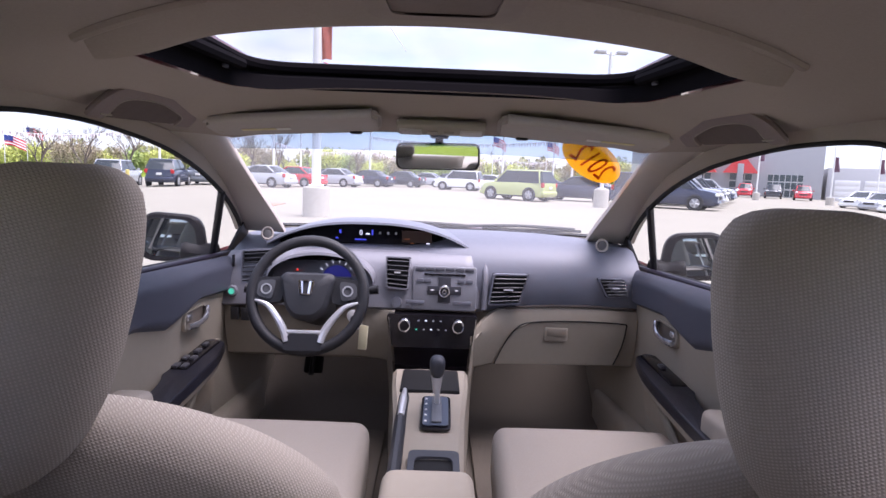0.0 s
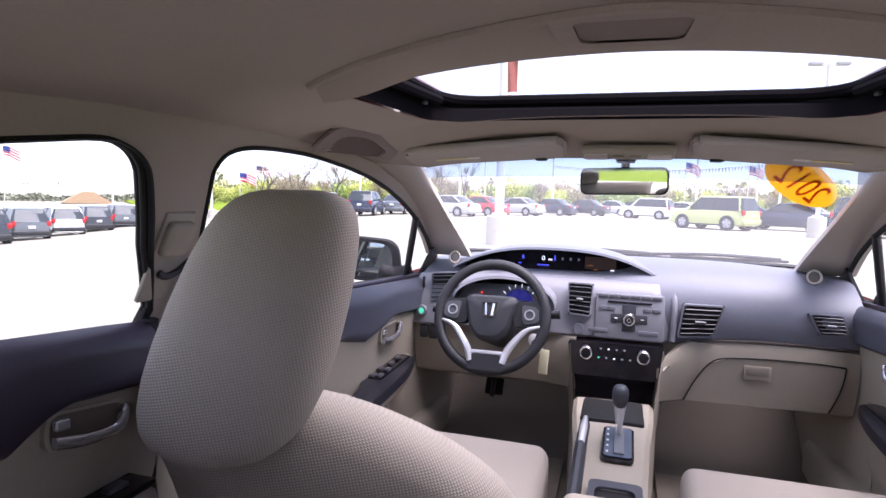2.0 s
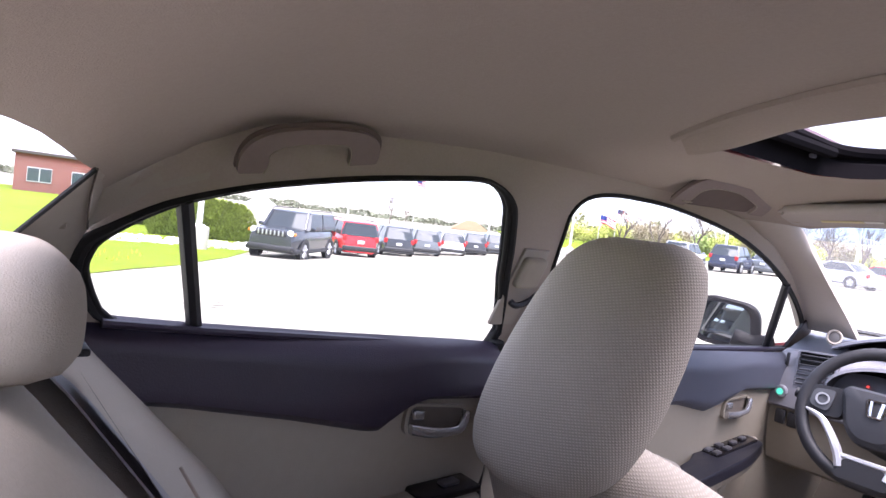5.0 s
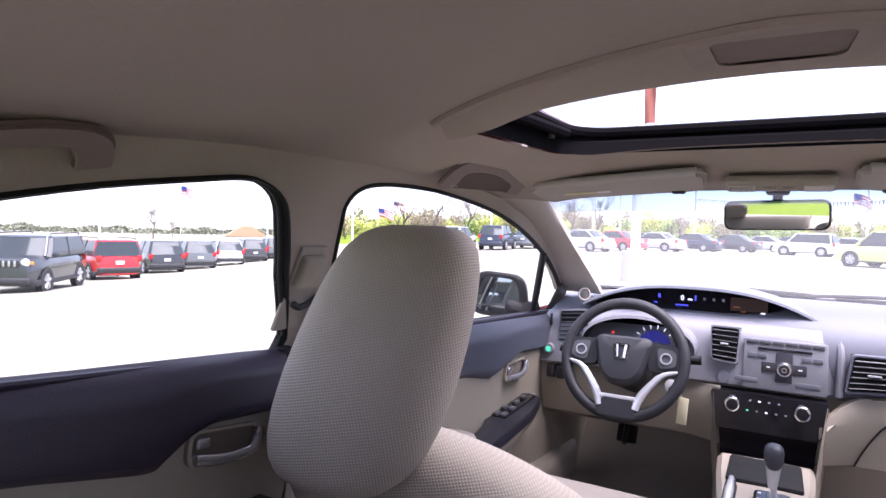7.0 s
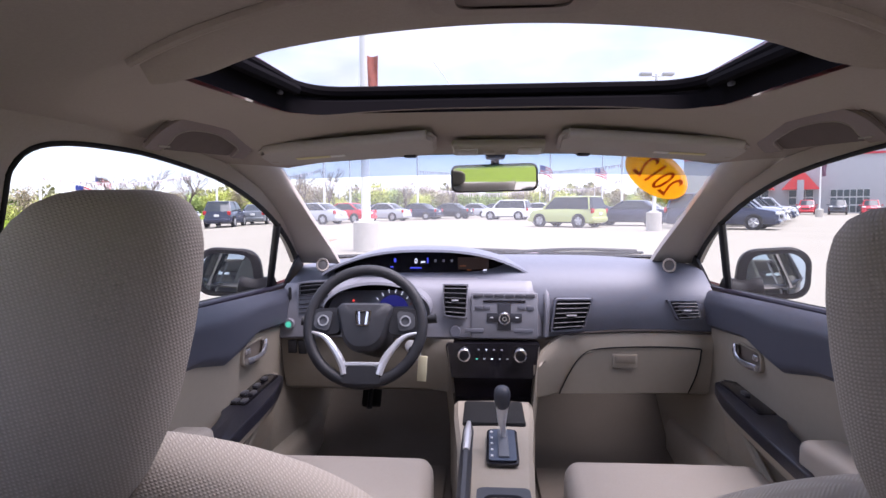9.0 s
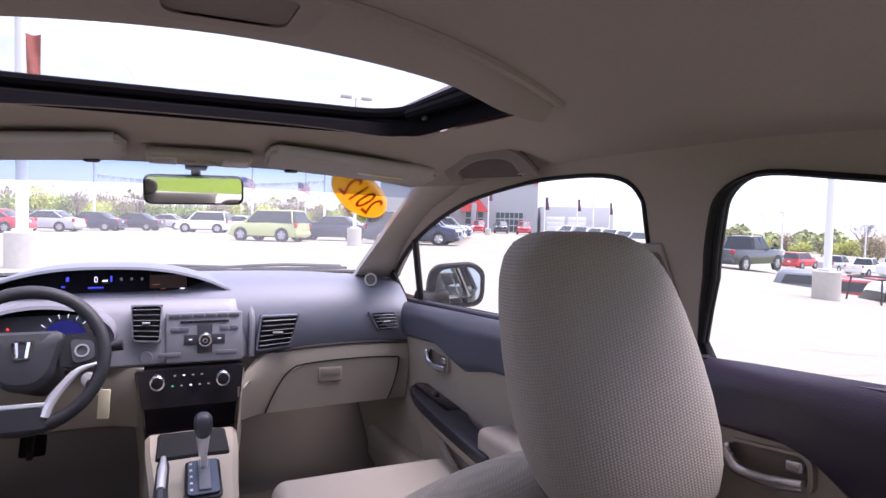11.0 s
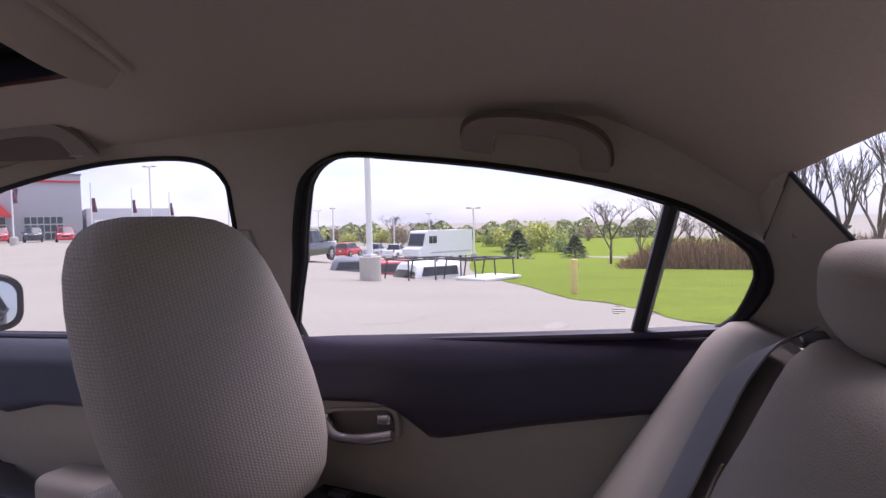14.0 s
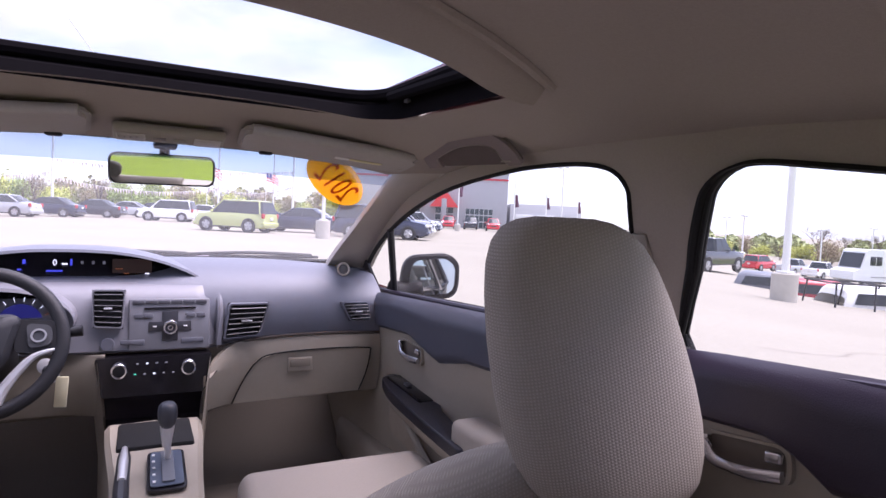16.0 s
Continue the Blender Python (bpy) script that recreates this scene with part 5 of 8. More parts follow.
part("button_light", lathe([(0.009, 0.0), (0.009, 0.002), (0.002, 0.0022)], 16, Matrix.Translation((-0.660, 1.657, 0.806)) @ Matrix.Rotation(radians(90), 4, "X")), GREEN_LED, eco, "green lit button")
for x, z in ((-0.655, 0.735), (-0.62, 0.733)):
    part("dash_switch", rbox((x, 1.676, z), (0.028, 0.014, 0.040), 0.004), BLACK, dash, "black switch")
part("push_button", lathe([(0.017, -0.01), (0.017, 0.005), (0.0155, 0.007), (0.002, 0.007)], 20, Matrix.Translation((-0.120, 1.668, 0.788)) @ Matrix.Rotation(radians(90), 4, "X")), DASH, dash, "round grey button")

# ---- radio ----
radio = part("radio_panel", rbox((0.036, 1.678, 0.834), (0.212, 0.020, 0.135), 0.006, 2, Euler((radians(-8), 0, 0)).to_matrix().to_4x4()), mat("radio_grey", (0.19, 0.192, 0.215), 0.4), dash, "grey radio panel")


def on_radio(x, z, w, h, material, name, label="", d=0.006):
    y = 1.667 + 0.14 * (z - 0.834)
    return part(name, rbox((x, y, z), (w, d, h), min(0.002, h * 0.3), 2, Euler((radians(-8), 0, 0)).to_matrix().to_4x4()), material, radio, label)


for i in range(6):
    on_radio(-0.046 + i * 0.0328, 0.893, 0.030, 0.010, mat("radio_dark", (0.075, 0.075, 0.088), 0.35), "preset_button", "slim dark button")
on_radio(0.036, 0.877, 0.135, 0.006, GLOSS_BLACK, "disc_slot", "black disc slot")
for x in (-0.045, -0.02, 0.09, 0.118):
    on_radio(x, 0.858, 0.024, 0.012, mat("radio_button", (0.115, 0.118, 0.14), 0.35), "radio_button")
for x in (-0.055, 0.100):
    on_radio(x - 0.004, 0.792, 0.060, 0.012, mat("radio_button", (0.115, 0.118, 0.14), 0.35), "radio_button")
on_radio(0.036, 0.832, 0.042, 0.078, mat("radio_black", (0.035, 0.035, 0.042), 0.3), "cross_pad", "dark cross-shaped control pad")
on_radio(0.036, 0.830, 0.112, 0.026, mat("radio_black", (0.035, 0.035, 0.042), 0.3), "cross_arm")
for x in (-0.004, 0.076):
    on_radio(x, 0.830, 0.010, 0.004, WHITE_PRINT, "pad_mark", d=0.008)
km = Matrix.Translation((0.036, 1.660, 0.830)) @ Matrix.Rotation(radians(98), 4, "X")
knob = part("volume_knob", lathe([(0.0195, -0.004), (0.0195, 0.007), (0.0180, 0.010), (0.0135, 0.0100), (0.0125, 0.007)], 28, km, False), CHROME, radio, "chrome volume knob")
part("knob_cap", lathe([(0.0126, 0.0065), (0.009, 0.0085), (0.001, 0.0088)], 24, km), mat("knob_dark", (0.05, 0.05, 0.06), 0.3), knob, "dark knob cap")
part("knob_ring", lathe([(0.0075, 0.0086), (0.0070, 0.0108), (0.0045, 0.0108), (0.0040, 0.0086)], 20, km, False), CHROME, knob, "inner chrome ring")

# ---- climate control ----
clim = part("climate_panel", plate([Vector(p) for p in rounded([(-0.150, 1.640, 0.758), (0.150, 1.640, 0.758), (0.128, 1.628, 0.660), (-0.132, 1.628, 0.660)], 0.012, 4)], (0, 0.05, 0)), GLOSS_BLACK, dash, "gloss black climate panel")
for x in (-0.090, 0.084):
    km = Matrix.Translation((x, 1.628, 0.730)) @ Matrix.Rotation(radians(95), 4, "X")
    k = part("climate_knob", lathe([(0.021, -0.004), (0.021, 0.012), (0.019, 0.015), (0.015, 0.0145)], 28, km, False), CHROME, clim, "chrome-ringed knob")
    part("knob_cap", lathe([(0.0152, 0.013), (0.008, 0.015), (0.001, 0.015)], 20, km), BLACK, k, "black knob cap")
for i in range(5):
    for j in range(2):
        if (i, j) == (4, 0):
            continue
        lit = (i, j) in ((1, 0), (0, 1), (2, 1))
        part("indicator", rbox((-0.045 + i * 0.024 - (0.006 if j else 0), 1.632 - 0.004 * j, 0.742 - j * 0.026), (0.006, 0.003, 0.003), 0.0), GREEN_LED if (i, j) == (0, 1) else (WHITE_LED if lit else GREY_PRINT), clim)
# open cubby below
part("stack_face", loft([[(x * k, y + 0.010 * (abs(x) / 0.126) ** 2, z) for x in np.linspace(-0.126, 0.126, 9)] for k, y, z in ((1.02, 1.634, 0.666), (1.0, 1.650, 0.650), (0.98, 1.668, 0.62), (0.96, 1.668, 0.59), (0.95, 1.640, 0.572), (0.94, 1.590, 0.566))]), mat("stack_black", (0.016, 0.012, 0.016), 0.35, bump=0.1), dash, "dark curved panel below the climate controls")

# ---- beige lower dash ----
right = []
for x in np.linspace(0.125, 0.695, 31):
    u = (x - 0.125) / 0.57
    top = 0.772 + 0.012 * bump(x, 0.5, 0.25) - 0.075 * max(0, 1 - u * 5.5) ** 1.6
    push = 0.075 * max(0, 1 - u * 4.0) ** 1.5
    right.append([Vector((x, 1.735 - push, top)), Vector((x, 1.708 - push, top - 0.004)), Vector((x, 1.700 - push, top - 0.030)), Vector((x, 1.702 - push, 0.70)), Vector((x, 1.712 - push, 0.64)), Vector((x, 1.725 - push, 0.595)), Vector((x, 1.76 - push, 0.580)), Vector((x, 1.95, 0.585))])
part("lower_dash", loft(right), BEIGE, dash, "beige lower dash on the passenger side")
gl = [(0.215, 0.595), (0.245, 0.66), (0.285, 0.715), (0.34, 0.735), (0.50, 0.742), (0.64, 0.738), (0.655, 0.725), (0.645, 0.66), (0.625, 0.600)]
gpts = [Vector((x, np.interp(z, [0.595, 0.64, 0.70, 0.75], [1.712, 1.702, 1.692, 1.692]) - 0.05 * max(0, 1 - (x - 0.125) / 0.57 * 4.0) ** 1.5, z)) for x, z in gl]
box_lid = part("glove_box", plate(gpts, (0, 0.012, 0)), BEIGE, dash, "beige glove box lid")
part("lid_gap", tube(smooth_path([p + Vector((0, -0.001, 0)) for p in gpts], 3), 0.0022, 6), RUBBER, dash, "dark gap round the lid")
for x in (0.560, 0.587, 0.614):
    part("demister_slit", rbox((x / cabin_width(1.815), 1.815, 0.895), (0.022, 0.045, 0.005), 0.002), RUBBER, dash, "narrow demister slit")
latch = part("latch", rbox((0.420, 1.6945, 0.698), (0.078, 0.007, 0.042), 0.003, 2), BEIGE, box_lid, "beige latch plate")
# Grip plate stands proud; a recess's shade is put into its colour.
part("latch_cup", rbox((0.420, 1.6900, 0.704), (0.064, 0.003, 0.024), 0.001), mat("latch_shade", (0.22, 0.19, 0.15), 0.7), latch, "latch grip plate coloured as the shade of a recess")
left = []
for x in np.linspace(-0.695, -0.125, 31):
    u = (x + 0.695) / 0.57
    push = 0.05 * max(0, (u - 0.80) / 0.2) ** 1.4
    left.append([Vector((x, 1.735, 0.765)), Vector((x, 1.700 - push, 0.762)), Vector((x, 1.69 - push, 0.73)), Vector((x, 1.70 - push, 0.66)), Vector((x, 1.72 - push, 0.60)), Vector((x, 1.78, 0.575)), Vector((x, 1.95, 0.58))])
part("knee_panel", loft(left), BEIGE, dash, "beige knee panel under the steering column")
for s in (1, -1):
    part("stack_panel", mirrored(loft([[Vector((0.145, 1.66, 0.755)), Vector((0.142, 1.63, 0.752)), Vector((0.150, 1.72, 0.75))], [Vector((0.138, 1.645, 0.69)), Vector((0.132, 1.612, 0.685)), Vector((0.160, 1.72, 0.68))], [Vector((0.128, 1.62, 0.60)), Vector((0.120, 1.575, 0.60)), Vector((0.152, 1.72, 0.59))], [Vector((0.118, 1.56, 0.50)), Vector((0.110, 1.53, 0.50)), Vector((0.14, 1.72, 0.48))], [Vector((0.112, 1.5, 0.30)), Vector((0.110, 1.5, 0.30)), Vector((0.14, 1.72, 0.30))]]), s < 0), BEIGE, dash, "beige side of the centre stack")
part("dash_seam", tube([Vector((x, 1.706, 0.775 + 0.012 * bump(x, 0.5, 0.25) - 0.020 * bump(x, 0.12, 0.12))) for x in np.linspace(0.17, 0.69, 20)], 0.004, 6), mat("gap_dark", (0.09, 0.072, 0.062), 0.9), dash, "dark joint line")

# ---- steering wheel ----
wheel = thing("steering_wheel", "dark grey steering wheel with silver lower spokes and chrome badge", "steering wheel")
WM = Matrix.Translation((-0.345, 1.495, 0.838)) @ Euler((radians(-22), 0, 0)).to_matrix().to_4x4() @ Matrix.Scale(0.94, 4)
NARROWING[0] = False
ringp = [WM @ Vector((0.164 * math.cos(a), 0, 0.164 * math.sin(a))) for a in np.linspace(0, 2 * math.pi, 48, endpoint=False)]
part("rim", tube(ringp, 0.0150, 12, True, up=(0, 1, 0.3)), WHEEL_GRIP, wheel, "dark grey padded rim")
hub = rounded([(-0.082, 0.045), (-0.070, 0.062), (0.070, 0.062), (0.082, 0.045), (0.060, -0.045), (0.030, -0.075), (-0.030, -0.075), (-0.060, -0.045)], 0.020, 4)
part("airbag_cover", loft([[WM @ Vector((p[0] * k, d, p[1] * k)) for p in hub] for k, d in ((1.0, 0.03), (1.02, 0.0), (0.98, -0.020), (0.85, -0.030), (0.4, -0.034))], True, True), mat("hub_grey", (0.030, 0.031, 0.037), 0.55, bump=0.3, bs=900), wheel, "dark grey hub pad")
for s in (1, -1):
    sp = rounded([(0.070 * s, 0.050), (0.158 * s, 0.045), (0.160 * s, -0.018), (0.120 * s, -0.030), (0.072 * s, -0.025)], 0.012, 4)
    spoke = part("side_spoke", plate([WM @ Vector((p[0], -0.010, p[1])) for p in sp], (WM.to_3x3() @ Vector((0, 0.03, 0)))), BLACK, wheel, "black side spoke")
    pad = rounded([(0.092 * s, 0.040), (0.142 * s, 0.034), (0.146 * s, -0.010), (0.100 * s, -0.020)], 0.014, 4)
    pd = part("button_pad", plate([WM @ Vector((p[0], -0.016, p[1])) for p in pad], (WM.to_3x3() @ Vector((0, 0.008, 0)))), mat("pad_grey", (0.075, 0.077, 0.085), 0.45), spoke, "grey button pad")
    part("button_ring", lathe([(0.016, -0.003), (0.016, 0.003), (0.012, 0.003), (0.012, -0.003)], 20, WM @ Matrix.Translation((0.118 * s, -0.017, 0.010)) @ Matrix.Rotation(radians(90), 4, "X"), False), GREY_PRINT, pd, "ring of small buttons")
    low = smooth_path([(0.150 * s, -0.022), (0.112 * s, -0.036), (0.080 * s, -0.072), (0.058 * s, -0.108), (0.048 * s, -0.140)], 5)
    wid = [float(np.interp(i / (len(low) - 1), [0, 0.35, 0.7, 1], [0.0030, 0.0085, 0.0110, 0.0100])) for i in range(len(low))]
    part("lower_spoke", tube([WM @ Vector((p[0], -0.010, p[1])) for p in low], wid, 8, flat=1.0, up=(0, 1, 0.3)), SILVER, wheel, "satin silver lower spoke")
part("spoke_foot", tube([WM @ Vector((x, -0.012, -0.112)) for x in (-0.052, 0, 0.052)], 0.0065, 8), SILVER, wheel, "satin silver foot")
part("rim_insert", plate([WM @ Vector((p[0], -0.017, p[1])) for p in rounded([(-0.042, -0.117), (0.042, -0.117), (0.056, -0.165), (-0.056, -0.165)], 0.010, 4)], (WM.to_3x3() @ Vector((0, 0.01, 0)))), WHEEL_GRIP, wheel, "dark grey rim insert")
bd = rounded([(-0.024, 0.036), (0.024, 0.036), (0.017, -0.008), (-0.017, -0.008)], 0.008, 4)
badge = part("badge", plate([WM @ Vector((p[0], -0.037, p[1])) for p in bd], (WM.to_3x3() @ Vector((0, 0.004, 0))), [[WM @ Vector((p[0] * 0.82, -0.037, (p[1] - 0.014) * 0.82 + 0.014)) for p in bd]]), CHROME, wheel, "plain chrome badge frame")
for s in (1, -1):
    part("badge_bar", tube([WM @ Vector((0.0115 * s, -0.037, 0.032)), WM @ Vector((0.0085 * s, -0.038, -0.004))], 0.0036, 6), CHROME, badge)
part("column", lathe([(0.055, 0.0), (0.06, 0.08), (0.05, 0.2)], 20, WM @ Matrix.Translation((0, 0.03, -0.01)) @ Matrix.Rotation(radians(-90), 4, "X")), BLACK, wheel, "black column shroud")
for s, zz in ((1, 0.01), (-1, 0.0)):
    part("stalk", tube([WM @ Vector((0.05 * s, 0.06, zz)), WM @ Vector((0.135 * s, 0.055, zz + 0.012)), WM @ Vector((0.20 * s, 0.05, zz + 0.022))], [0.009, 0.008, 0.013], 10), BLACK, wheel, "black column stalk")
NARROWING[0] = True
key = thing("ignition_key", "ignition key with a cream paper tag hanging from the steering column", "key")
part("barrel", lathe([(0.018, 0), (0.018, 0.02), (0.010, 0.022), (0.002, 0.022)], 18, Matrix.Translation((-0.252, 1.60, 0.755)) @ Matrix.Rotation(radians(70), 4, "X")), SILVER, key, "ignition barrel")
part("bow", rbox((-0.250, 1.565, 0.748), (0.010, 0.03, 0.030), 0.004), BLACK, key, "black key bow")
part("tag", rbox((-0.213, 1.545, 0.708), (0.028, 0.004, 0.072), 0.002, 2, Euler((0, radians(4), 0)).to_matrix().to_4x4()), CREAM, key, "cream paper tag")
part("ring", tube([Vector((-0.232 + 0.014 * math.cos(a), 1.555, 0.742 + 0.012 * math.sin(a))) for a in np.linspace(0, 6.283, 14, endpoint=False)], 0.0015, 5, True), SILVER, key, "key ring")

# ---- centre console ----
con = thing("centre_console", "beige centre console with black gear gate, cup holder and armrest", "console")
side = [(0.075, 0.45, 0.60), (0.074, 0.90, 0.57), (0.078, 1.08, 0.575), (0.092, 1.30, 0.59), (0.110, 1.48, 0.60), (0.116, 1.60, 0.60)]
rows = []
for w, y, z in side:
    rows.append([(-w - 0.012, y, 0.29), (-w - 0.004, y, z - 0.012), (-w + 0.008, y, z), (0, y, z + 0.002), (w - 0.008, y, z), (w + 0.004, y, z - 0.012), (w + 0.012, y, 0.29)])
part("body", loft(rows, False), BEIGE, con, "beige console body")
part("front_tray", rbox((0.0, 1.50, 0.598), (0.175, 0.17, 0.020), 0.008), RUBBER, con, "black tray ahead of the gear gate")
gate = part("gear_gate", plate([Vector(p) for p in rounded([(-0.022, 1.195, 0.589), (0.056, 1.195, 0.589), (0.058, 1.365, 0.603), (-0.020, 1.365, 0.603)], 0.018, 4)], (0, 0, 0.006)), GLOSS_BLACK, con, "gloss black gear gate")
part("gate_plate", plate([Vector(p) for p in rounded([(-0.016, 1.205, 0.598), (0.050, 1.205, 0.598), (0.052, 1.355, 0.610), (-0.014, 1.355, 0.610)], 0.012, 4)], (0, 0, 0.002)), mat("gate_slate", (0.07, 0.09, 0.13), 0.3), gate, "slate gate plate")
part("gate_slot", rbox((0.020, 1.282, 0.6085), (0.026, 0.135, 0.005), 0.002, 2, Euler((radians(4.5), 0, 0)).to_matrix().to_4x4()), mat("slot_grey", (0.12, 0.13, 0.15), 0.5), gate, "grey lever slot cover")
for i in range(5):
    part("gate_mark", rbox((-0.008, 1.222 + i * 0.029, 0.6025 + i * 0.0023), (0.006, 0.008, 0.002), 0.0), WHITE_PRINT, gate)
lever = part("gear_lever", tube([(0.022, 1.315, 0.60), (0.020, 1.306, 0.640), (0.018, 1.300, 0.675)], [0.0085, 0.007, 0.009], 12), SILVER, con, "satin silver gear lever")
part("lever_collar", loft([[Vector((0.018 + r * math.cos(a), 1.300 + r * math.sin(a) * 0.9, z)) for a in np.linspace(0, 6.283, 16, endpoint=False)] for r, z in ((0.009, 0.642), (0.013, 0.667), (0.016, 0.690))], True, True), SILVER, lever, "silver collar")
part("knob", squircle((0.018, 1.298, 0.710), (0.041, 0.050, 0.056), 2.6, 20, 14, lambda q: Vector((q.x * (1 + q.z * 4), q.y * (1 + q.z * 3), q.z))), mat("knob_leather", (0.045, 0.048, 0.060), 0.4, bump=0.2), lever, "dark grey gear knob")
brake = part("handbrake", tube(smooth_path([(-0.068, 0.96, 0.585), (-0.068, 1.08, 0.606), (-0.068, 1.19, 0.626), (-0.066, 1.295, 0.640)], 4), [0.017] * 8 + [0.016] * 4 + [0.010], 10, flat=0.85), mat("brake_grey", (0.035, 0.036, 0.042), 0.45), con, "dark grey handbrake lever")
part("brake_trim", tube([(-0.068, 1.17, 0.633), (-0.067, 1.24, 0.645), (-0.066, 1.295, 0.649)], [0.009, 0.010, 0.006], 10), SILVER, brake, "silver brake grip trim")
part("cup_holder", plate([Vector(p) for p in rounded([(-0.042, 0.86, 0.588), (0.066, 0.86, 0.588), (0.070, 1.085, 0.590), (-0.042, 1.085, 0.590)], 0.018, 4)], (0, 0, 0.006), [[Vector(p) for p in rounded([(-0.028, 0.87, 0.588), (0.052, 0.87, 0.588), (0.055, 1.055, 0.590), (-0.028, 1.055, 0.590)], 0.022, 4)]]), mat("cup_grey", (0.045, 0.048, 0.058), 0.45), con, "grey cup holder frame")
part("cup_well", rbox((0.013, 0.96, 0.583), (0.09, 0.20, 0.010), 0.004), RUBBER, con, "black cup well")
part("armrest", rbox((0.002, 0.615, 0.665), (0.150, 0.36, 0.085), 0.022, 4), BEIGE, con, "beige padded armrest lid")
NARROWING[0] = False
# ---- outdoors: a car dealer's lot on a low rise, lawns and trees round it ----
def smooth01(u):
    u = max(0.0, min(1.0, u))
    return u * u * (3 - 2 * u)


def gh(x, y):
    """Height of the ground: level round the car and ahead, falling away to both sides."""
    az = math.degrees(math.atan2(x, y))
    if az >= 0:
        f = smooth01((az - 28) / 34)
        return -min(3.9, 0.054 * max(0.0, x - 3.0)) * f
    f = smooth01((-az - 14) / 42)
    return -min(1.9, 0.056 * max(0.0, -x - 1.5)) * f


def spot(az, d, up=0.0):
    az, d = 0.965 * az + 0.7, d * 1.05
    x, y = d * math.sin(radians(az)), d * math.cos(radians(az))
    return Vector((x, y, gh(x, y) + up))


def turned(p):
    az, d = math.degrees(math.atan2(p[0], p[1])), math.hypot(p[0], p[1])
    if abs(az) > 120:
        return Vector(p)
    az = radians(0.965 * az + 0.7)
    return Vector((d * math.sin(az), d * math.cos(az), 0))


def ground_sheet():
    radii = [0.0, 2, 4, 6, 8, 10, 12, 14, 16, 19, 22, 26, 31, 37, 45, 55, 70, 90, 130, 200, 400, 900, 2500]
    n = 120
    bm = bmesh.new()
    c = bm.verts.new((0, 0, 0))
    prev = None
    for r in radii[1:]:
        ring = []
        for i in range(n):
            a = 2 * math.pi * i / n
            x, y = r * math.sin(a), r * math.cos(a)
            ring.append(bm.verts.new((x, y, gh(x, y))))
        for i in range(n):
            if prev is None:
                bm.faces.new((c, ring[i], ring[(i + 1) % n]))
            else:
                bm.faces.new((prev[i], ring[i], ring[(i + 1) % n], prev[(i + 1) % n]))
        prev = ring
    return bm


ASPHALT = mat("weathered_asphalt", (0.292, 0.270, 0.220), 0.95, var=0.14, vs=14.0, bump=0.5, bs=90.0, spec=0.2, big=0.25, dist=0.01)
CONCRETE = mat("rough_concrete", (0.46, 0.43, 0.38), 0.9, var=0.14, vs=9.0, bump=0.5, bs=60.0, spec=0.2, dist=0.01)
LAWN = mat("spring_grass", (0.165, 0.228, 0.012), 0.95, var=0.35, vs=6.0, bump=0.9, bs=60.0, spec=0.15, big=0.5, dist=0.04)
POLE = mat("white_pole_paint", (0.72, 0.72, 0.70), 0.5, var=0.06, bump=0.1)
CRACK = mat("dark_crack", (0.23, 0.20, 0.165), 0.95)
structure("ground", ground_sheet(), ASPHALT, "pale weathered asphalt lot with stains and cracks", "ground")


def lawn(name, edge, far, label):
    n = 14
    E_, F_ = (smooth_path([turned(p) for p in q], 6) for q in (edge, far))
    rows = []
    for j in range(n + 1):
        u = (j / n) ** 1.8
        row = []
        for a, b in zip(E_, F_):
            p = a.lerp(b, u)
            wob = 0.10 * math.sin(p.x * 3.1 + p.y * 1.7) if j == 0 else 0
            row.append((p.x + wob, p.y, gh(p.x, p.y) + (0.012 if j == 0 else 0.03 + 0.3 * u)))
        rows.append(row)
    return structure(name, loft(rows), LAWN, label, "lawn")


lawn("lawn_right", [(60, 24, 0), (29, 11.7, 0), (14.7, 4.0, 0), (12.6, 2.9, 0), (10.8, 1.2, 0), (8.6, -0.1, 0), (5.5, -4, 0), (3, -10, 0)],
     [(160, 75, 0), (150, 40, 0), (150, 15, 0), (140, 0, 0), (130, -20, 0), (110, -50, 0), (70, -80, 0), (20, -90, 0)], "bright green mown lawn beside the asphalt lot")
lawn("lawn_left", [(-34, 13.2, 0), (-19.4, 6.3, 0), (-12.3, 1.9, 0), (-8.6, -1.6, 0), (-5.0, -6.0, 0), (-3, -10, 0)],
     [(-80, 22, 0), (-80, 14, 0), (-80, 0, 0), (-75, -20, 0), (-60, -50, 0), (-20, -80, 0)], "green lawn with yellow spring weeds beside the lot")
lawn("lawn_back", [(5.5, -4.2, 0), (2, -5.2, 0), (-2, -5.6, 0), (-5.2, -6.2, 0)], [(60, -80, 0), (20, -90, 0), (-20, -90, 0), (-50, -70, 0)], "bright green lawn behind the car")
lawn("lawn_front", [(-60, 60, 0), (-20, 84, 0), (0, 88, 0), (30, 84, 0)], [(-130, 120, 0), (-45, 170, 0), (0, 180, 0), (60, 170, 0)], "green bank beyond the parked cars")
structure("far_road", loft([[spot(az, d, 0.05) for az in np.linspace(-95, -66, 12)] for d in (41.0, 45.5)]), ASPHALT, "grey road beyond the lawn", "road")


def stuff(name, bm, material, label, category):
    return tagged(link(name, bm, material, False), label, category, kind="stuff")


rnd = random.Random(7)


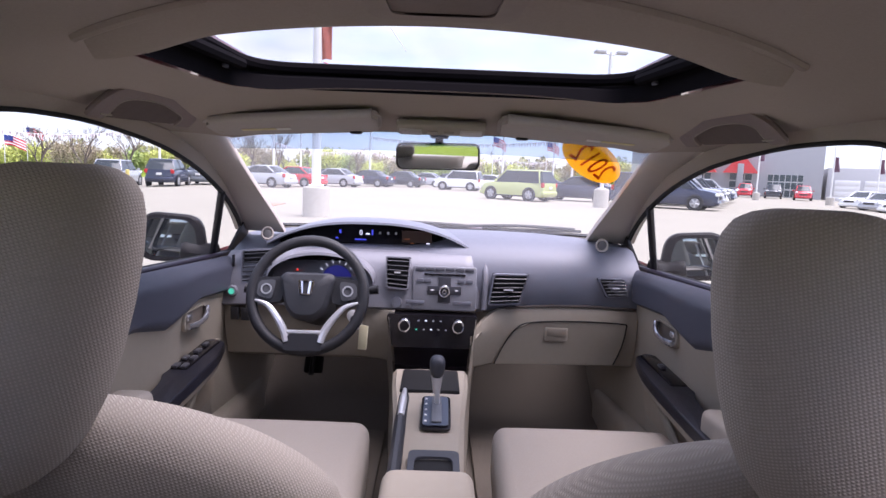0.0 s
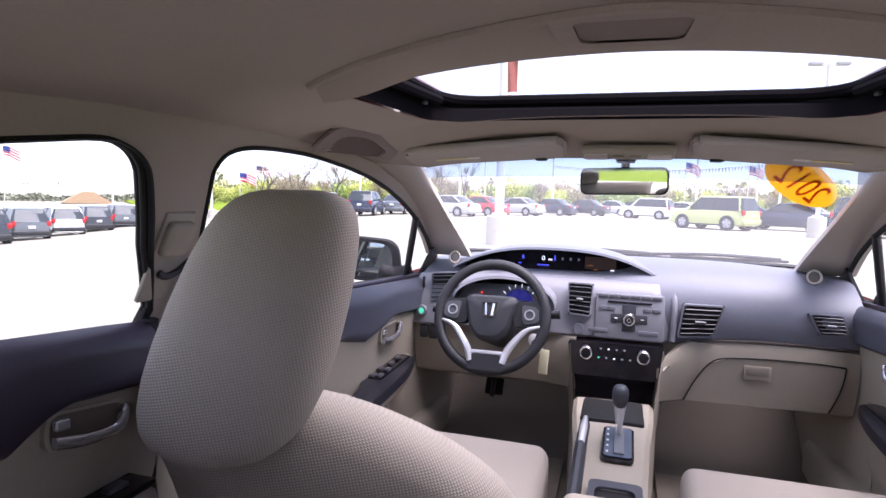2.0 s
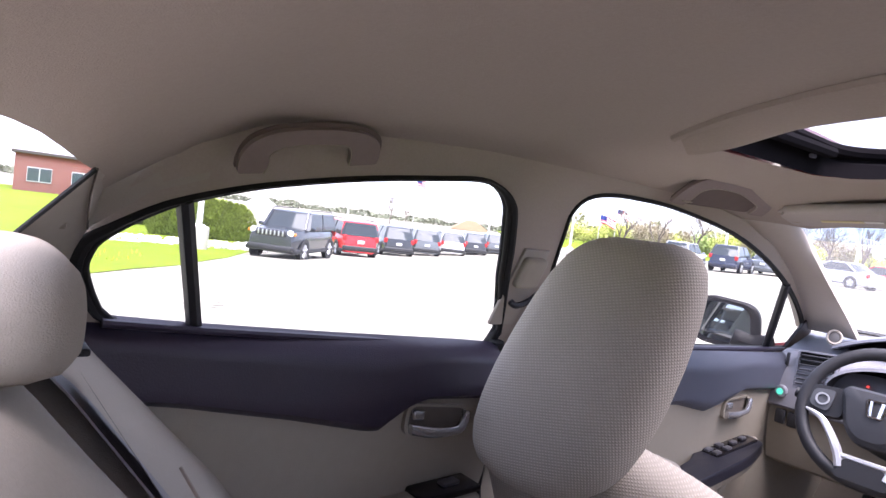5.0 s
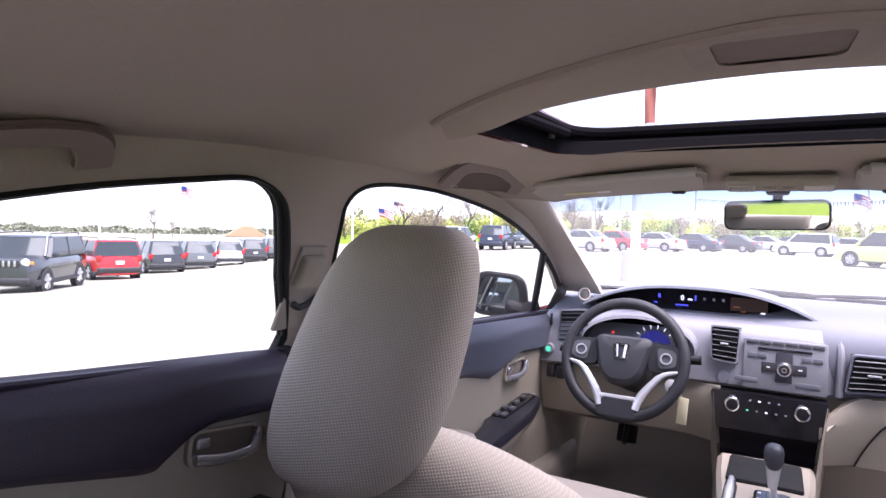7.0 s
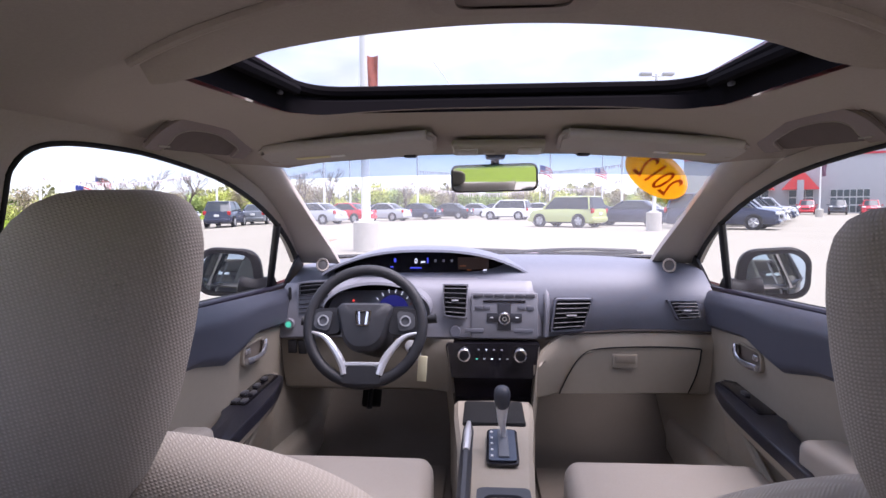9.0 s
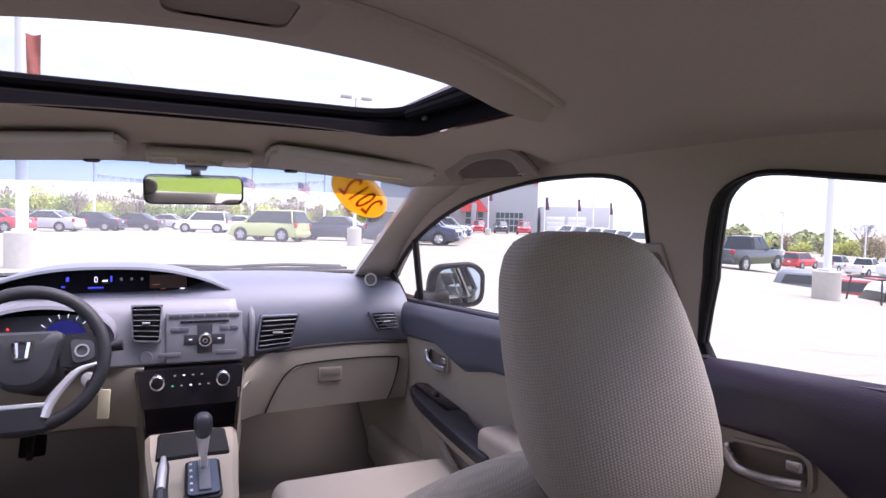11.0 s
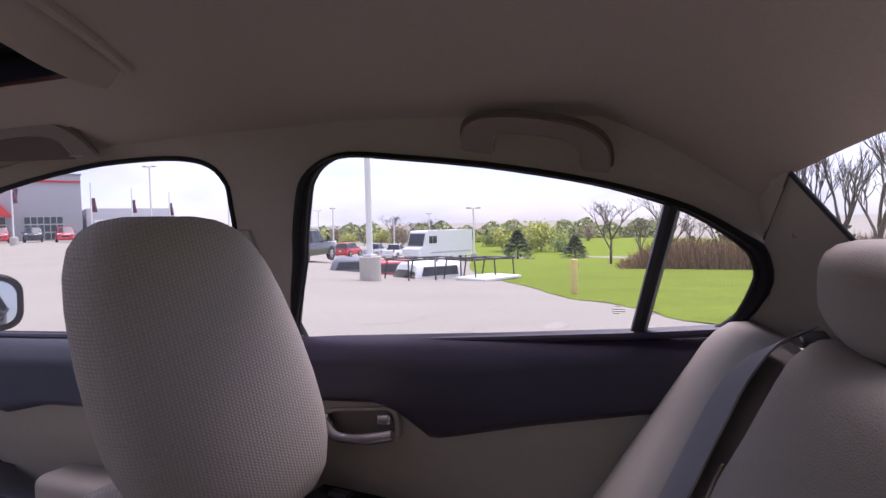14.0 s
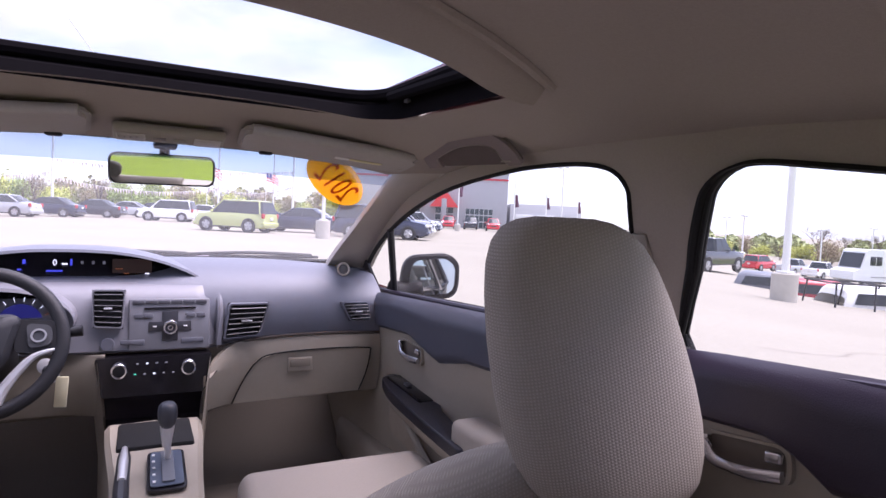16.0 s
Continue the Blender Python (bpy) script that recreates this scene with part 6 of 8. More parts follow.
def blades(name, pts, h, material, label):
    bm = bmesh.new()
    for x, y in pts:
        z = gh(x, y) + 0.01
        a, k = rnd.random() * 6.28, h * (0.5 + rnd.random())
        dx, dy = math.cos(a) * 0.02, math.sin(a) * 0.02
        lx, ly = (rnd.random() - 0.5) * k * 0.8, (rnd.random() - 0.5) * k * 0.8
        bm.faces.new([bm.verts.new(p) for p in ((x - dx, y - dy, z), (x + dx, y + dy, z), (x + lx, y + ly, z + k))])
    return stuff(name, bm, material, label, "grass")


GRASS = mat("grass_blades", (0.16, 0.255, 0.02), 0.9, var=0.3, vs=3, bump=0, spec=0.1, island=0.4)
pts = []
while len(pts) < 2500:
    x, y = rnd.uniform(7, 26), rnd.uniform(-9, 8)
    ex = float(np.interp(y, [-10, -4, -0.1, 1.2, 2.9, 4.0, 11.7], [3, 5.5, 8.6, 10.8, 12.6, 14.7, 29]))
    if x > ex + 0.05:
        pts.append((x, y))
blades("grass", pts, 0.018, GRASS, "tufts of bright green spring grass on the lawn")
pts = []
while len(pts) < 5000:
    x, y = rnd.uniform(-30, -9), rnd.uniform(-8, 8)
    ey = float(np.interp(x, [-34, -19.4, -12.3, -8.6], [13.2, 6.3, 1.9, -1.6]))
    if y < ey - 0.1:
        pts.append((x, y))
blades("grass", pts, 0.05, GRASS, "tufts of green spring grass beside the lot")
WEED = mat("yellow_weeds", (0.65, 0.50, 0.03), 0.9, bump=0)
blades("weeds", [p for p in pts if -17 < p[0] and rnd.random() < 0.25], 0.12, WEED, "yellow dandelions in the grass")


def crack(name, pts, w=0.02):
    P = smooth_path([(x, y, 0) for x, y in pts], 5)
    rows = []
    for i, p in enumerate(P):
        t = (P[min(i + 1, len(P) - 1)] - P[max(i - 1, 0)]).normalized()
        s = Vector((-t.y, t.x, 0)) * w * (0.4 + rnd.random())
        q = p + Vector((rnd.uniform(-0.05, 0.05), rnd.uniform(-0.05, 0.05), 0))
        rows.append([(q + s).to_tuple()[:2] + (gh(q.x, q.y) + 0.006,), (q - s).to_tuple()[:2] + (gh(q.x, q.y) + 0.006,)])
    structure(name, loft(rows), CRACK, "thin dark crack in the asphalt", "crack")


crack("crack", [(-6.2, 1.4), (-6.0, 1.9), (-5.5, 2.2), (-5.35, 2.6), (-4.9, 2.5), (-4.4, 2.9), (-3.6, 3.2)], 0.012)
crack("crack", [(5.0, 3.4), (5.9, 3.3), (6.6, 2.9), (7.4, 3.0), (8.3, 2.2)], 0.006)
crack("crack", [(6.4, 4.4), (7.3, 4.0), (8.0, 4.2), (9.1, 3.6), (10.0, 3.7)], 0.006)
crack("crack", [(5.8, 8.8), (6.2, 9.6), (6.9, 9.8), (7.2, 10.8)], 0.012)
for x, y, w in ((7.6, 2.1, 0.3), (-4.2, 8.0, 0.6)):
    structure("patch", plate([(x + w * math.cos(a) * (1 + 0.3 * math.sin(3 * a)), y + 0.45 * w * math.sin(a), gh(x, y) + 0.012) for a in np.linspace(0, 6.283, 16, endpoint=False)], None), mat("stained_asphalt", (0.30, 0.272, 0.235), 0.95, var=0.2, vs=9), "darker oil-stained patch on the asphalt", "stain")
sump = thing("drain_cover", "rust-brown flat cover set in the pale asphalt", "drain cover")
part("lid", rbox((-5.55, 19.7, 0.01), (0.55, 2.3, 0.03), 0.005), mat("rust_brown", (0.33, 0.20, 0.14), 0.9, var=0.25), sump)

# ---- light poles ----
def light_pole(at, h=7.2, base=0.8, lamps=2, r=0.09, turn=0.0, label=""):
    p = thing("street_lamp", label or "white steel lot light pole on a concrete base", "street lamp", at, group="light poles")
    part("base", lathe([(0.34, -0.6), (0.34, base * 0.96), (0.31, base), (0.02, base)], 20), CONCRETE, p, "round concrete base")
    part("pole", lathe([(r, base), (r * 0.95, h * 0.6), (r * 0.8, h), (0.01, h)], 12), POLE, p, "white tapered pole")
    part("flange", rbox((0, 0, base + 0.03), (0.34, 0.34, 0.06), 0.02), POLE, p, "bolted foot plate")
    for i in range(lamps):
        a = turn + math.pi * i
        dx, dy = math.cos(a), math.sin(a)
        arm = part("arm", tube([(0, 0, h - 0.12), (dx * 0.35, dy * 0.35, h - 0.02)], 0.035, 6), POLE, p)
        part("lamp_head", rbox((dx * 0.50, dy * 0.50, h), (0.50, 0.34, 0.14), 0.04, 2, Matrix.Rotation(a, 4, "Z")), mat("lamp_grey", (0.45, 0.45, 0.45), 0.5), p, "grey flat lamp head")
    return p


def banner(p, z0, z1, col, w=0.42, turn=0.3):
    rows = []
    for z in np.linspace(z0, z1, 8):
        rows.append([Vector((0.06 + w * u, 0.09 * math.sin(u * 5 + z * 2.2), z + 0.05 * u)) for u in np.linspace(0, 1, 8)])
    bm = thicken(loft(rows), 0.004)
    bmesh.ops.rotate(bm, matrix=Matrix.Rotation(turn, 3, "Z"), verts=bm.verts)
    part("banner", bm, col, p, "cloth banner hanging on the pole")


RED_CLOTH = mat("red_cloth", (0.55, 0.03, 0.05), 0.9, var=0.15, vs=4)
BLUE_CLOTH = mat("blue_cloth", (0.03, 0.05, 0.22), 0.9, var=0.1)
WHITE_CLOTH = mat("white_cloth", (0.75, 0.74, 0.72), 0.9, var=0.1)
BROWN_CLOTH = mat("faded_banner", (0.34, 0.09, 0.06), 0.9, var=0.4, vs=6)
NAVY_BANNER = mat("dark_banner", (0.10, 0.04, 0.07), 0.9, var=0.3, vs=5)
main = light_pole(spot(-12.6, 15.0), 9.0, 0.78, 2, 0.12, 0.4, "tall white light pole on a concrete base, with a red banner")
banner(main, 3.95, 5.0, BROWN_CLOTH, 0.30, 0.3)
part("loose_cord", tube(smooth_path([(0.15, 0, 3.9), (0.7, 0.1, 3.75), (1.4, 0.2, 3.72), (1.5, 0.2, 3.6)], 5), 0.012, 5), RED_CLOTH, main, "red cord blowing loose")
part("wire", tube(smooth_path([(1.6, 0, 5.1), (1.9, 0.1, 4.7), (2.2, 0.2, 4.3)], 5), 0.012, 5), POLE, main, "loose grey wire")
light_pole(spot(15.2, 27.2), 6.95, 0.85, 2, 0.085, 0.1)
right_pole = light_pole(spot(58.1, 18.2), 9.0, 0.78, 1, 0.10, 0.0)
light_pole(spot(-75.7, 20.7), 8.5, 0.82, 1, 0.10)
for az, d, h in ((-16.5, 52, 9), (-14.0, 60, 9), (-7.4, 55, 9), (5.6, 60, 8.5), (10.5, 70, 9), (12.3, 50, 8.5), (-26.3, 55, 8.5), (-40, 55, 8), (-62, 70, 8), (-48, 70, 8), (45.0, 85, 9), (38.5, 70, 8.5), (68.4, 58, 5.4), (54.6, 75, 6), (60.5, 95, 6), (64.0, 120, 7), (53.2, 110, 7)):
    light_pole(spot(az, d), h, 0.8, 2, 0.10, rnd.random() * 3)


def flag(at, h, w=1.5, turn=0.0, lean=0.35):
    f = thing("flag", "striped flag with a dark blue corner on a slim pole", "flag", at, group="flags")
    part("pole", lathe([(0.03, -0.3), (0.025, h), (0.004, h + 0.02)], 8), POLE, f, "slim flagpole")
    hh = w * 0.55
    for i in range(7):
        rows = []
        for u in np.linspace(0, 1, 9):
            x = w * u
            sag = -lean * u * u * w
            rows.append([(x * math.cos(turn), x * math.sin(turn) + 0.12 * math.sin(u * 7), h - hh * (i + k) / 7 + sag) for k in (0, 1)])
        part("stripe", loft(rows), RED_CLOTH if i % 2 == 0 else WHITE_CLOTH, f)
    rows = [[(w * u * math.cos(turn), w * u * math.sin(turn) + 0.12 * math.sin(u * 7) - 0.01, h - hh * k + -lean * u * u * w) for k in (0, 0.55)] for u in np.linspace(0, 0.42, 5)]
    part("canton", thicken(loft(rows), 0.03), BLUE_CLOTH, f, "dark blue corner")
    return f


for az, d, h, turn in ((-37.5, 60, 4.2, 0.4), (-55.6, 62, 6.6, 0.2), (4.6, 55, 5.0, 0.5), (9.8, 60, 5.0, 0.4), (-36.0, 75, 5.5, 0.3)):
    flag(spot(az, d), h, 1.5, turn)


def pennants(a, b, sag, n=46):
    P = [a.lerp(b, u) - Vector((0, 0, sag * 4 * u * (1 - u))) for u in np.linspace(0, 1, n)]
    s = thing("pennant_string", "string of small white and red plastic pennants between light poles", "bunting", group="bunting")
    part("cord", tube(P, 0.014, 4), POLE, s, "thin cord")
    bm = bmesh.new()
    for i in range(n - 1):
        p, q = P[i], P[i + 1]
        m = (p + q) / 2 + Vector((rnd.uniform(-0.1, 0.1), 0, -0.42))
        bm.faces.new([bm.verts.new(v) for v in (p.lerp(q, 0.1), p.lerp(q, 0.8), m)])
    tagged(link("pennant_row", bm, mat("pennant_plastic", (0.62, 0.52, 0.52), 0.6, var=0.2, vs=1.0, bump=0, island=0.9), False, s), kind="stuff")


# each string runs from one light pole to the next
for p0, p1, z, sag, n in (((-16.5, 52), (-7.4, 55), 3.6, 0.7, 46), ((-7.4, 55), (5.6, 60), 3.2, 0.8, 60), ((5.6, 60), (12.3, 50), 3.4, 0.7, 46), ((-26.3, 55), (-16.5, 52), 4.6, 0.7, 46), ((-40, 55), (-26.3, 55), 4.8, 0.8, 60), ((-7.4, 55), (12.3, 50), 4.6, 0.5, 80), ((-62, 70), (-48, 70), 4.0, 0.6, 60)):
    pennants(spot(*p0, z), spot(*p1, z), sag, n)

# ---- parked cars ----
TYRE = mat("tyre_rubber", (0.018, 0.018, 0.018), 0.85, bump=0.2, bs=60)
RIM = mat("alloy_rim", (0.55, 0.55, 0.56), 0.35, 0.8, bump=0)
CAR_GLASS = mat("dark_car_glass", (0.035, 0.042, 0.048), 0.12, bump=0, spec=0.3)
LENS = mat("headlight_lens", (0.70, 0.72, 0.74), 0.15, bump=0)
TAIL = mat("tail_lamp", (0.42, 0.015, 0.015), 0.2, bump=0)
TRIM = mat("car_black_trim", (0.02, 0.02, 0.022), 0.6, bump=0.1)
PLATE = mat("plate_grey", (0.62, 0.62, 0.60), 0.5, bump=0)

SHAPES = {  # length, width, height, belt, [body top line], [cabin: base front, roof front, roof rear, base rear], ground clearance, wheel radius
    "sedan": (4.65, 1.80, 1.45, 0.93, [(-1, 0.70), (-0.97, 0.90), (-0.72, 0.99), (-0.5, 0.97), (0.30, 0.95), (0.42, 0.93), (0.85, 0.78), (0.97, 0.66), (1, 0.48)], (0.42, 0.08, -0.42, -0.74), 0.20, 0.325),
    "suv": (4.55, 1.86, 1.70, 1.05, [(-1, 0.75), (-0.985, 1.02), (-0.9, 1.06), (0.3, 1.06), (0.48, 1.08), (0.88, 0.98), (0.97, 0.84), (1, 0.55)], (0.46, 0.20, -0.78, -0.97), 0.25, 0.36),
    "boxy_suv": (4.23, 1.83, 1.68, 1.06, [(-1, 0.75), (-0.99, 1.02), (-0.9, 1.08), (0.3, 1.08), (0.50, 1.10), (0.93, 1.03), (0.99, 0.92), (1, 0.55)], (0.50, 0.30, -0.88, -0.98), 0.26, 0.36),
    "hatch": (4.05, 1.79, 1.68, 1.00, [(-1, 0.72), (-0.99, 0.98), (-0.9, 1.03), (0.3, 1.00), (0.52, 1.00), (0.90, 0.90), (0.98, 0.76), (1, 0.5)], (0.54, 0.22, -0.88, -0.985), 0.22, 0.345),
    "van": (5.10, 1.98, 1.75, 1.05, [(-1, 0.75), (-0.985, 1.02), (-0.9, 1.06), (0.4, 1.05), (0.58, 1.04), (0.90, 0.90), (0.985, 0.74), (1, 0.5)], (0.62, 0.30, -0.88, -0.97), 0.20, 0.345),
    "pickup": (5.75, 2.00, 1.90, 1.18, [(-1, 0.80), (-0.99, 1.16), (-0.95, 1.20), (0.2, 1.18), (0.40, 1.20), (0.9, 1.12), (0.985, 0.98), (1, 0.6)], (0.40, 0.20, -0.22, -0.30), 0.38, 0.40),
}


def parked_car(shape, col, at, heading, label, dark_lower=False, rack=False):
    """heading: degrees, 0 points the nose along +y, counter-clockwise."""
    L, W, H, belt, line, cab, gc, wr = SHAPES[shape]
    hl, hw = L / 2, W / 2
    kind = {"sedan": "sedan", "suv": "suv", "boxy_suv": "suv", "hatch": "hatchback", "van": "minivan", "pickup": "pickup_truck"}[shape]
    car = thing(kind, label, "car", group="parked cars")
    car.matrix_basis = Matrix.Translation(at) @ Matrix.Rotation(radians(heading), 4, "Z")
    paint = mat("paint_%d_%d_%d" % tuple(int(c * 999) for c in col), col, 0.25, var=0.03, bump=0, coat=0.7)
    xs = [p[0] for p in line]
    zs = [p[1] for p in line]
    rows = []
    for u in sorted(set(list(np.linspace(-1, 1, 27)) + xs)):
        top = float(np.interp(u, xs, zs)) * 1.0
        w = hw * (1 - 0.16 * abs(u) ** 6 - 0.05 * abs(u) ** 2)
        bot = gc + 0.10 * max(0, abs(u) - 0.9) * 5
        y = u * hl
        s = []
        for fx, z in ((0.82, bot), (0.98, bot + 0.06), (1.0, bot + (top - bot) * 0.45), (0.97, top - 0.16), (0.90, top - 0.03), (0.70, top), (0, top + 0.015)):
            s.append((w * fx, y, max(z, bot)))
        rows.append(s + [(-a, b, c) for a, b, c in reversed(s[:-1])])
    part("body", loft(rows, True, True), paint, car, "painted body")
    if dark_lower:
        part("cladding", rbox((0, 0, gc + 0.10), (W * 1.0, L * 0.93, 0.16), 0.05), TRIM, car, "black lower cladding")
    f0, f1, r1, r0 = (c * hl for c in cab)
    zb = lambda y: float(np.interp(y / hl, xs, zs)) - 0.02
    wb, wt_ = (hw * 0.96, hw * 0.82) if shape == "boxy_suv" else (hw * 0.90, hw * 0.72)
    rings = []
    n = 9
    for i in range(n):
        v = i / (n - 1)
        yf, yr = f0 + (f1 - f0) * v, r0 + (r1 - r0) * v
        w = wb + (wt_ - wb) * v ** 1.3
        z = zb(f0) * 0.5 + zb(r0) * 0.5 + (H - 0.06 - zb(f0) * 0.5 - zb(r0) * 0.5) * v
        rings.append([(w * 0.82, yf, z), (w, yf - 0.12, z), (w, (yf + yr) / 2, z), (w, yr + 0.12, z), (w * 0.85, yr, z), (-w * 0.85, yr, z), (-w, yr + 0.12, z), (-w, (yf + yr) / 2, z), (-w, yf - 0.12, z), (-w * 0.82, yf, z)])
    part("greenhouse", loft(rings, True, False), CAR_GLASS, car, "dark glazed cabin")
    t = rings[-1]
    roof = rounded([Vector(t[0]), Vector(t[1]), Vector(t[3]), Vector(t[4]), Vector(t[5]), Vector(t[6]), Vector(t[8]), Vector(t[9])], 0.12, 4)
    c = sum(roof, Vector()) / len(roof)
    part("roof", loft([[c + (p - c) * k + Vector((0, 0, dz)) for p in roof] for k, dz in ((1.0, -0.03), (1.012, 0.0), (0.97, 0.035), (0.6, 0.06))], True, True), paint, car, "painted roof")
    for sx in (1, -1):
        for i, (a, b) in enumerate((((wb * 0.86, f0, zb(f0)), (wt_ * 0.88, f1, H - 0.04)), ((wb, (f0 + r0) * 0.42, zb(0)), (wt_, (f1 + r1) * 0.44, H - 0.05)), ((wb * 0.98, r0 + 0.18, zb(r0)), (wt_ * 0.97, r1 + 0.12, H - 0.05)))):
            part("pillar", tube([(a[0] * sx, a[1], a[2]), (b[0] * sx, b[1], b[2])], 0.045 if i == 0 else 0.05 if i == 2 else 0.03, 6), paint if i != 1 else TRIM, car)
        part("headlight", sphere((sx * hw * 0.70, hl * 0.965, gc + 0.46 + (0.22 if "suv" in shape or shape == "pickup" else 0.10)), (0.34, 0.22, 0.17) if shape != "boxy_suv" else (0.24, 0.14, 0.24), 12, 8), LENS, car, "clear headlight")
        part("tail_light", rbox((sx * hw * 0.80, -hl * 0.965, belt - 0.12), (0.22, 0.14, 0.26), 0.05), TAIL, car, "red tail light")
        part("wing_mirror", rbox((sx * (hw + 0.06), f0 - 0.25, belt + 0.06), (0.18, 0.10, 0.13), 0.04), paint, car, "painted door mirror")
        part("door_handle", rbox((sx * hw * 0.985, 0.0 - 0.25, belt - 0.14), (0.03, 0.16, 0.03), 0.01), paint, car)
        part("sill_line", rbox((sx * hw * 0.985, 0, gc + 0.05), (0.04, L * 0.5, 0.06), 0.02), TRIM, car)
        if rack:
            part("roof_rail", tube([(sx * wt_ * 0.92, f1 - 0.1, H + 0.02), (sx * wt_ * 0.92, f1 - 0.2, H + 0.06), (sx * wt_ * 0.92, r1 + 0.2, H + 0.06), (sx * wt_ * 0.92, r1 + 0.1, H + 0.01)], 0.02, 6), TRIM, car, "black roof rail")
        for y in (hl * 0.60, -hl * 0.60):
            m = Matrix.Translation((sx * (hw - 0.10), y, wr)) @ Matrix.Rotation(radians(90 * sx), 4, "Y")
            part("wheel_arch", lathe([(wr * 1.16, 0.085), (wr * 1.16, 0.098), (wr * 0.9, 0.099)], 20, m, False), TRIM, car, "black wheel arch")
            wh = part("wheel", lathe([(wr * 0.66, 0.09), (wr * 0.9, 0.105), (wr, 0.07), (wr, -0.10), (wr * 0.7, -0.11)], 22, m, False), TYRE, car, "black tyre")
            part("rim", lathe([(wr * 0.68, 0.085), (wr * 0.64, 0.095), (wr * 0.60, 0.055), (wr * 0.2, 0.05), (0.01, 0.06)], 20, m), mat("rim_dark", (0.26, 0.26, 0.27), 0.4), wh, "wheel rim")
            for i in range(5):
                a = i * 1.2566
                part("spoke", tube([m @ Vector((0.03 * math.cos(a), 0.03 * math.sin(a), 0.085)), m @ Vector((wr * 0.62 * math.cos(a), wr * 0.62 * math.sin(a), 0.085))], [0.05, 0.04], 5), RIM, wh)
    if shape == "boxy_suv":
        g = part("grille", rbox((0, hl * 1.0, 0.92), (1.05, 0.06, 0.20), 0.03), TRIM, car, "black slotted grille")
        for i in range(7):
            part("grille_slot", rbox((-0.42 + i * 0.14, hl * 1.0 + 0.03, 0.92), (0.055, 0.03, 0.17), 0.015), RIM, g)
        for sx in (1, -1):
            part("turn_signal", rbox((sx * 0.80, hl * 0.955, 0.93), (0.08, 0.10, 0.10), 0.03), mat("amber_lens", (0.7, 0.22, 0.02), 0.3), car, "amber turn signal")
    else:
        part("grille", rbox((0, hl * 0.995, gc + 0.42), (W * 0.42, 0.05, 0.16), 0.03), TRIM, car, "dark grille")
    part("front_bumper", rbox((0, hl * 0.97, gc + 0.17), (W * 0.86, 0.22, 0.20), 0.07, 3), TRIM if dark_lower else paint, car, "front bumper")
    part("rear_bumper", rbox((0, -hl * 0.975, gc + 0.22), (W * 0.88, 0.20, 0.24), 0.07, 3), TRIM if dark_lower else paint, car, "rear bumper")
    part("plate_bar", rbox((0, -hl * 1.0 - 0.02, gc + 0.52), (0.31, 0.03, 0.15), 0.01), PLATE, car, "pale plate")
    if shape == "pickup":
        part("bed", rbox((0, -hl * 0.64, 1.10), (W * 0.80, L * 0.30, 0.10), 0.02), TRIM, car, "dark open bed")
    return car


WHITE_P, SILVER_P, GREY_P, BLACK_P, BLUE_P, RED_P, NAVY_P, CHAR_P, LIME_P = (0.78, 0.78, 0.77), (0.42, 0.43, 0.45), (0.12, 0.13, 0.14), (0.012, 0.013, 0.016), (0.04, 0.08, 0.19), (0.55, 0.02, 0.03), (0.014, 0.018, 0.045), (0.026, 0.029, 0.036), (0.46, 0.50, 0.20)
# left row, tails towards the lot
parked_car("boxy_suv", CHAR_P, spot(-67.0, 21.2), -138, "dark grey boxy off-roader with seven-slot grille facing the lot", True, True)
parked_car("boxy_suv", RED_P, spot(-61.8, 27.5), 74, "bright red boxy off-roader seen from behind", True, True)
for i, (az, d, c, n) in enumerate(((-57.6, 33, CHAR_P, "charcoal"), (-54.7, 36.5, GREY_P, "grey"), (-52.0, 40, WHITE_P, "white"), (-49.7, 44, CHAR_P, "dark grey"), (-47.6, 48, GREY_P, "grey"))):
    parked_car("suv", c, spot(az, d), -az + 9, n + " sport utility car parked with its tail to the lot", True)
parked_car("sedan", WHITE_P, spot(-46.3, 56), 40, "white sedan at the end of a parked row")
# far left, behind the lawn
for az, d, c, n in ((-81.5, 40.5, CHAR_P, "grey"), (-78.2, 40.5, GREY_P, "dark grey")):
    parked_car("sedan", c, spot(az, d), 110, n + " sedan parked on the road beyond the lawn")
# front left
parked_car("suv", NAVY_P, spot(-25.6, 40.5), 10, "dark blue sport utility car seen from behind")
parked_car("suv", SILVER_P, spot(-29.6, 42), 10, "silver sport utility car seen from behind")
parked_car("sedan", GREY_P, spot(-22.6, 44), 10, "dark grey sedan beside the windscreen pillar line")
# front row across the lot
front = ((-17.6, 40, "sedan", SILVER_P, "silver", 70), (-14.6, 43, "sedan", RED_P, "bright red", 70), (-10.9, 47, "sedan", SILVER_P, "silver", 70), (-7.6, 51, "sedan", NAVY_P, "dark blue", 70), (-4.4, 54, "sedan", CHAR_P, "charcoal", 70), (-2.0, 60, "sedan", SILVER_P, "silver", 75),
         (1.4, 49, "hatch", WHITE_P, "white", 72), (4.2, 54, "sedan", WHITE_P, "white", 70), (14.0, 46, "sedan", WHITE_P, "white", 70), (17.6, 47, "sedan", SILVER_P, "silver", 75), (20.2, 44, "suv", RED_P, "red", 60))
for az, d, sh, c, n, hd in front:
    parked_car(sh, c, spot(az, d), hd, n + " " + ("sedan" if sh == "sedan" else "hatchback" if sh == "hatch" else "sport utility car") + " parked in the row across the lot")
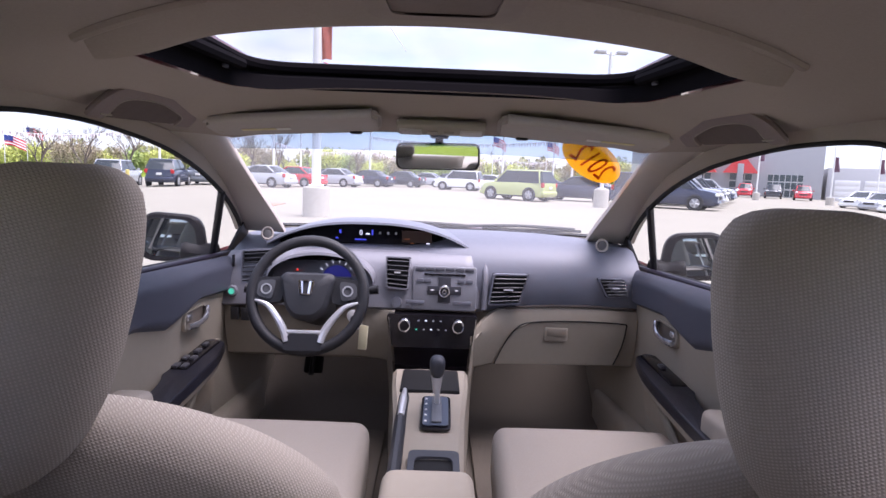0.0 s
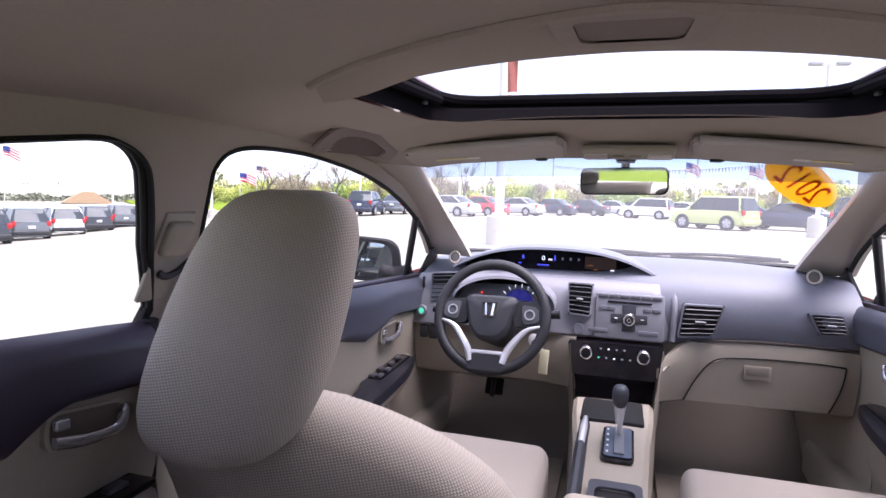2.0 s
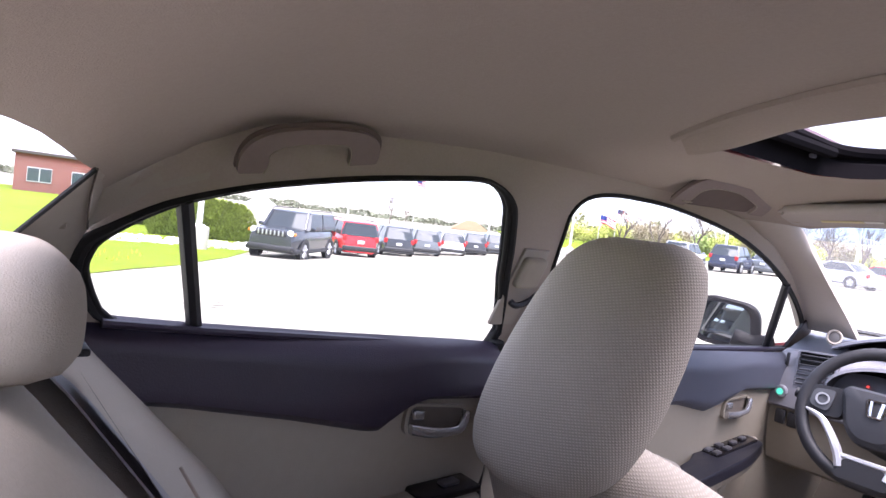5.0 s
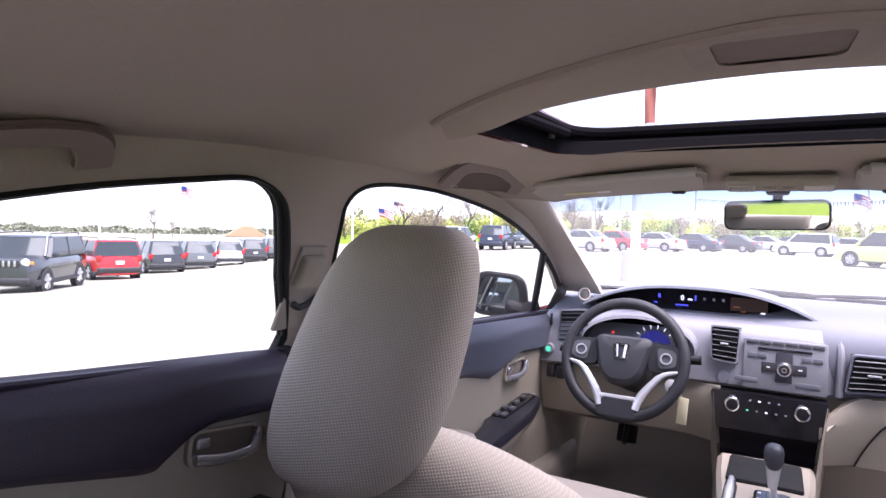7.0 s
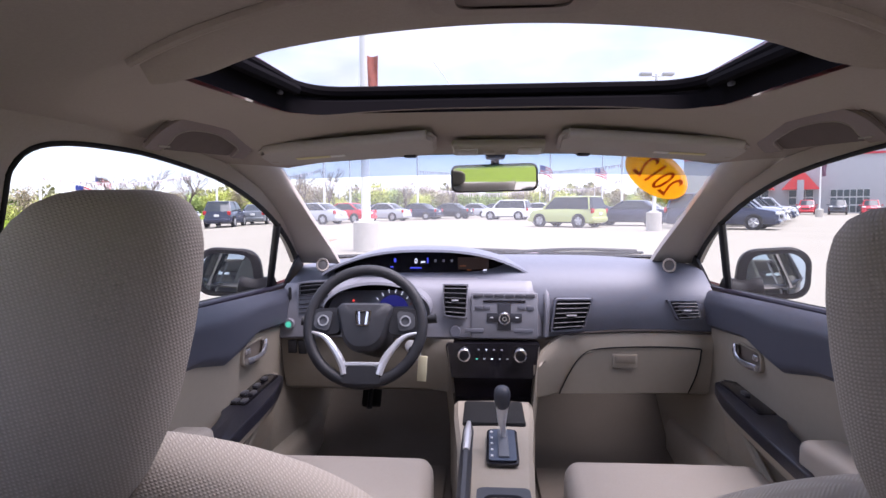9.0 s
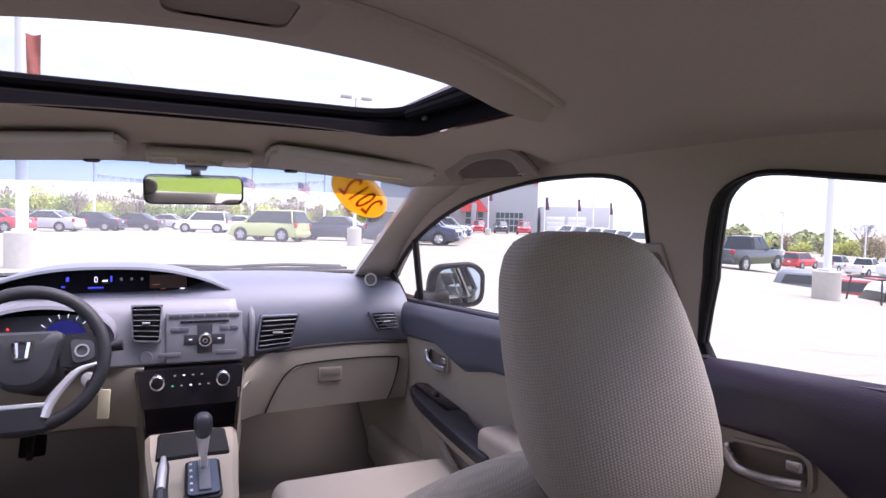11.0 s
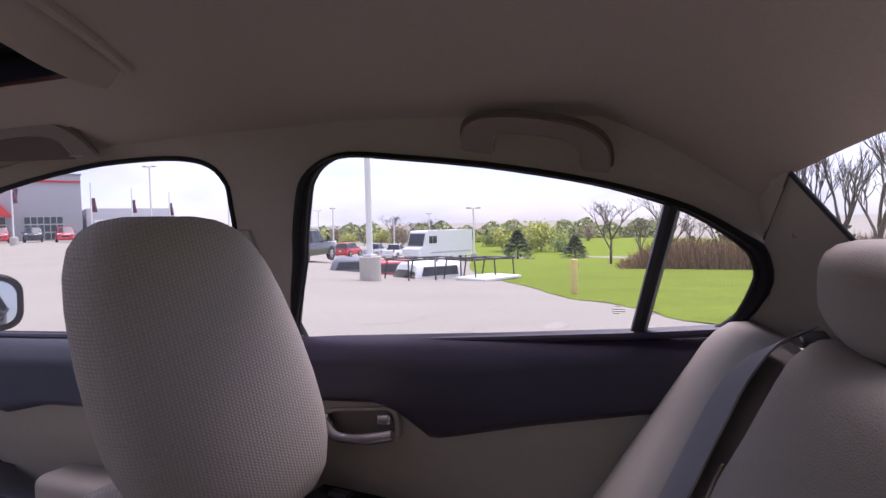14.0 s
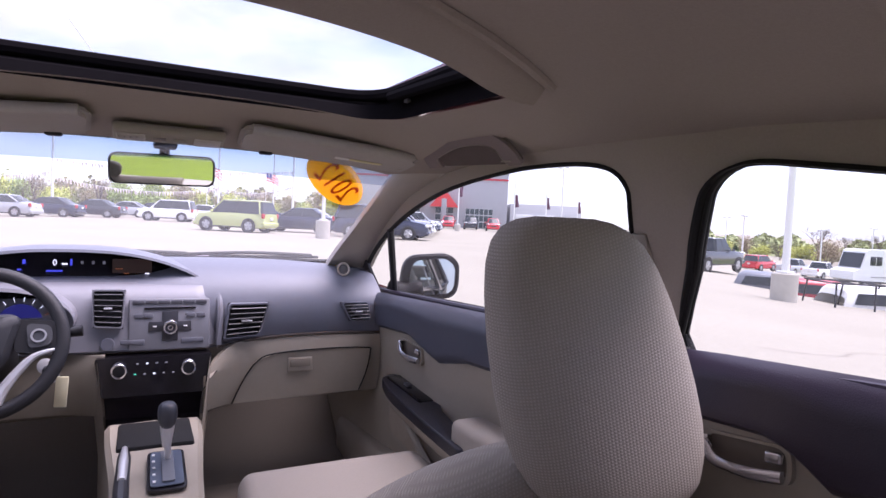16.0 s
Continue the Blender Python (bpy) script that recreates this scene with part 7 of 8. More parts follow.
for i in range(9):
    parked_car("sedan", (WHITE_P, SILVER_P, NAVY_P)[i % 3], spot(-19 + i * 3.6 + (i % 2), 66 + i % 3), 75, ("white", "silver", "dark blue")[i % 3] + " sedan in the second row of the lot")
parked_car("hatch", LIME_P, spot(7.2, 32.0), 51, "pale lime green boxy hatchback standing across the lot")
parked_car("sedan", NAVY_P, spot(13.0, 34.5), 62, "dark navy sedan parked behind the lime hatchback")
# right: minivan and its row
parked_car("van", NAVY_P, spot(21.0, 30.5), -122, "dark blue minivan at the head of a parked row")
for i, (c, n) in enumerate(((SILVER_P, "silver"), (WHITE_P, "white"), (CHAR_P, "charcoal"), (NAVY_P, "navy"), (SILVER_P, "silver"))):
    parked_car("sedan" if i % 2 else "suv", c, spot(22.3 + 0.50 * i, 34.5 + i * 3.6), -118, n + " car in the row behind the minivan")
for az, d, c, n in ((27.5, 78, RED_P, "red"), (29.7, 78, CHAR_P, "dark grey"), (31.9, 76, RED_P, "red")):
    parked_car("suv", c, spot(az, d), 150, n + " sport utility car in front of the showroom")
for i in range(6):
    parked_car("sedan", (WHITE_P, SILVER_P)[i % 2], spot(36.2 + i * 1.35, 56 - i * 2.0), 120, ("white", "silver")[i % 2] + " sedan in a slanting row before the showroom")
# right, across the lot
parked_car("pickup", CHAR_P, spot(51.8, 35.5), -78, "dark grey crew cab pickup truck")
parked_car("suv", RED_P, spot(56.0, 70), -80, "red sport utility car in the distance")
parked_car("pickup", SILVER_P, spot(58.6, 78), -80, "silver pickup truck in the distance")
parked_car("pickup", WHITE_P, spot(60.6, 74), -80, "white pickup truck in the distance")
# ---- step van, truck caps and ladder racks ----
van = thing("step_van", "white walk-in delivery van with a slanted nose and plain box body", "delivery van")
VANP = mat("white_van_paint", (0.74, 0.76, 0.76), 0.45, var=0.06, vs=3, bump=0.05, bs=20)
van.matrix_basis = Matrix.Translation(spot(64.9, 53)) @ Matrix.Rotation(radians(64.9 - 90 + 172 + 14), 4, "Z")
prof = [(-3.4, 0.55), (3.0, 0.55), (3.55, 0.75), (3.55, 1.35), (2.95, 1.55), (2.55, 2.85), (2.3, 2.98), (-3.3, 2.98), (-3.4, 2.9)]
part("box_body", plate([Vector((x, -1.1, z)) for x, z in prof], (0, 2.2, 0)), VANP, van, "white box body")
for y in (-1.112, 1.112):
    for x0, x1 in ((1.3, 1.75), (1.8, 2.25)):
        part("side_window", rbox(((x0 + x1) / 2, y, 2.15), (x1 - x0, 0.03, 0.65), 0.03), CAR_GLASS, van, "dark sliding window")
    part("rub_rail", rbox((-0.6, y, 1.0), (5.4, 0.04, 0.09), 0.01), mat("rail_grey", (0.42, 0.43, 0.44), 0.5), van)
part("windscreen", plate([Vector((2.94, -0.98, 1.62)), Vector((2.94, 0.98, 1.62)), Vector((2.60, 0.98, 2.70)), Vector((2.60, -0.98, 2.70))], (0.04, 0, 0.01)), CAR_GLASS, van, "dark windscreen")
for x in (-2.2, 2.4):
    for y in (-0.95, 0.95):
        m = Matrix.Translation((x, y, 0.40)) @ Matrix.Rotation(radians(90 if y < 0 else -90), 4, "X")
        w = part("wheel", lathe([(0.25, 0.12), (0.38, 0.13), (0.40, 0.08), (0.40, -0.12), (0.3, -0.13)], 20, m, False), TYRE, van, "black tyre")
        part("rim", lathe([(0.26, 0.11), (0.2, 0.06), (0.01, 0.07)], 16, m), RIM, w)


def truck_cap(at, turn, col, label):
    t = thing("truck_cap", label, "truck cap", group="truck caps")
    t.matrix_basis = Matrix.Translation(at) @ Matrix.Rotation(radians(turn), 4, "Z")
    rows = []
    for x, k in ((-1.0, 0.97), (-0.95, 1.0), (0.85, 1.0), (1.0, 0.86), (1.06, 0.55)):
        rows.append([(x - (0.10 if z > 0.3 and x > 0.5 else 0), y, z * (k if z > 0.05 else 1)) for y, z in ((-0.86, 0.0), (-0.85, 0.10), (-0.74, 0.50), (-0.62, 0.60), (0, 0.64), (0.62, 0.60), (0.74, 0.50), (0.85, 0.10), (0.86, 0.0))])
    part("shell", loft(rows), col, t, "moulded fibreglass shell")
    for s in (1, -1):
        part("side_window", plate([Vector((x, s * y, z)) for x, y, z in ((-0.80, 0.853, 0.14), (0.75, 0.853, 0.14), (0.62, 0.772, 0.46), (-0.80, 0.772, 0.46))], (0, s * 0.015, 0)), CAR_GLASS, t, "dark side window")
    part("rear_hatch", plate([Vector((-1.0, y, z)) for y, z in ((-0.70, 0.10), (0.70, 0.10), (0.60, 0.50), (-0.60, 0.50))], (-0.03, 0, 0)), CAR_GLASS, t, "dark rear hatch")
    return t


CAP_RED = mat("cap_red", (0.42, 0.03, 0.04), 0.35, coat=0.5, bump=0)
CAP_WHITE = mat("cap_white", (0.75, 0.75, 0.74), 0.4, bump=0)
CAP_GREY = mat("cap_grey", (0.16, 0.17, 0.20), 0.4, bump=0)
truck_cap(spot(56.6, 25.5), 120, CAP_GREY, "dark grey fibreglass truck cap resting on the asphalt")
truck_cap(spot(59.8, 24.0), 120, CAP_RED, "red fibreglass truck cap with dark windows on the ground")
truck_cap(spot(63.8, 21.3), 148, CAP_WHITE, "white fibreglass truck cap with dark windows on the ground")
lid = thing("bed_cover", "flat white pickup bed cover lying on the asphalt edge", "bed cover")
lid.matrix_basis = Matrix.Translation(spot(69.8, 19.6)) @ Matrix.Rotation(radians(160), 4, "Z")
part("panel", rbox((0, 0, 0.09), (1.9, 1.4, 0.10), 0.03), CAP_WHITE, lid)


def ladder_rack(at, turn, L, W, h, label):
    r = thing("ladder_rack", label, "ladder rack", group="ladder racks")
    r.matrix_basis = Matrix.Translation(at) @ Matrix.Rotation(radians(turn), 4, "Z")
    for s in (1, -1):
        part("side_rail", tube([(-L / 2, s * W / 2, h), (L / 2, s * W / 2, h + 0.03)], 0.030, 6), TRIM, r, "black side rail")
        for x in (-L / 2 + 0.1, 0.0, L / 2 - 0.1):
            part("upright", tube([(x, s * W / 2, h), (x + 0.05, s * (W / 2 + 0.10), 0.06), (x + 0.05, s * (W / 2 + 0.12), 0.0)], 0.026, 6), TRIM, r, "black upright")
    for x in np.linspace(-L / 2 + 0.1, L / 2 - 0.1, 4):
        part("cross_bar", tube([(x, -W / 2, h + 0.01), (x, W / 2, h + 0.01)], 0.024, 6), TRIM, r, "black cross bar")
    return r


ladder_rack(spot(63.4, 19.8), 150, 2.3, 1.45, 0.72, "black tubular steel ladder rack standing on the asphalt")
ladder_rack(spot(69.0, 20.3), 160, 2.2, 1.35, 0.72, "low black tubular ladder rack beside the lawn")
boll = thing("bollard", "worn yellow steel bollard with a coiled cable at the lawn edge", "bollard", spot(78.2, 13.1))
part("post", lathe([(0.085, -0.2), (0.085, 0.76), (0.07, 0.80), (0.01, 0.81)], 16), mat("worn_yellow", (0.62, 0.50, 0.16), 0.7, var=0.25, vs=9), boll, "worn yellow post")
part("cable", tube(smooth_path([(0.09, -0.02, 0.70), (0.17, 0.0, 0.60), (0.16, 0.02, 0.40), (0.10, 0.0, 0.28)], 5), 0.014, 6), RUBBER, boll, "black cable")
part("box", rbox((0.10, -0.02, 0.66), (0.07, 0.10, 0.16), 0.01), mat("box_brown", (0.25, 0.15, 0.08), 0.8), boll, "small brown box")
for az, d in ((-30.2, 34), (-28.9, 34)):
    b = thing("bollard", "yellow steel bollard near the parked cars", "bollard", spot(az, d), group="bollards")
    part("post", lathe([(0.10, -0.2), (0.10, 1.05), (0.02, 1.08)], 12), mat("worn_yellow", (0.62, 0.50, 0.16), 0.7, var=0.25, vs=9), b)

# ---- showroom ----
GREY_WALL = mat("grey_metal_cladding", (0.33, 0.335, 0.36), 0.6, var=0.06, vs=2, bump=0.1, bs=8)
WHITE_WALL = mat("pale_wall", (0.50, 0.50, 0.52), 0.7, var=0.05, vs=2)
SHOP_GLASS = mat("shop_glass", (0.035, 0.055, 0.065), 0.08, bump=0)
show = thing("showroom", "grey metal-clad car showroom with red canopies and gridded shop windows", "building")
base = spot(29.0, 92)
show.matrix_basis = Matrix.Translation(base) @ Matrix.Rotation(radians(-29.6), 4, "Z")
part("main_block", rbox((-5.9, 8, 4.05), (25.5, 16, 9.6), 0.05), GREY_WALL, show, "grey clad main block")
part("roof_band", rbox((-5.9, -0.06, 7.9), (25.5, 0.10, 0.28), 0), mat("red_band", (0.50, 0.04, 0.06), 0.5), show, "red band along the parapet")
part("parapet", rbox((-5.9, 8, 8.9), (25.7, 16.2, 0.22), 0.03), mat("parapet_grey", (0.24, 0.245, 0.26), 0.5), show, "dark parapet cap")
part("side_wing", rbox((13.2, 9, 1.9), (11.5, 15, 4.8), 0.05), WHITE_WALL, show, "pale grey service wing")
for x0, x1, z0, z1, nx, nz in ((0.2, 4.6, 0.0, 3.2, 6, 3), (-4.7, -1.7, 0.0, 3.2, 3, 3), (-10.1, -7.1, 0.0, 3.2, 3, 3)):
    w = part("window", rbox(((x0 + x1) / 2, -0.05, (z0 + z1) / 2), (x1 - x0, 0.10, z1 - z0), 0.0), mat("window_frame_grey", (0.42, 0.43, 0.44), 0.5), show, "gridded shop window")
    for i in range(nx):
        for k in range(nz):
            sx, sz = (x1 - x0) / nx, (z1 - z0) / nz
            part("pane", rbox((x0 + sx * (i + 0.5), -0.11, z0 + sz * (k + 0.5)), (sx * 0.86, 0.03, sz * 0.84), 0.0), SHOP_GLASS, w)
for x in (-3.2, -8.6):
    can = part("canopy", plate([Vector((x - 2.3, -0.2, 3.2)), Vector((x + 2.3, -0.2, 3.2)), Vector((x + 0.5, -0.2, 5.4)), Vector((x - 0.5, -0.2, 5.4))], (0, -1.6, 0)), mat("red_canopy", (0.62, 0.05, 0.05), 0.6, var=0.06), show, "red peaked canopy")
    part("canopy_post", rbox((x, -1.9, 2.2), (0.8, 0.4, 4.6), 0.03), mat("post_grey", (0.30, 0.30, 0.32), 0.6), can)
for x in (9.8, 13.2):
    d = part("garage_door", rbox((x, 1.46, 1.2), (2.9, 0.10, 2.9), 0.02), mat("garage_white", (0.70, 0.70, 0.70), 0.6), show, "white sectional garage door")
    for k in range(4):
        part("door_panel", rbox((x, 1.39, 0.05 + k * 0.72), (2.75, 0.04, 0.62), 0.02), mat("garage_white", (0.70, 0.70, 0.70), 0.6), d)
for az, d, z in ((28.4, 62, 5.0), (37.0, 64, 4.4), (40.0, 66, 4.4), (33.9, 60, 4.2)):
    p = light_pole(spot(az, d), 5.6, 0.7, 0, 0.07, 0, "slim pole with a dark banner before the showroom")
    banner(p, z - 1.3, z, NAVY_BANNER, 0.7, 0.4)

# brick office and houses beyond the left lawn
office = thing("brick_office", "red-brown brick office with a dark flat roof beyond the lawn", "building")
office.matrix_basis = Matrix.Translation(spot(-84.5, 66)) @ Matrix.Rotation(radians(84.5), 4, "Z")
BRICK = mat("brown_brick", (0.20, 0.075, 0.06), 0.9, var=0.2, vs=5, bump=0.3, bs=10)
part("wall", rbox((2.0, 6, 1.3), (16, 12, 5.2), 0.03), BRICK, office, "red-brown brick wall")
part("roof", rbox((2.0, 6, 3.95), (16.6, 12.6, 0.3), 0.03), mat("roof_dark", (0.08, 0.07, 0.07), 0.9), office, "dark flat roof edge")
for i in range(4):
    w = part("window", rbox((-4 + i * 3.6, -0.03, 1.9), (2.0, 0.08, 1.4), 0.0), mat("window_frame_grey", (0.42, 0.43, 0.44), 0.5), office, "wide office window")
    for k in (-0.5, 0.5):
        part("pane", rbox((-4 + i * 3.6 + k, -0.08, 1.9), (0.9, 0.03, 1.2), 0.0), SHOP_GLASS, w)
for az, d, col, w in ((-49.8, 130, (0.42, 0.27, 0.15), 8), (-70.0, 130, (0.60, 0.60, 0.60), 6), (70.8, 165, (0.45, 0.36, 0.33), 10)):
    h = thing("house", "low house with a pitched roof in the distance", "house")
    h.matrix_basis = Matrix.Translation(spot(az, d, -2.6 if az < 0 else -1.5)) @ Matrix.Rotation(radians(-az), 4, "Z")
    part("wall", rbox((0, 3, 1.3), (w, 7, 3.0), 0.02), mat("wall_%d" % int(col[0] * 100), col, 0.8, var=0.1, vs=2), h, "plain wall")
    part("roof", plate([Vector((x, -0.8, z)) for x, z in ((-w / 2 - 0.5, 2.7), (w / 2 + 0.5, 2.7), (w / 2 - 3, 4.9), (-w / 2 + 3, 4.9))], (0, 8.2, 0)), mat("roof_tan", (0.40, 0.27, 0.16), 0.85, var=0.12, vs=3) if az > -60 else mat("roof_pale", (0.5, 0.5, 0.5), 0.85), h, "pitched shingle roof")
    for k in (-0.25, 0.25):
        part("window", rbox((w * k, -0.54, 1.5), (1.6, 0.1, 1.2), 0.02), SHOP_GLASS, h, "dark window")

# ---- trees ----
BARK = mat("grey_bark", (0.13, 0.105, 0.085), 0.95, var=0.25, vs=9, bump=0.8, bs=25, dist=0.02)
LEAF = {"yellow": mat("spring_leaf_yellow", (0.50, 0.52, 0.15), 0.8, var=0.25, vs=2, bump=0, spec=0.2, island=0.8), "green": mat("spring_leaf_green", (0.31, 0.38, 0.13), 0.8, var=0.25, vs=2, bump=0, spec=0.2, island=0.8),
        "dark": mat("evergreen_leaf", (0.12, 0.18, 0.085), 0.85, var=0.3, vs=2, bump=0, spec=0.2, island=0.8), "brown": mat("budding_twig", (0.33, 0.27, 0.19), 0.9, var=0.25, vs=2, bump=0, spec=0.1, island=0.8),
        "hedge": mat("cedar_leaf", (0.27, 0.32, 0.07), 0.85, var=0.3, vs=3, bump=0, spec=0.2, island=0.7)}


def branches(rng, h, depth=4, spread=0.55, start=0.25, kids=3):
    """Limbs of a tree as tapering tubes; returns them and the tips."""
    parts, tips = [], []

    def grow(p, d, ln, r, k):
        q = p + d * ln * 0.5 + Vector((rng.uniform(-1, 1), rng.uniform(-1, 1), 0)) * ln * 0.05
        e = q + (d + Vector((rng.uniform(-0.2, 0.2), rng.uniform(-0.2, 0.2), 0.12))).normalized() * ln * 0.5
        parts.append(tube([p, q, e], [r, r * 0.8, r * 0.55], 5 if k > 1 else 4))
        if k == 0:
            tips.append(e)
            return
        for i in range(kids + (1 if k == depth else 0)):
            a = rng.uniform(0, 6.283)
            s = spread * rng.uniform(0.6, 1.3)
            nd = (d + Vector((math.cos(a) * s, math.sin(a) * s, rng.uniform(0.0, 0.25)))).normalized()
            grow(p.lerp(e, rng.uniform(0.55, 1.0)) if i else e, nd, ln * rng.uniform(0.55, 0.80), r * 0.55, k - 1)
        tips.append(e)

    grow(Vector((0, 0, -0.2)), Vector((0, 0, 1)), h * start + 0.2, h * (0.017 if depth > 4 else 0.022), depth)
    return parts, tips


def leaf_cloud(rng, centres, r, n, size):
    bm = bmesh.new()
    for _ in range(n):
        c = rng.choice(centres)
        v = Vector((rng.gauss(0, 1), rng.gauss(0, 1), rng.gauss(0, 0.8))) * r * 0.45
        p = c + v
        a, b = Vector((rng.uniform(-1, 1), rng.uniform(-1, 1), rng.uniform(-1, 1))).normalized(), Vector((rng.uniform(-1, 1), rng.uniform(-1, 1), rng.uniform(-1, 1)))
        b = a.cross(b).normalized()
        s = size * rng.uniform(0.5, 1.2)
        bm.faces.new([bm.verts.new(q) for q in (p - a * s, p + b * s * 0.6, p + a * s, p - b * s * 0.6)])
    return bm


def tree(seed, h, kind, label, n=1500, size=0.20, spread=0.55, depth=3, puff=1.0):
    rng = random.Random(seed)
    t = thing("tree", label, "tree", group="trees")
    limbs, tips = branches(rng, h, depth, spread)
    part("trunk", merge(*limbs), BARK, t, "grey trunk and limbs")
    if n:
        tagged(part("crown", leaf_cloud(rng, tips, h * 0.20 * puff, n, size), LEAF[kind], t, "crown of small spring leaves"), kind="stuff")
    return t


def conifer(seed, h, w, label, kind="dark", n=1400):
    rng = random.Random(seed)
    t = thing("tree", label, "tree", group="trees")
    part("trunk", tube([(0, 0, -0.2), (0, 0, h * 0.5), (0, 0, h * 0.96)], [h * 0.02, h * 0.014, 0.01], 6), BARK, t)
    bm = bmesh.new()
    for _ in range(n):
        v = rng.random() ** 0.8
        rad = w * (1 - v) ** 0.75 * rng.uniform(0.55, 1.08) * (1 + 0.15 * math.sin(v * 40))
        a = rng.uniform(0, 6.283)
        p = Vector((math.cos(a) * rad, math.sin(a) * rad, 0.15 + v * h * 0.93))
        o = Vector((math.cos(a), math.sin(a), rng.uniform(-0.5, 0.4))) * 0.26 * (h / 4) ** 0.5
        s = Vector((-math.sin(a), math.cos(a), rng.uniform(-0.4, 0.4))) * 0.14 * (h / 4) ** 0.5
        bm.faces.new([bm.verts.new(q) for q in (p - s, p + o, p + s, p - o * 0.5)])
    tagged(part("crown", bm, LEAF[kind], t, "dense crown of needles"), kind="stuff")
    return t


def put(master, at, k=1.0, turn=0.0):
    c = copy_thing(master, Matrix.Translation(at) @ Matrix.Rotation(turn, 4, "Z"))
    c.scale = (k, k, k)
    return c


def place(master, at, k=1.0, turn=0.0):
    master.matrix_basis = Matrix.Translation(at) @ Matrix.Rotation(turn, 4, "Z") @ Matrix.Diagonal((k, k, k, 1))


leafy = [tree(1, 7, "yellow", "young tree in pale yellow-green spring leaf", 2600, 0.20), tree(2, 7, "green", "broad tree in fresh green spring leaf", 2800, 0.20, 0.6), tree(3, 8, "brown", "tall budding tree with brownish twigs", 1600, 0.14, 0.5, 4), tree(4, 6, "yellow", "low spreading tree in yellow-green leaf", 2400, 0.20, 0.7)]
bare = [tree(11, 9, "brown", "large bare tree with many fine twigs", 0, 0.10, 0.74, 5), tree(12, 9, "brown", "bare leafless tree with a forked trunk", 0, 0.10, 0.6, 5), tree(13, 10, "brown", "slim bare tree with upright limbs", 0, 0.1, 0.35, 5)]
firs = [conifer(21, 5, 1.7, "dark green conifer with a dense pointed crown"), conifer(22, 4, 1.4, "dark evergreen beyond the lawn")]
firs[0].matrix_basis = Matrix.Translation(spot(72.7, 66)) @ Matrix.Diagonal((1.1, 1.1, 0.72, 1))
firs[1].matrix_basis = Matrix.Translation(spot(78.2, 70)) @ Matrix.Diagonal((1.2, 1.2, 0.75, 1))
place(leafy[0], spot(75.0, 90, -1.2), 1.1)
put(leafy[0], spot(74.0, 96, -1.2), 1.1, 2.0)
put(leafy[3], spot(71.6, 92, -1.2), 1.1, 1.0)
put(leafy[1], spot(76.8, 88, -1.2), 0.7, 4.0)
place(leafy[1], spot(70.3, 110, -1.2), 0.9)
place(leafy[2], spot(61.0, 120, -1.2), 1.0)
place(leafy[3], spot(73.8, 95, -1.2), 0.9)
place(bare[0], spot(81.6, 42), 0.84)
place(bare[1], spot(86.8, 40), 0.74, 1.0)
place(bare[2], spot(100.5, 30), 0.85, 0.4)
# right-hand skyline
for i in range(30):
    az = 51 + i * 1.05 + rnd.uniform(-0.3, 0.3)
    if 67 < az < 69:
        continue
    m = firs[i % 2] if i % 15 == 3 else bare[i % 2] if i % 5 == 1 else leafy[rnd.choice((0, 2, 3, 0))]
    put(m, spot(az, rnd.uniform(125, 150), -1.3), rnd.uniform(0.58, 0.90), rnd.uniform(0, 6))
for az, d, k in ((60.3, 130, 1.25), (64.3, 132, 1.1), (62.4, 135, 1.0)):
    put(bare[0], spot(az, d), k, az)
for az, d, k, m in ((84.2, 46, 0.55, 2), (88.9, 44, 0.60, 0), (91.0, 40, 0.62, 1), (93.5, 38, 0.75, 2), (95.5, 34, 0.75, 0), (98.0, 32, 0.9, 2), (103.0, 28, 0.9, 1), (105.5, 27, 0.95, 2), (108.0, 30, 0.9, 0), (111, 26, 1.0, 2), (114, 28, 1.0, 1), (118, 27, 1.0, 2), (123, 30, 1.0, 0), (130, 28, 1.0, 2), (150, 32, 1.0, 1), (170, 34, 1.0, 2), (-170, 36, 1.0, 0), (-150, 36, 1.0, 1)):
    put(bare[m], spot(az, d), k, az * 0.7)
# ahead: woods on the bank
for i in range(80):
    az = -42 + i * 0.84 + rnd.uniform(-0.5, 0.5)
    m = rnd.choice((leafy[0], leafy[2], leafy[3], leafy[2], bare[1], leafy[1]))
    put(m, spot(az, rnd.uniform(100, 140), -0.8), rnd.uniform(0.75, 1.15), rnd.uniform(0, 6))
for az, d, k, m in ((-35.0, 62, 0.95, 0), (-32.0, 60, 0.85, 1), (-28.5, 66, 0.95, 0), (-21.5, 70, 1.0, 1), (-18.5, 72, 1.0, 0), (-16.0, 75, 0.95, 2), (8.5, 75, 0.6, 2), (-8.5, 72, 0.6, 1), (-4.0, 70, 0.6, 2)):
    put(bare[m], spot(az, d), k, az)
# left skyline
put(bare[0], spot(-57.8, 110), 1.0, 1.0)
put(bare[2], spot(-56.2, 118), 0.5, 2.0)
put(leafy[1], spot(-82.0, 44), 0.42, 2.0)


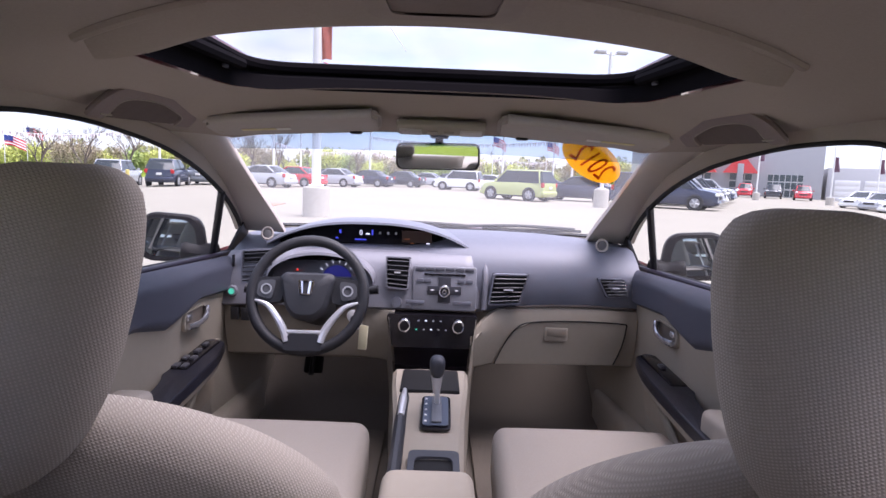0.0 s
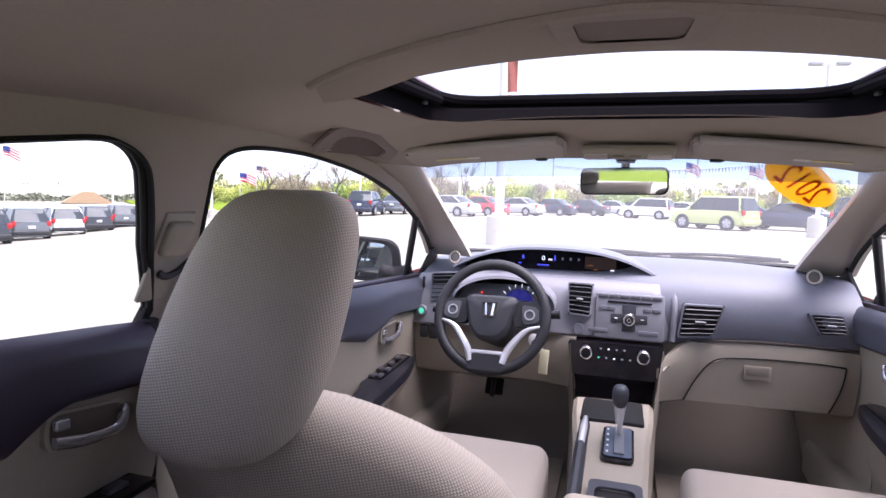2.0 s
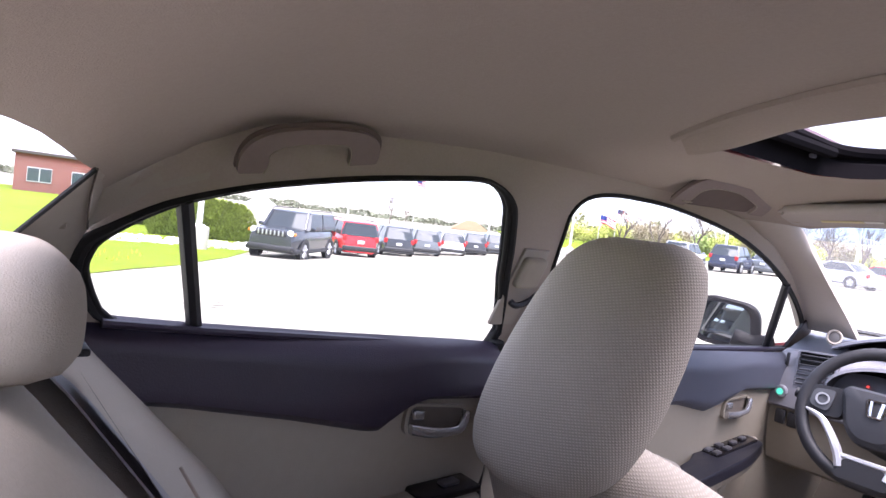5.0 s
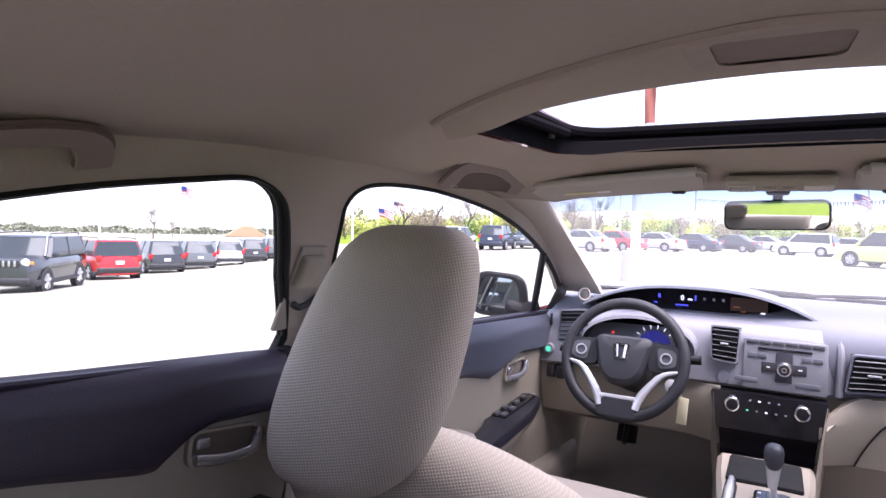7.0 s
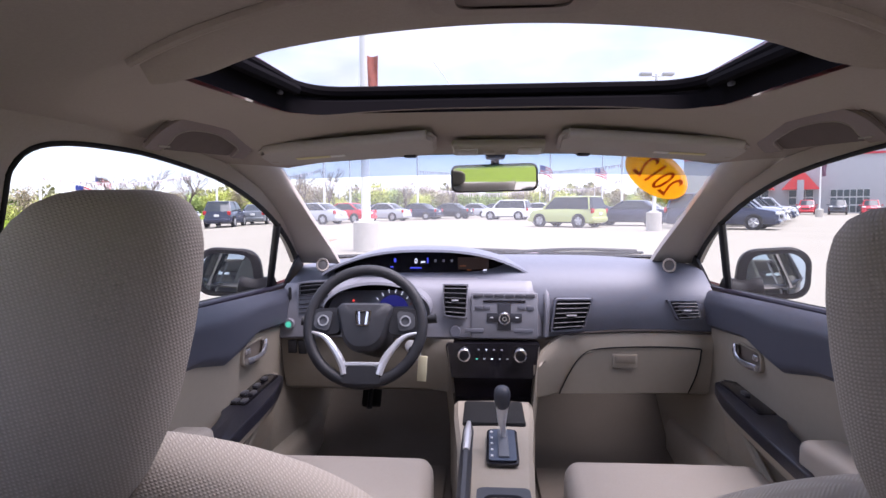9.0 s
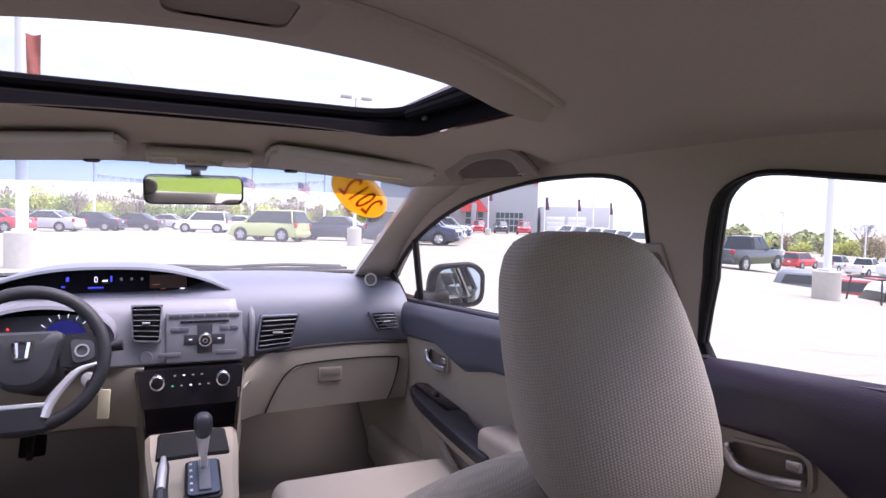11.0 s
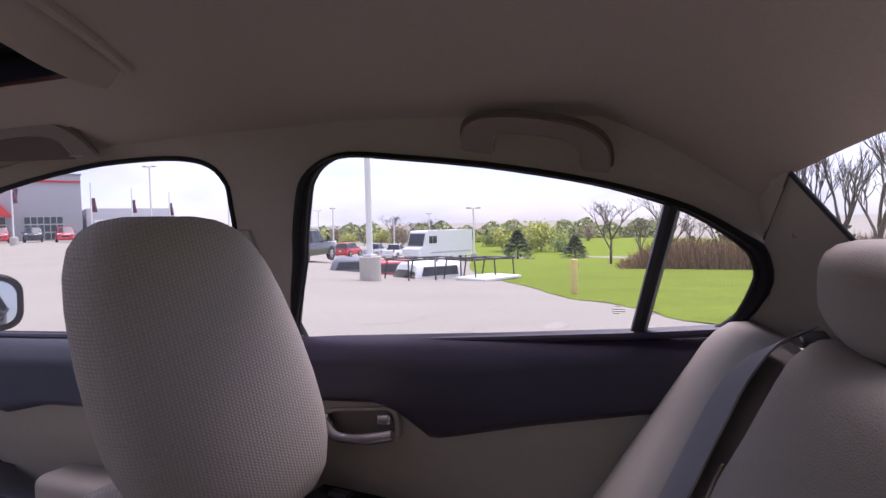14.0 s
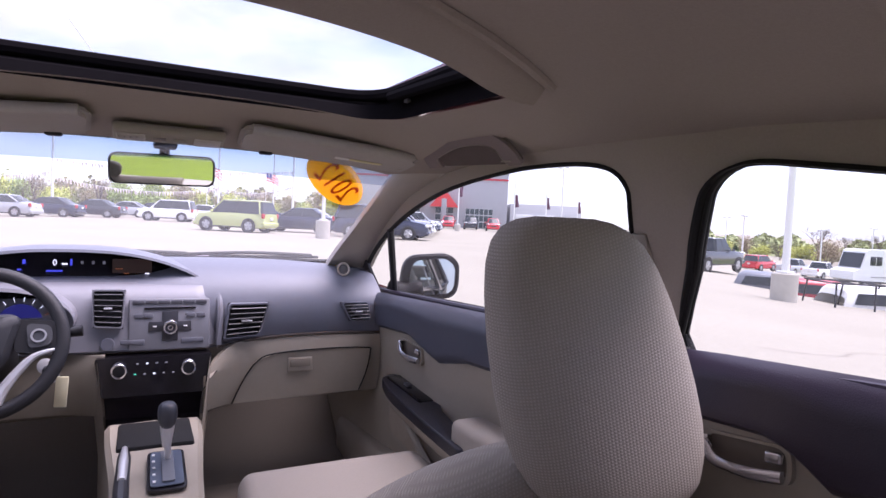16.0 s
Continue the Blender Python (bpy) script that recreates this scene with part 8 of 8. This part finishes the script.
def cedar(seed, h, w):
    """Rounded shrub: short stems and a lumpy egg of small sprays."""
    rng = random.Random(seed)
    t = thing("shrub", "rounded cedar shrub with dense yellow-green foliage", "shrub", group="shrubs")
    part("stem", merge(*[tube([(0, 0, -0.1), (0.2 * math.cos(a), 0.2 * math.sin(a), h * 0.4), (0.4 * math.cos(a), 0.4 * math.sin(a), h * 0.75)], [0.05, 0.035, 0.012], 5) for a in (0.3, 2.4, 4.5)]), BARK, t)
    bm = bmesh.new()
    for _ in range(5200):
        v, a = rng.random(), rng.uniform(0, 6.283)
        lump = 1 + 0.12 * math.sin(3 * a + 5 * v) + 0.08 * math.sin(7 * a - 11 * v)
        rad = w * math.sqrt(max(0.0, 1 - (1.75 * v - 0.75) ** 2)) * lump * rng.uniform(0.72, 1.05)
        p = Vector((math.cos(a) * rad, math.sin(a) * rad, 0.06 + v * h * (0.94 + 0.06 * math.sin(5 * a))))
        o = Vector((math.cos(a) * 0.6, math.sin(a) * 0.6, rng.uniform(0.2, 1.0))) * 0.13
        q = Vector((-math.sin(a), math.cos(a), rng.uniform(-0.5, 0.5))) * 0.055
        bm.faces.new([bm.verts.new(k) for k in (p - q, p + o, p + q, p - o * 0.5)])
    tagged(part("crown", bm, LEAF["hedge"], t, "dense rounded foliage"), kind="stuff")
    return t


ced = cedar(31, 2.2, 1.15)
place(ced, spot(-76.6, 31))
for az, k in ((-75.1, 1.0), (-73.7, 0.95), (-72.4, 0.9), (-78.6, 0.7)):
    put(ced, spot(az, 31.5), k, az)

# stones in the bed beside the lawn and brush at the far lawn edge
STONE = mat("pale_stone", (0.52, 0.50, 0.47), 0.9, var=0.2, vs=8, bump=0.4, bs=30, island=0.5)
bm = bmesh.new()
for _ in range(420):
    p = spot(rnd.uniform(-83, -69.5), rnd.uniform(22.0, 28.0))
    s = rnd.uniform(0.06, 0.18)
    r = bmesh.ops.create_icosphere(bm, subdivisions=1, radius=s)
    for v in r["verts"]:
        v.co = Vector((v.co.x * rnd.uniform(0.8, 1.3), v.co.y * rnd.uniform(0.8, 1.3), v.co.z * 0.7)) + p + Vector((0, 0, s * 0.4))
stuff("stone_bed", bm, STONE, "bed of pale rounded landscape stones", "stones")
bm = bmesh.new()
BRUSH = mat("dry_brush", (0.24, 0.155, 0.085), 0.95, var=0.3, vs=1.5, bump=0, spec=0.1, island=0.8)
for _ in range(11000):
    az = rnd.uniform(82.5, 112)
    d = rnd.uniform(31, 38) - max(0, az - 95) * 0.45
    p = spot(az, d)
    hh = rnd.uniform(0.6, 2.0) * smooth01((az - 81.5) / 5)
    a = rnd.uniform(0, 6.283)
    top = p + Vector((rnd.uniform(-0.5, 0.5), rnd.uniform(-0.5, 0.5), hh))
    s = Vector((math.cos(a), math.sin(a), 0)) * 0.03
    bm.faces.new([bm.verts.new(q) for q in (p - s, p + s, top)])
    q0 = p.lerp(top, rnd.uniform(0.3, 0.9))
    q1 = q0 + Vector((rnd.uniform(-0.4, 0.4), rnd.uniform(-0.4, 0.4), rnd.uniform(0.0, 0.4)))
    bm.faces.new([bm.verts.new(q) for q in (q0 - s * 0.8, q0 + s * 0.8, q1)])
stuff("brush", bm, BRUSH, "tangled bank of dry brown brush at the lawn edge", "brush")
def wood_band(n, azs, d0, d1, low, high, size, colour, name, label):
    bm = bmesh.new()
    for _ in range(n):
        az = rnd.uniform(*azs)
        p = spot(az, rnd.uniform(d0, d1))
        p.z += low + rnd.uniform(0, 1) ** 1.2 * (high + 0.22 * high * math.sin(az * 0.9) + 0.18 * high * math.sin(az * 2.7 + 1))
        a = Vector((rnd.uniform(-1, 1), rnd.uniform(-1, 1), rnd.uniform(-1, 1))).normalized()
        b = a.cross(Vector((rnd.uniform(-1, 1), rnd.uniform(-1, 1), rnd.uniform(-1, 1)))).normalized()
        s = rnd.uniform(0.5, 1.2) * size
        bm.faces.new([bm.verts.new(q) for q in (p - a * s, p + b * s * 0.7, p + a * s, p - b * s * 0.7)])
    stuff(name, bm, mat(name + "_leaf", colour, 0.9, var=0.3, vs=0.05, bump=0, spec=0.1, big=0.02, island=0.9), label, "woods")


wood_band(14000, (-46, 26), 145, 170, 0, 5.4, 0.6, (0.34, 0.33, 0.17), "far_woods", "distant woods in mixed yellow-green spring foliage")
wood_band(2500, (-46, 26), 140, 145, 0, 3.2, 0.7, (0.12, 0.17, 0.04), "far_bushes", "green bushes along the bank")
wood_band(15000, (49, 86), 145, 175, 0, 4.0, 0.6, (0.34, 0.37, 0.19), "right_woods", "distant woods in green spring foliage")
wood_band(9000, (-100, -44), 150, 175, -0.3, 1.5, 0.45, (0.15, 0.16, 0.11), "left_woods", "distant grey-green woods on the skyline")
wood_band(2500, (86, 150), 50, 70, -0.5, 3.0, 0.35, (0.17, 0.13, 0.085), "thicket", "grey-brown leafless thicket behind the lawn")
